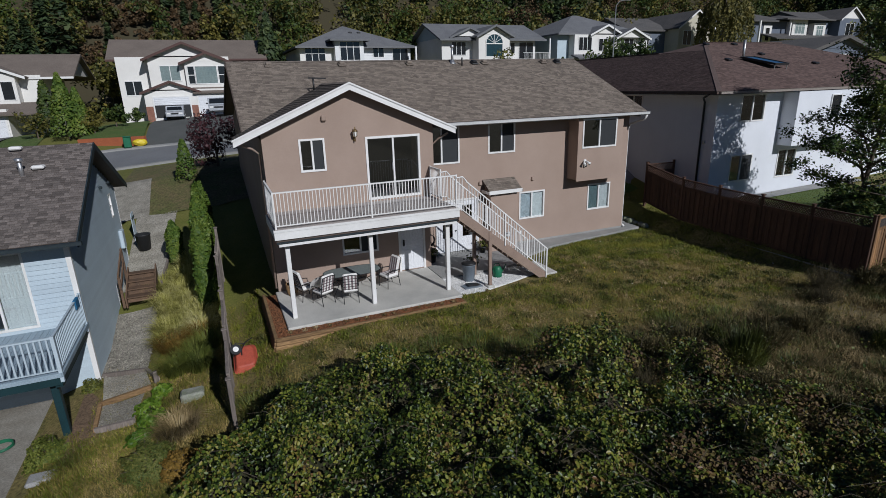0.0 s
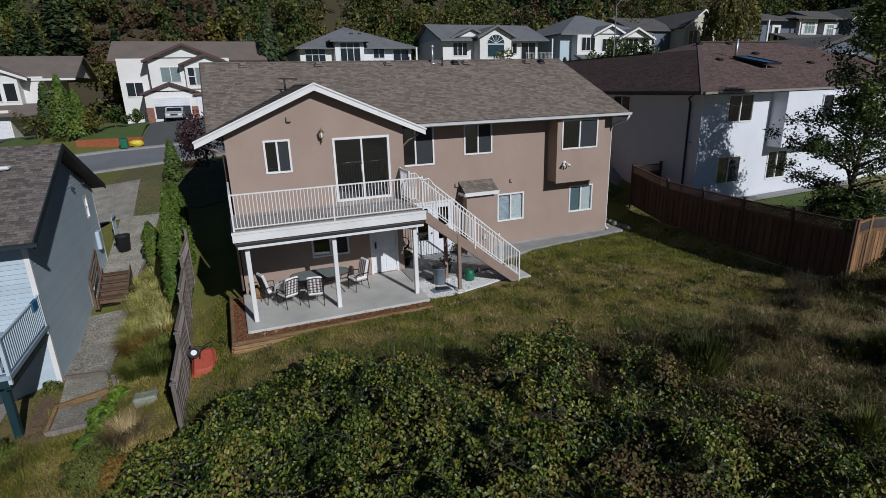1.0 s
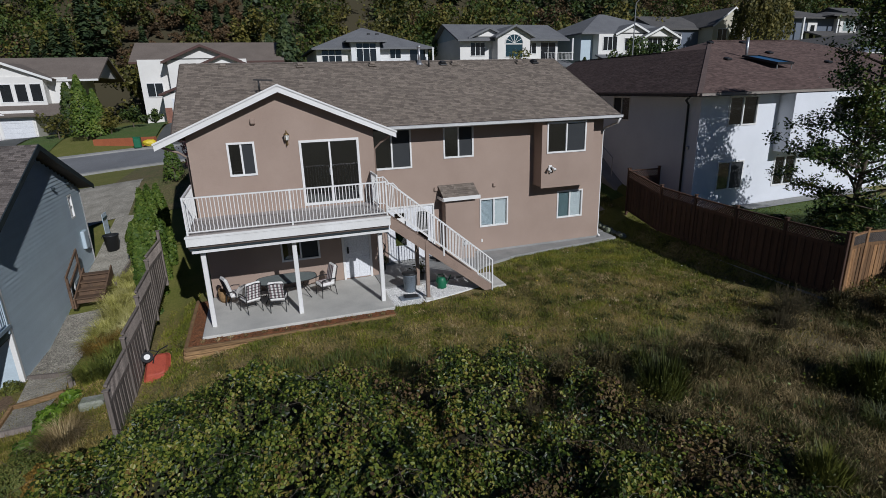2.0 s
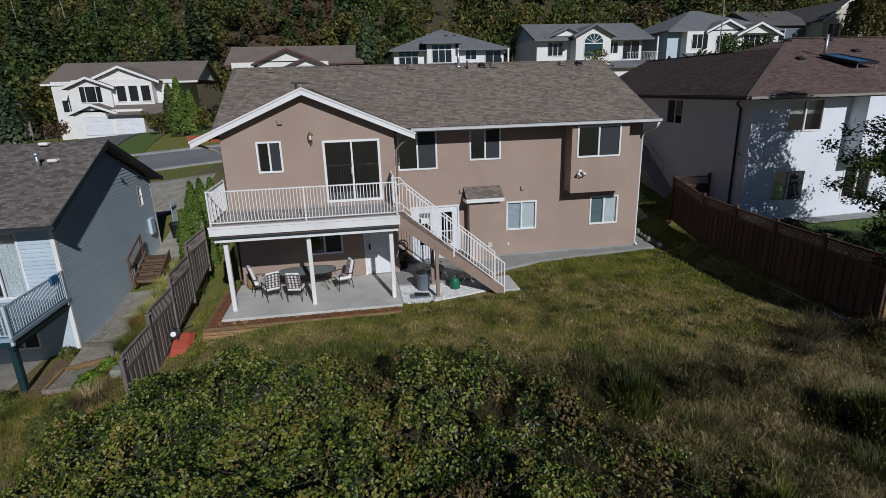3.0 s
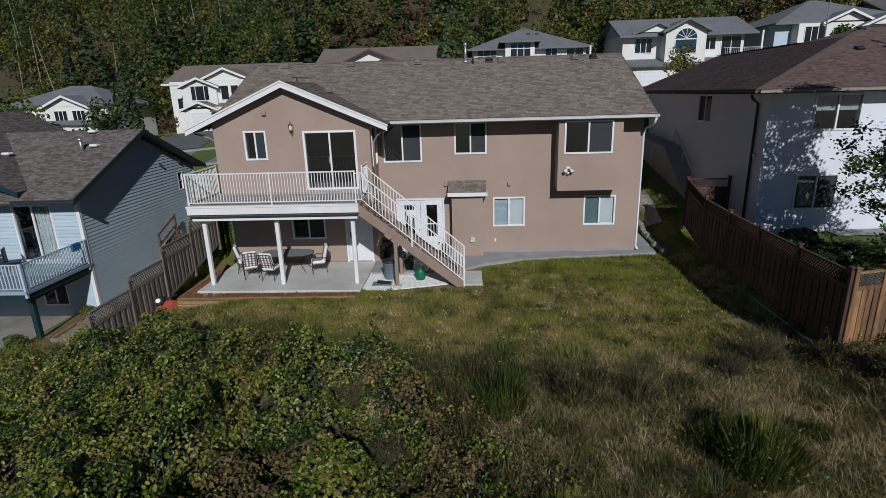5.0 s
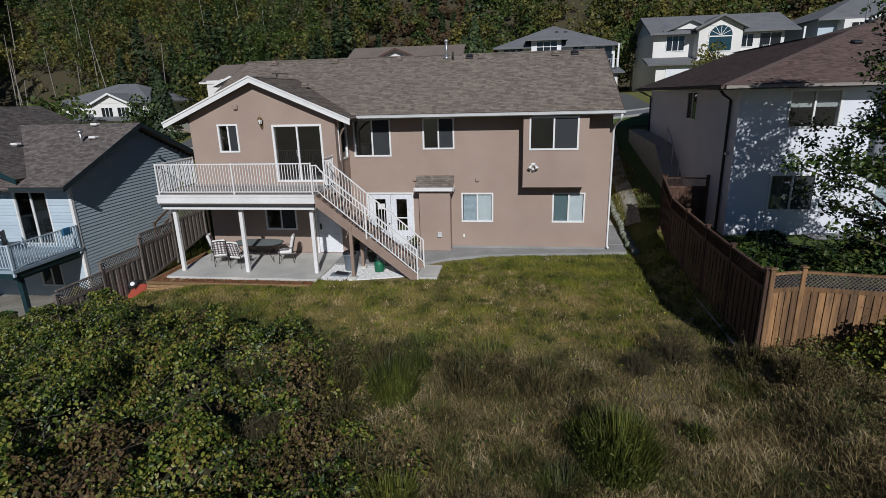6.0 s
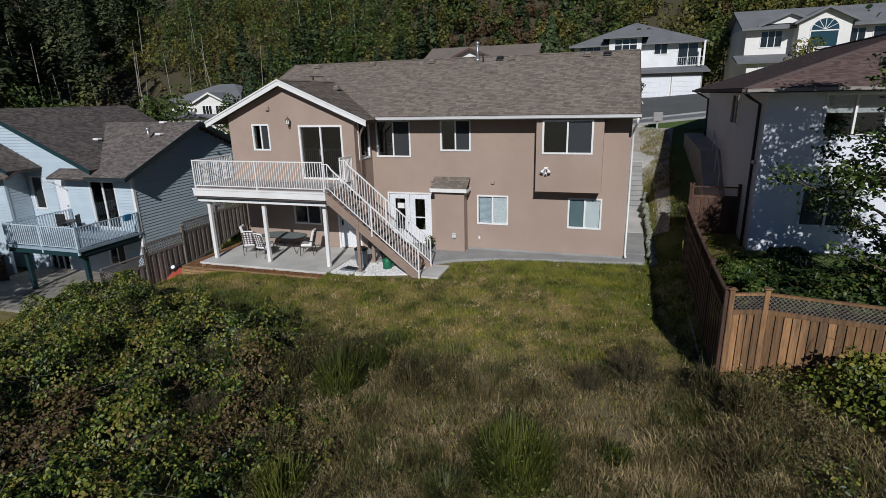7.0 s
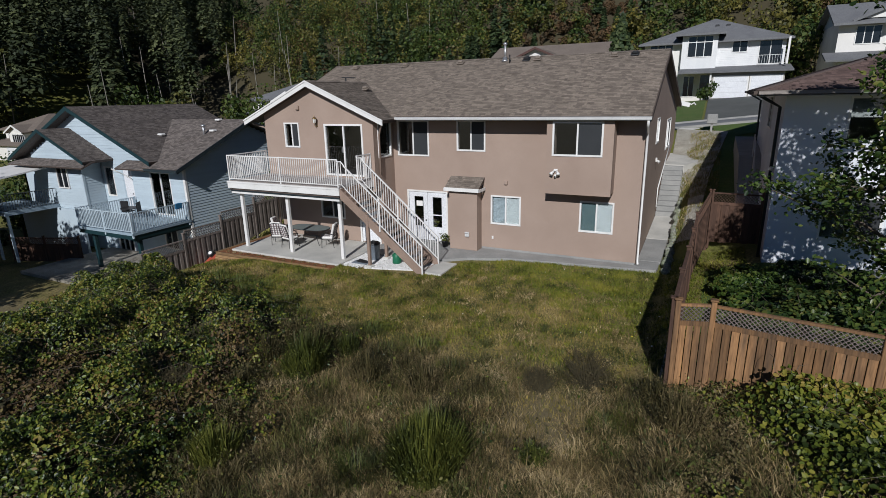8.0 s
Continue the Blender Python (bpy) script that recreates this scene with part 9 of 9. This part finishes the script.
# deck clutter of the blue house
tbl = thing("deck_table", "small dark patio table on the blue deck", "table", (-7.6, 16.6, 0.34))
part("tabletop", MB().lathe([(0.42, 0.66), (0.45, 0.67), (0.45, 0.70), (0.42, 0.70)], (0, 0, 0), 22), BLACK, tbl)
for i in range(3):
    part("leg", MB().tube([(0.1 * math.cos(i * 2.1), 0.1 * math.sin(i * 2.1), 0.66), (0.34 * math.cos(i * 2.1), 0.34 * math.sin(i * 2.1), 0.0)], 0.016, 6), BLACK, tbl)
for x, y, r in ((-8.2, 16.9, 200), (-6.9, 16.9, 120)):
    c2 = thing("deck_chair", "dark patio chair on the blue deck", "chair", (x, y, 0.34), "deck chairs")
    part("seat", MB().cbox((0, 0, 0.42), (0.48, 0.48, 0.05), 0.02), BLACK, c2)
    part("backrest", MB().cbox((0, 0.24, 0.72), (0.46, 0.05, 0.58), 0.02), BLACK, c2)
    for sx in (-1, 1):
        for sy in (-1, 1):
            part("leg", MB().tube([(sx * 0.2, sy * 0.2, 0.42), (sx * 0.22, sy * 0.22, 0.0)], 0.014, 6), BLACK, c2)
    c2.rotation_euler = (0, 0, radians(r))
tw = thing("blue_towel", "blue towel hung over the deck railing", "towel", (-4.6, 17.3, 1.33))
part("cloth", MB().cbox((0, 0, -0.12), (0.09, 0.42, 0.30), 0.03), mat("blue_cloth", (0.03, 0.16, 0.32), rough=0.9, scale=4, fine=40), tw)

# ---- covered deck further along ----
DARKRAIL = mat("dark_grey_rail", (0.055, 0.062, 0.066), (0.042, 0.048, 0.052), rough=0.6, scale=2, fine=30, bump=0.05)
cd = thing("covered_deck", "shaded deck with grey railing under a white cover", "deck")
part("floor", MB().box(-18.5, -14.45, 13.9, 16.75, 0.55, 0.75), BLUEDECK, cd)
part("cover", MB().prism([(-18.6, 13.7, 2.45), (-14.9, 13.7, 2.45), (-14.9, 16.7, 2.85), (-18.6, 16.7, 2.85)], (0, 0, 0.08)), WHITE, cd)
for x in (-18.4, -16.2, -14.6):
    part("post", MB().box(x - 0.06, x + 0.06, 14.0, 14.12, -2.3, 2.5 if x < -15 else 0.6), SIDING, cd)
railing(cd, (-18.5, 14.0, 0.75), (-14.5, 14.0, 0.75), 0.09, 0.95, spacing=0.13, material=DARKRAIL)
railing(cd, (-14.5, 14.0, 0.75), (-14.5, 16.7, 0.75), 0.09, 0.95, spacing=0.13, material=DARKRAIL)
part("back_wall", MB().box(-18.5, -12.2, 16.6, 16.74, -2.3, 0.55), SIDING, cd)
fence("neighbour_fence", "red-brown board fence with lattice top at the lower patio", [(-15.2, 14.2), (-13.2, 14.9), (-11.3, 15.7)], [-0.75, -0.75, -0.75], [-2.3, -2.3, -2.25], REDWOOD, lat_h=0.4)

# ---- right side yard ----
rr = random.Random(9)
for i in range(26):
    y = 19.35 + i * 0.34
    z = 0.45 * float(ground_z(18.7, y)) + 0.55 * float(ground_z(19.25, y))
    s_ = rr.uniform(0.3, 0.5)
    b = bmesh.new()
    bmesh.ops.create_icosphere(b, subdivisions=2, radius=0.5)
    for v in b.verts:
        f = 1 + 0.25 * noise.noise(v.co * 2.2 + Vector((i * 3.1, 0, 0)))
        v.co = Vector((v.co.x * s_ * 0.9, v.co.y * s_, v.co.z * s_ * 0.75)) * f
    me = bpy.data.meshes.new("edge_stone")
    b.to_mesh(me)
    b.free()
    me.materials.append(ROCK)
    o = new("edge_stone", me)
    o.location = (19.02 + rr.uniform(-0.05, 0.05), y, z + 0.06)
    tagged(o, "mossy rough stone edging the side walk", "stone", "edge stones")
draped("gravel_path", [(18.72, 22.6), (19.7, 21.8), (19.9, 24), (20.2, 30), (20.9, 37.1), (21.0, 38.0), (17.9, 40.0), (18.15, 31.2), (18.72, 30.6)], GRAVEL, "grey weedy gravel strip between the houses", "path", 0.08, 0, 0.5)
FRESH = mat("fresh_lawn", (0.060, 0.112, 0.020), (0.095, 0.125, 0.032), rough=1.0, scale=0.8, fine=14, bump=0.8, spread=0.35, dist=0.04)
draped("neighbour_lawn", [(20.1, 10.4), (30, 9.4), (30, 18.3), (20.3, 18.3)], FRESH, "green lawn of the neighbouring yard", "lawn", 0.02, 0, 0.6)
draped("wall_apron", [(24.6, 17.5), (33, 17.5), (33, 18.36), (24.6, 18.36)], FOUND, "pale concrete apron along the white house wall", "apron", 0.06, 0, 0.6)
# grass strip, widened over the gravel so the house's shade comes out darker
draped("side_lawn", [(19.95, 22.6), (21.3, 22.4), (21.7, 37.0), (20.95, 37.0), (20.25, 30)], FRESH, "grass strip along the white house, widened to deepen its shade", "lawn", 0.03, 0, 0.5)
draped("front_lawn", [(19.5, 36.8), (30, 37.4), (30, 39.9), (19.5, 40.1)], FRESH, "bright green front lawn beside the street", "lawn", 0.06, 0, 0.8)
draped("front_lawn", [(-6.0, 32.4), (3.9, 30.6), (3.9, 43.5), (-6.0, 46.4)], mat("worn_lawn", (0.095, 0.11, 0.03), (0.16, 0.12, 0.06), rough=1.0, scale=0.9, fine=10, bump=0.8, spread=0.4, dist=0.04), "worn patchy front lawn", "lawn", 0.05, 0, 0.8)
draped("front_lawn", [(-11.8, 59.2), (-6.1, 56.4), (-6.1, 68.5), (-10.5, 69.5)], FRESH, "mown green front lawn above a red wall", "lawn", 0.25, 0, 1.5)
draped("front_lawn", [(10.0, 49), (19.2, 49), (19.2, 66), (10.0, 66)], FRESH, "mown green front lawn below the hip-roofed house", "lawn", 0.06, 0, 1.5)
draped("front_lawn", [(-18.8, 49), (-15.2, 49), (-15.2, 69), (-18.8, 69)], FRESH, "mown green front lawn beside the double garage", "lawn", 0.06, 0, 1.5)
gz = [float(ground_z(-11.6, 58.4)), float(ground_z(-5.9, 55.4))]
solid("garden_wall", MB().prism([(-11.6, 58.4, gz[0] - 0.2), (-5.9, 55.4, gz[1] - 0.2), (-5.9, 55.4, gz[1] + 0.85), (-11.6, 58.4, gz[0] + 0.55)], (0.15, 0.5, 0)), mat("orange_wall", (0.42, 0.13, 0.055), (0.34, 0.10, 0.045), rough=0.9, scale=1.5, fine=20), "orange-red timber retaining wall", "wall", "structure")


def gravel_region(r):
    while True:
        y = 17.9 + r.rand() * 14.1
        if not 22.3 < y < 24.1:
            return -4.58 + r.rand() * (1.4 if y < 24 else 1.4 + (y - 24) * 0.08), y


chips(6500, gravel_region, lambda x, y: ground_z(x, y) + 0.06, 0.035, GRAVEL, "loose grey gravel on the side path", "gravel_stones", 0.5)


# ---- street things ----
def bush_far(x, y, h, mat_i, kind="leaf", name="street_tree", label="rounded green street shrub", card=0.4, per=420, seed=0, z=None):
    q2 = np.random.RandomState(seed)
    z0 = float(ground_z(x, y))
    root = thing(name, label, "tree" if h > 3 else "shrub", (x, y, z0))
    part("trunk", MB().tube([(0, 0, -0.2), (0, 0, h * 0.6)], 0.05 * h ** 0.5, 6, 0.03), BARK, root)
    if kind == "conifer":
        t = q2.rand(per) ** 0.8
        a = q2.rand(per) * 6.28
        rad = h * 0.26 * (1 - t) ** 0.8 * np.sqrt(q2.rand(per) * 0.6 + 0.4) + 0.08
        c = np.stack([np.cos(a) * rad, np.sin(a) * rad, h * (0.04 + 0.96 * t)], 1)
        n_ = np.stack([np.cos(a), np.sin(a), 0.6 + 0 * a], 1) + q2.randn(per, 3) * 0.4
    else:
        m = 12
        cc = q2.randn(m, 3) * np.array([h * 0.22, h * 0.22, h * 0.17]) + np.array([0, 0, h * 0.55])
        d = q2.randn(per, 3)
        d /= np.linalg.norm(d, axis=1, keepdims=True)
        c = cc[q2.randint(0, m, per)] + d * h * 0.2 * (0.6 + 0.5 * q2.rand(per, 1))
        c[:, 2] = np.maximum(c[:, 2], 0.1)
        n_ = d + q2.randn(per, 3) * 0.5
    V, F = cards(c, n_, card * (0.5 + 0.9 * q2.rand(per)), q2)
    o = new("crown", raw_mesh("crown", V, F, mat_i))
    o.parent = root
    return root


PLUM = leaf_mat("plum_leaves", [(0.022, 0.008, 0.012), (0.050, 0.018, 0.024), (0.095, 0.040, 0.042)], 0.5, 0.2)
bush_far(-0.1, 39.5, 4.1, PLUM, name="plum_tree", label="dark purple-leaved plum tree by the street", card=0.17, per=3200, seed=1)
bush_far(-2.0, 36.8, 2.6, CEDARLEAF, "conifer", "young_cedar", "young bright green cedar by the street", 0.14, 1500, 41)
bush_far(-12.7, 61.5, 6.0, CEDARLEAF, "conifer", "hedge_tree", "dense rounded green cedar in the front garden", 0.24, 3000, 2)
bush_far(-11.6, 61.6, 4.6, CEDARLEAF, "conifer", "hedge_tree", "dense rounded green cedar in the front garden", 0.24, 2200, 42)
bush_far(8.2, 76, 11.5, FOREST[3], "conifer", "street_conifer", "tall dark fir between the houses", 0.6, 1500, 3)
bush_far(6.2, 82, 10.0, FOREST[3], "conifer", "street_conifer", "tall dark fir between the houses", 0.6, 1300, 4)
bush_far(-10.6, 61.5, 2.6, FOREST[1], name="street_shrub", card=0.25, per=800, seed=5, label="olive garden shrub above the red wall")
bush_far(-9.0, 64, 2.4, FOREST[0], name="street_shrub", card=0.25, per=800, seed=6, label="dark clipped garden shrub")
bush_far(-7.6, 69, 1.7, FOREST[0], name="street_shrub", card=0.22, per=700, seed=7, label="dark clipped garden shrub beside the garage")
bush_far(-15.6, 63.0, 2.4, FOREST[1], name="street_shrub", card=0.25, per=700, seed=8, label="yellowing garden shrub above the wall")
bush_far(34.6, 60, 4.6, leaf_mat("yellow_tree", [(0.05, 0.06, 0.012), (0.12, 0.12, 0.02), (0.20, 0.17, 0.03)], 0.6, 0.2), name="street_tree", card=0.3, per=1200, seed=9, label="yellow-green tree along the street")
bush_far(-15.0, 66, 5.2, FOREST[0], "conifer", "street_conifer", "green hedge conifer beside the double garage", 0.35, 1400, 10)
bush_far(-29.0, 60, 8.5, FOREST[3], "conifer", "street_conifer", "broad dark conifer by the street", 0.5, 1800, 12)
bush_far(-31.5, 58, 6.0, FOREST[0], name="street_tree", label="green garden tree by the street", card=0.4, per=1200, seed=13)
bush_far(-27.0, 65, 2.6, FOREST[2], name="street_shrub", label="dark red-brown garden shrub", card=0.25, per=700, seed=14)
bush_far(19.3, 66, 2.0, FOREST[0], name="street_shrub", label="dark green shrub beside the garage", card=0.22, per=700, seed=15)
bush_far(52, 62, 5.0, FOREST[0], name="street_tree", label="green street tree in a garden", card=0.4, per=1100, seed=16)
bush_far(56, 61, 4.4, FOREST[0], name="street_tree", label="green street tree in a garden", card=0.4, per=1000, seed=17)
WILLOWLEAF = leaf_mat("willow_leaves", [(0.045, 0.048, 0.012), (0.12, 0.112, 0.026), (0.24, 0.20, 0.055)], 0.6, 0.2)


def willow(x, y, h, r):
    """A weeping tree: long drooping strands of leaves hung from a domed crown."""
    q2 = np.random.RandomState(18)
    root = thing("willow_tree", "golden-green weeping willow by the street", "tree", (x, y, float(ground_z(x, y))))
    tr = MB().tube([(0, 0, -0.3), (0.1, 0, h * 0.35), (0, 0.1, h * 0.75)], 0.32, 8, 0.1)
    for i in range(9):
        a = i * 0.7 + q2.rand() * 0.4
        tr.tube([(0, 0, h * 0.42), (math.cos(a) * r * 0.5, math.sin(a) * r * 0.5, h * 0.82), (math.cos(a) * r * 0.85, math.sin(a) * r * 0.85, h * 0.74)], 0.12, 6, 0.03)
    part("trunk", tr, BARK, root)
    n, per = 300, 26
    a, k = q2.rand(n) * 6.28, np.sqrt(q2.rand(n))
    top = h * (1.0 - 0.38 * k ** 2) * (0.86 + 0.14 * q2.rand(n))
    drop = h * (0.18 + 0.55 * q2.rand(n) * (0.35 + 0.65 * k))
    f = np.tile(np.linspace(0, 1, per), n)
    sx, sy = np.repeat(np.cos(a) * k * r, per), np.repeat(np.sin(a) * k * r, per)
    c = np.stack([sx * (1 + 0.08 * f) + q2.randn(n * per) * 0.10, sy * (1 + 0.08 * f) + q2.randn(n * per) * 0.10, np.repeat(top, per) - f * np.repeat(drop, per)], 1)
    V, F = cards(c, np.stack([q2.randn(n * per), q2.randn(n * per) - 0.6, 0.15 * q2.randn(n * per)], 1), 0.30 * (0.6 + 0.8 * q2.rand(n * per)), q2, 2.0)
    o = new("crown", raw_mesh("crown", V, F, WILLOWLEAF))
    o.parent = root


willow(76.8, 65.0, 11.5, 4.0)
bush_far(47.0, 66, 3.0, FOREST[3], "conifer", "street_conifer", "small clipped garden conifer", 0.25, 800, 19)
bush_far(53.5, 67, 3.0, FOREST[3], "conifer", "street_conifer", "small clipped garden conifer", 0.25, 800, 20)
for i, (x, y, h) in enumerate(((31, 84, 9), (29.5, 90, 11), (48.5, 86, 10), (68, 84, 11), (84, 82, 9), (-34, 80, 10), (-38, 84, 12), (-12, 88, 8), (10, 92, 10), (28, 95, 9), (-46, 62, 7), (-56, 58, 9), (-64, 60, 10))):
    bush_far(x, y, h, FOREST[(i % 2)], name="street_tree", label="green tree behind the houses", card=0.55, per=1100, seed=30 + i)

CARW = mat("silver_car_paint", (0.55, 0.57, 0.60), (0.50, 0.52, 0.55), rough=0.25, metal=0.3, scale=1, fine=5, bump=0, spec=0.6)


def car(x, y, z, label, truck=False, heading=0):
    c = thing("parked_car" if not truck else "pickup_truck", label, "car" if not truck else "truck", (x, y, z))
    L, W = (4.4, 1.8) if not truck else (5.4, 2.0)
    prof = [(-L / 2, 0.35), (-L / 2, 0.85), (-L / 2 + 0.9, 0.95), (-L / 2 + 1.5, 1.42), (L / 2 - 1.3, 1.45), (L / 2 - 0.6, 0.98), (L / 2, 0.9), (L / 2, 0.35)]
    if truck:
        prof = [(-L / 2, 0.5), (-L / 2, 1.1), (-L / 2 + 1.2, 1.2), (-L / 2 + 1.8, 1.85), (L / 2 - 2.2, 1.88), (L / 2 - 1.9, 1.2), (L / 2, 1.15), (L / 2, 0.5)]
    part("body", MB().prism([(-W / 2, a, b) for a, b in prof], (W, 0, 0)), CARW, c)
    yw = -L / 2 + (0.92 if not truck else 1.22)
    part("windscreen", MB().add([(-W / 2 + 0.12, yw + 0.06, prof[2][1] + 0.09), (W / 2 - 0.12, yw + 0.06, prof[2][1] + 0.09), (W / 2 - 0.2, prof[3][0] - 0.06, prof[3][1] - 0.05), (-W / 2 + 0.2, prof[3][0] - 0.06, prof[3][1] - 0.05),
                                 (-W / 2 + 0.12, yw + 0.03, prof[2][1] + 0.11), (W / 2 - 0.12, yw + 0.03, prof[2][1] + 0.11), (W / 2 - 0.2, prof[3][0] - 0.09, prof[3][1] - 0.03), (-W / 2 + 0.2, prof[3][0] - 0.09, prof[3][1] - 0.03)],
                                [(0, 1, 2, 3), (4, 5, 6, 7), (0, 1, 5, 4), (2, 3, 7, 6)]), FARGLASS, c)
    for sx in (-1, 1):
        part("headlight", MB().cbox((sx * (W / 2 - 0.3), -L / 2 - 0.01, prof[1][1] - 0.15), (0.35, 0.06, 0.16), 0.02), WHITE, c)
        part("mirror", MB().cbox((sx * (W / 2 + 0.1), prof[2][0] + 0.3, prof[2][1] + 0.12), (0.2, 0.12, 0.16), 0.03), BLACKPL, c)
        for sy in (-1, 1):
            w_ = part("wheel", MB().tube([(sx * (W / 2 - 0.16), sy * L * 0.31, 0.34), (sx * (W / 2 + 0.02), sy * L * 0.31, 0.34)], 0.34, 16), BLACKPL, c)
            part("rim", MB().tube([(sx * (W / 2 - 0.1), sy * L * 0.31, 0.34), (sx * (W / 2 + 0.03), sy * L * 0.31, 0.34)], 0.2, 12), METAL, w_)
    part("bumper", MB().cbox((0, -L / 2 - 0.03, 0.48), (W - 0.1, 0.14, 0.22), 0.04), BLACKPL if truck else CARW, c)
    part("grille", MB().cbox((0, -L / 2 - 0.02, prof[1][1] - 0.16), (W - 1.1, 0.05, 0.16), 0.02), BLACK, c)


car(-3.6, 68.6, float(ground_z(-3.6, 68.6)) + 0.1, "silver car at the open garage")
car(0.9, 66.6, float(ground_z(0.9, 66.6)) + 0.15, "light grey pickup truck on the driveway", True)
gb = thing("green_bin", "green recycling bin at the kerb", "bin", (-7.2, 54.9, float(ground_z(-7.2, 54.9)) + 0.18))
part("body", MB().cbox((0, 0, 0.45), (0.6, 0.6, 0.9), 0.06), GREENPL, gb)
part("lid", MB().cbox((0, 0, 0.94), (0.66, 0.66, 0.08), 0.03), GREENPL, gb)
yb = bmesh.new()
bmesh.ops.create_icosphere(yb, subdivisions=3, radius=0.5)
for v in yb.verts:
    v.co = Vector((v.co.x * 1.25, v.co.y * 0.7, v.co.z * 0.62)) * (1 + 0.2 * noise.noise(v.co * 3))
me = bpy.data.meshes.new("yellow_bag")
yb.to_mesh(me)
yb.free()
me.materials.append(mat("yellow_plastic", (0.72, 0.55, 0.03), rough=0.45, scale=3, fine=20, bump=0.2))
o = new("yellow_bag", me)
o.location = (-6.2, 55.0, float(ground_z(-6.2, 55.0)) + 0.45)
tagged(o, "bulging yellow plastic bag at the kerb", "bag")
mb_ = thing("mail_box", "grey community mail box on a post by the lawn", "mail box", (20.0, 38.4, float(ground_z(20.0, 38.4)) + 0.03))
part("post", MB().box(-0.06, 0.06, -0.06, 0.06, 0, 0.6), FOUND, mb_)
part("box", MB().cbox((0, 0, 0.85), (0.62, 0.42, 0.6), 0.04), FOUND, mb_)
lp = thing("street_lamp", "slim grey street lamp post", "street lamp", (44.0, 52.0, float(ground_z(44.0, 52.0))))
part("pole", MB().tube([(0, 0, 0), (0, 0, 8.4)], 0.09, 8, 0.05), METAL, lp)
part("arm", MB().tube([(0, 0, 8.4), (0.5, 0, 8.9), (1.5, 0, 9.05)], 0.04, 6), METAL, lp)
part("lamp_head", MB().cbox((1.7, 0, 9.03), (0.6, 0.25, 0.12), 0.04), METAL, lp)
rc = thing("blue_recycling_bin", "blue-grey recycling bin in the shaded yard", "bin", (26.6, 13.6, float(ground_z(26.6, 13.6))))
part("body", MB().cbox((0, 0, 0.5), (0.9, 0.7, 1.0), 0.05), GREYPL, rc)
part("lid", MB().cbox((0, 0, 1.03), (0.96, 0.76, 0.08), 0.03), GREYPL, rc)
for x, y, h, k in ((-23.0, 18.5, 5.0, 50), (-26.5, 21.5, 5.6, 51), (-22.5, 23.0, 4.6, 52), (-20.6, 17.4, 3.4, 53), (-30.0, 25.0, 6.0, 54)):
    bush_far(x, y, h, TREELEAF, name="yard_tree", label="dark leafy shrub tree beside the covered deck", card=0.24, per=1900, seed=k)
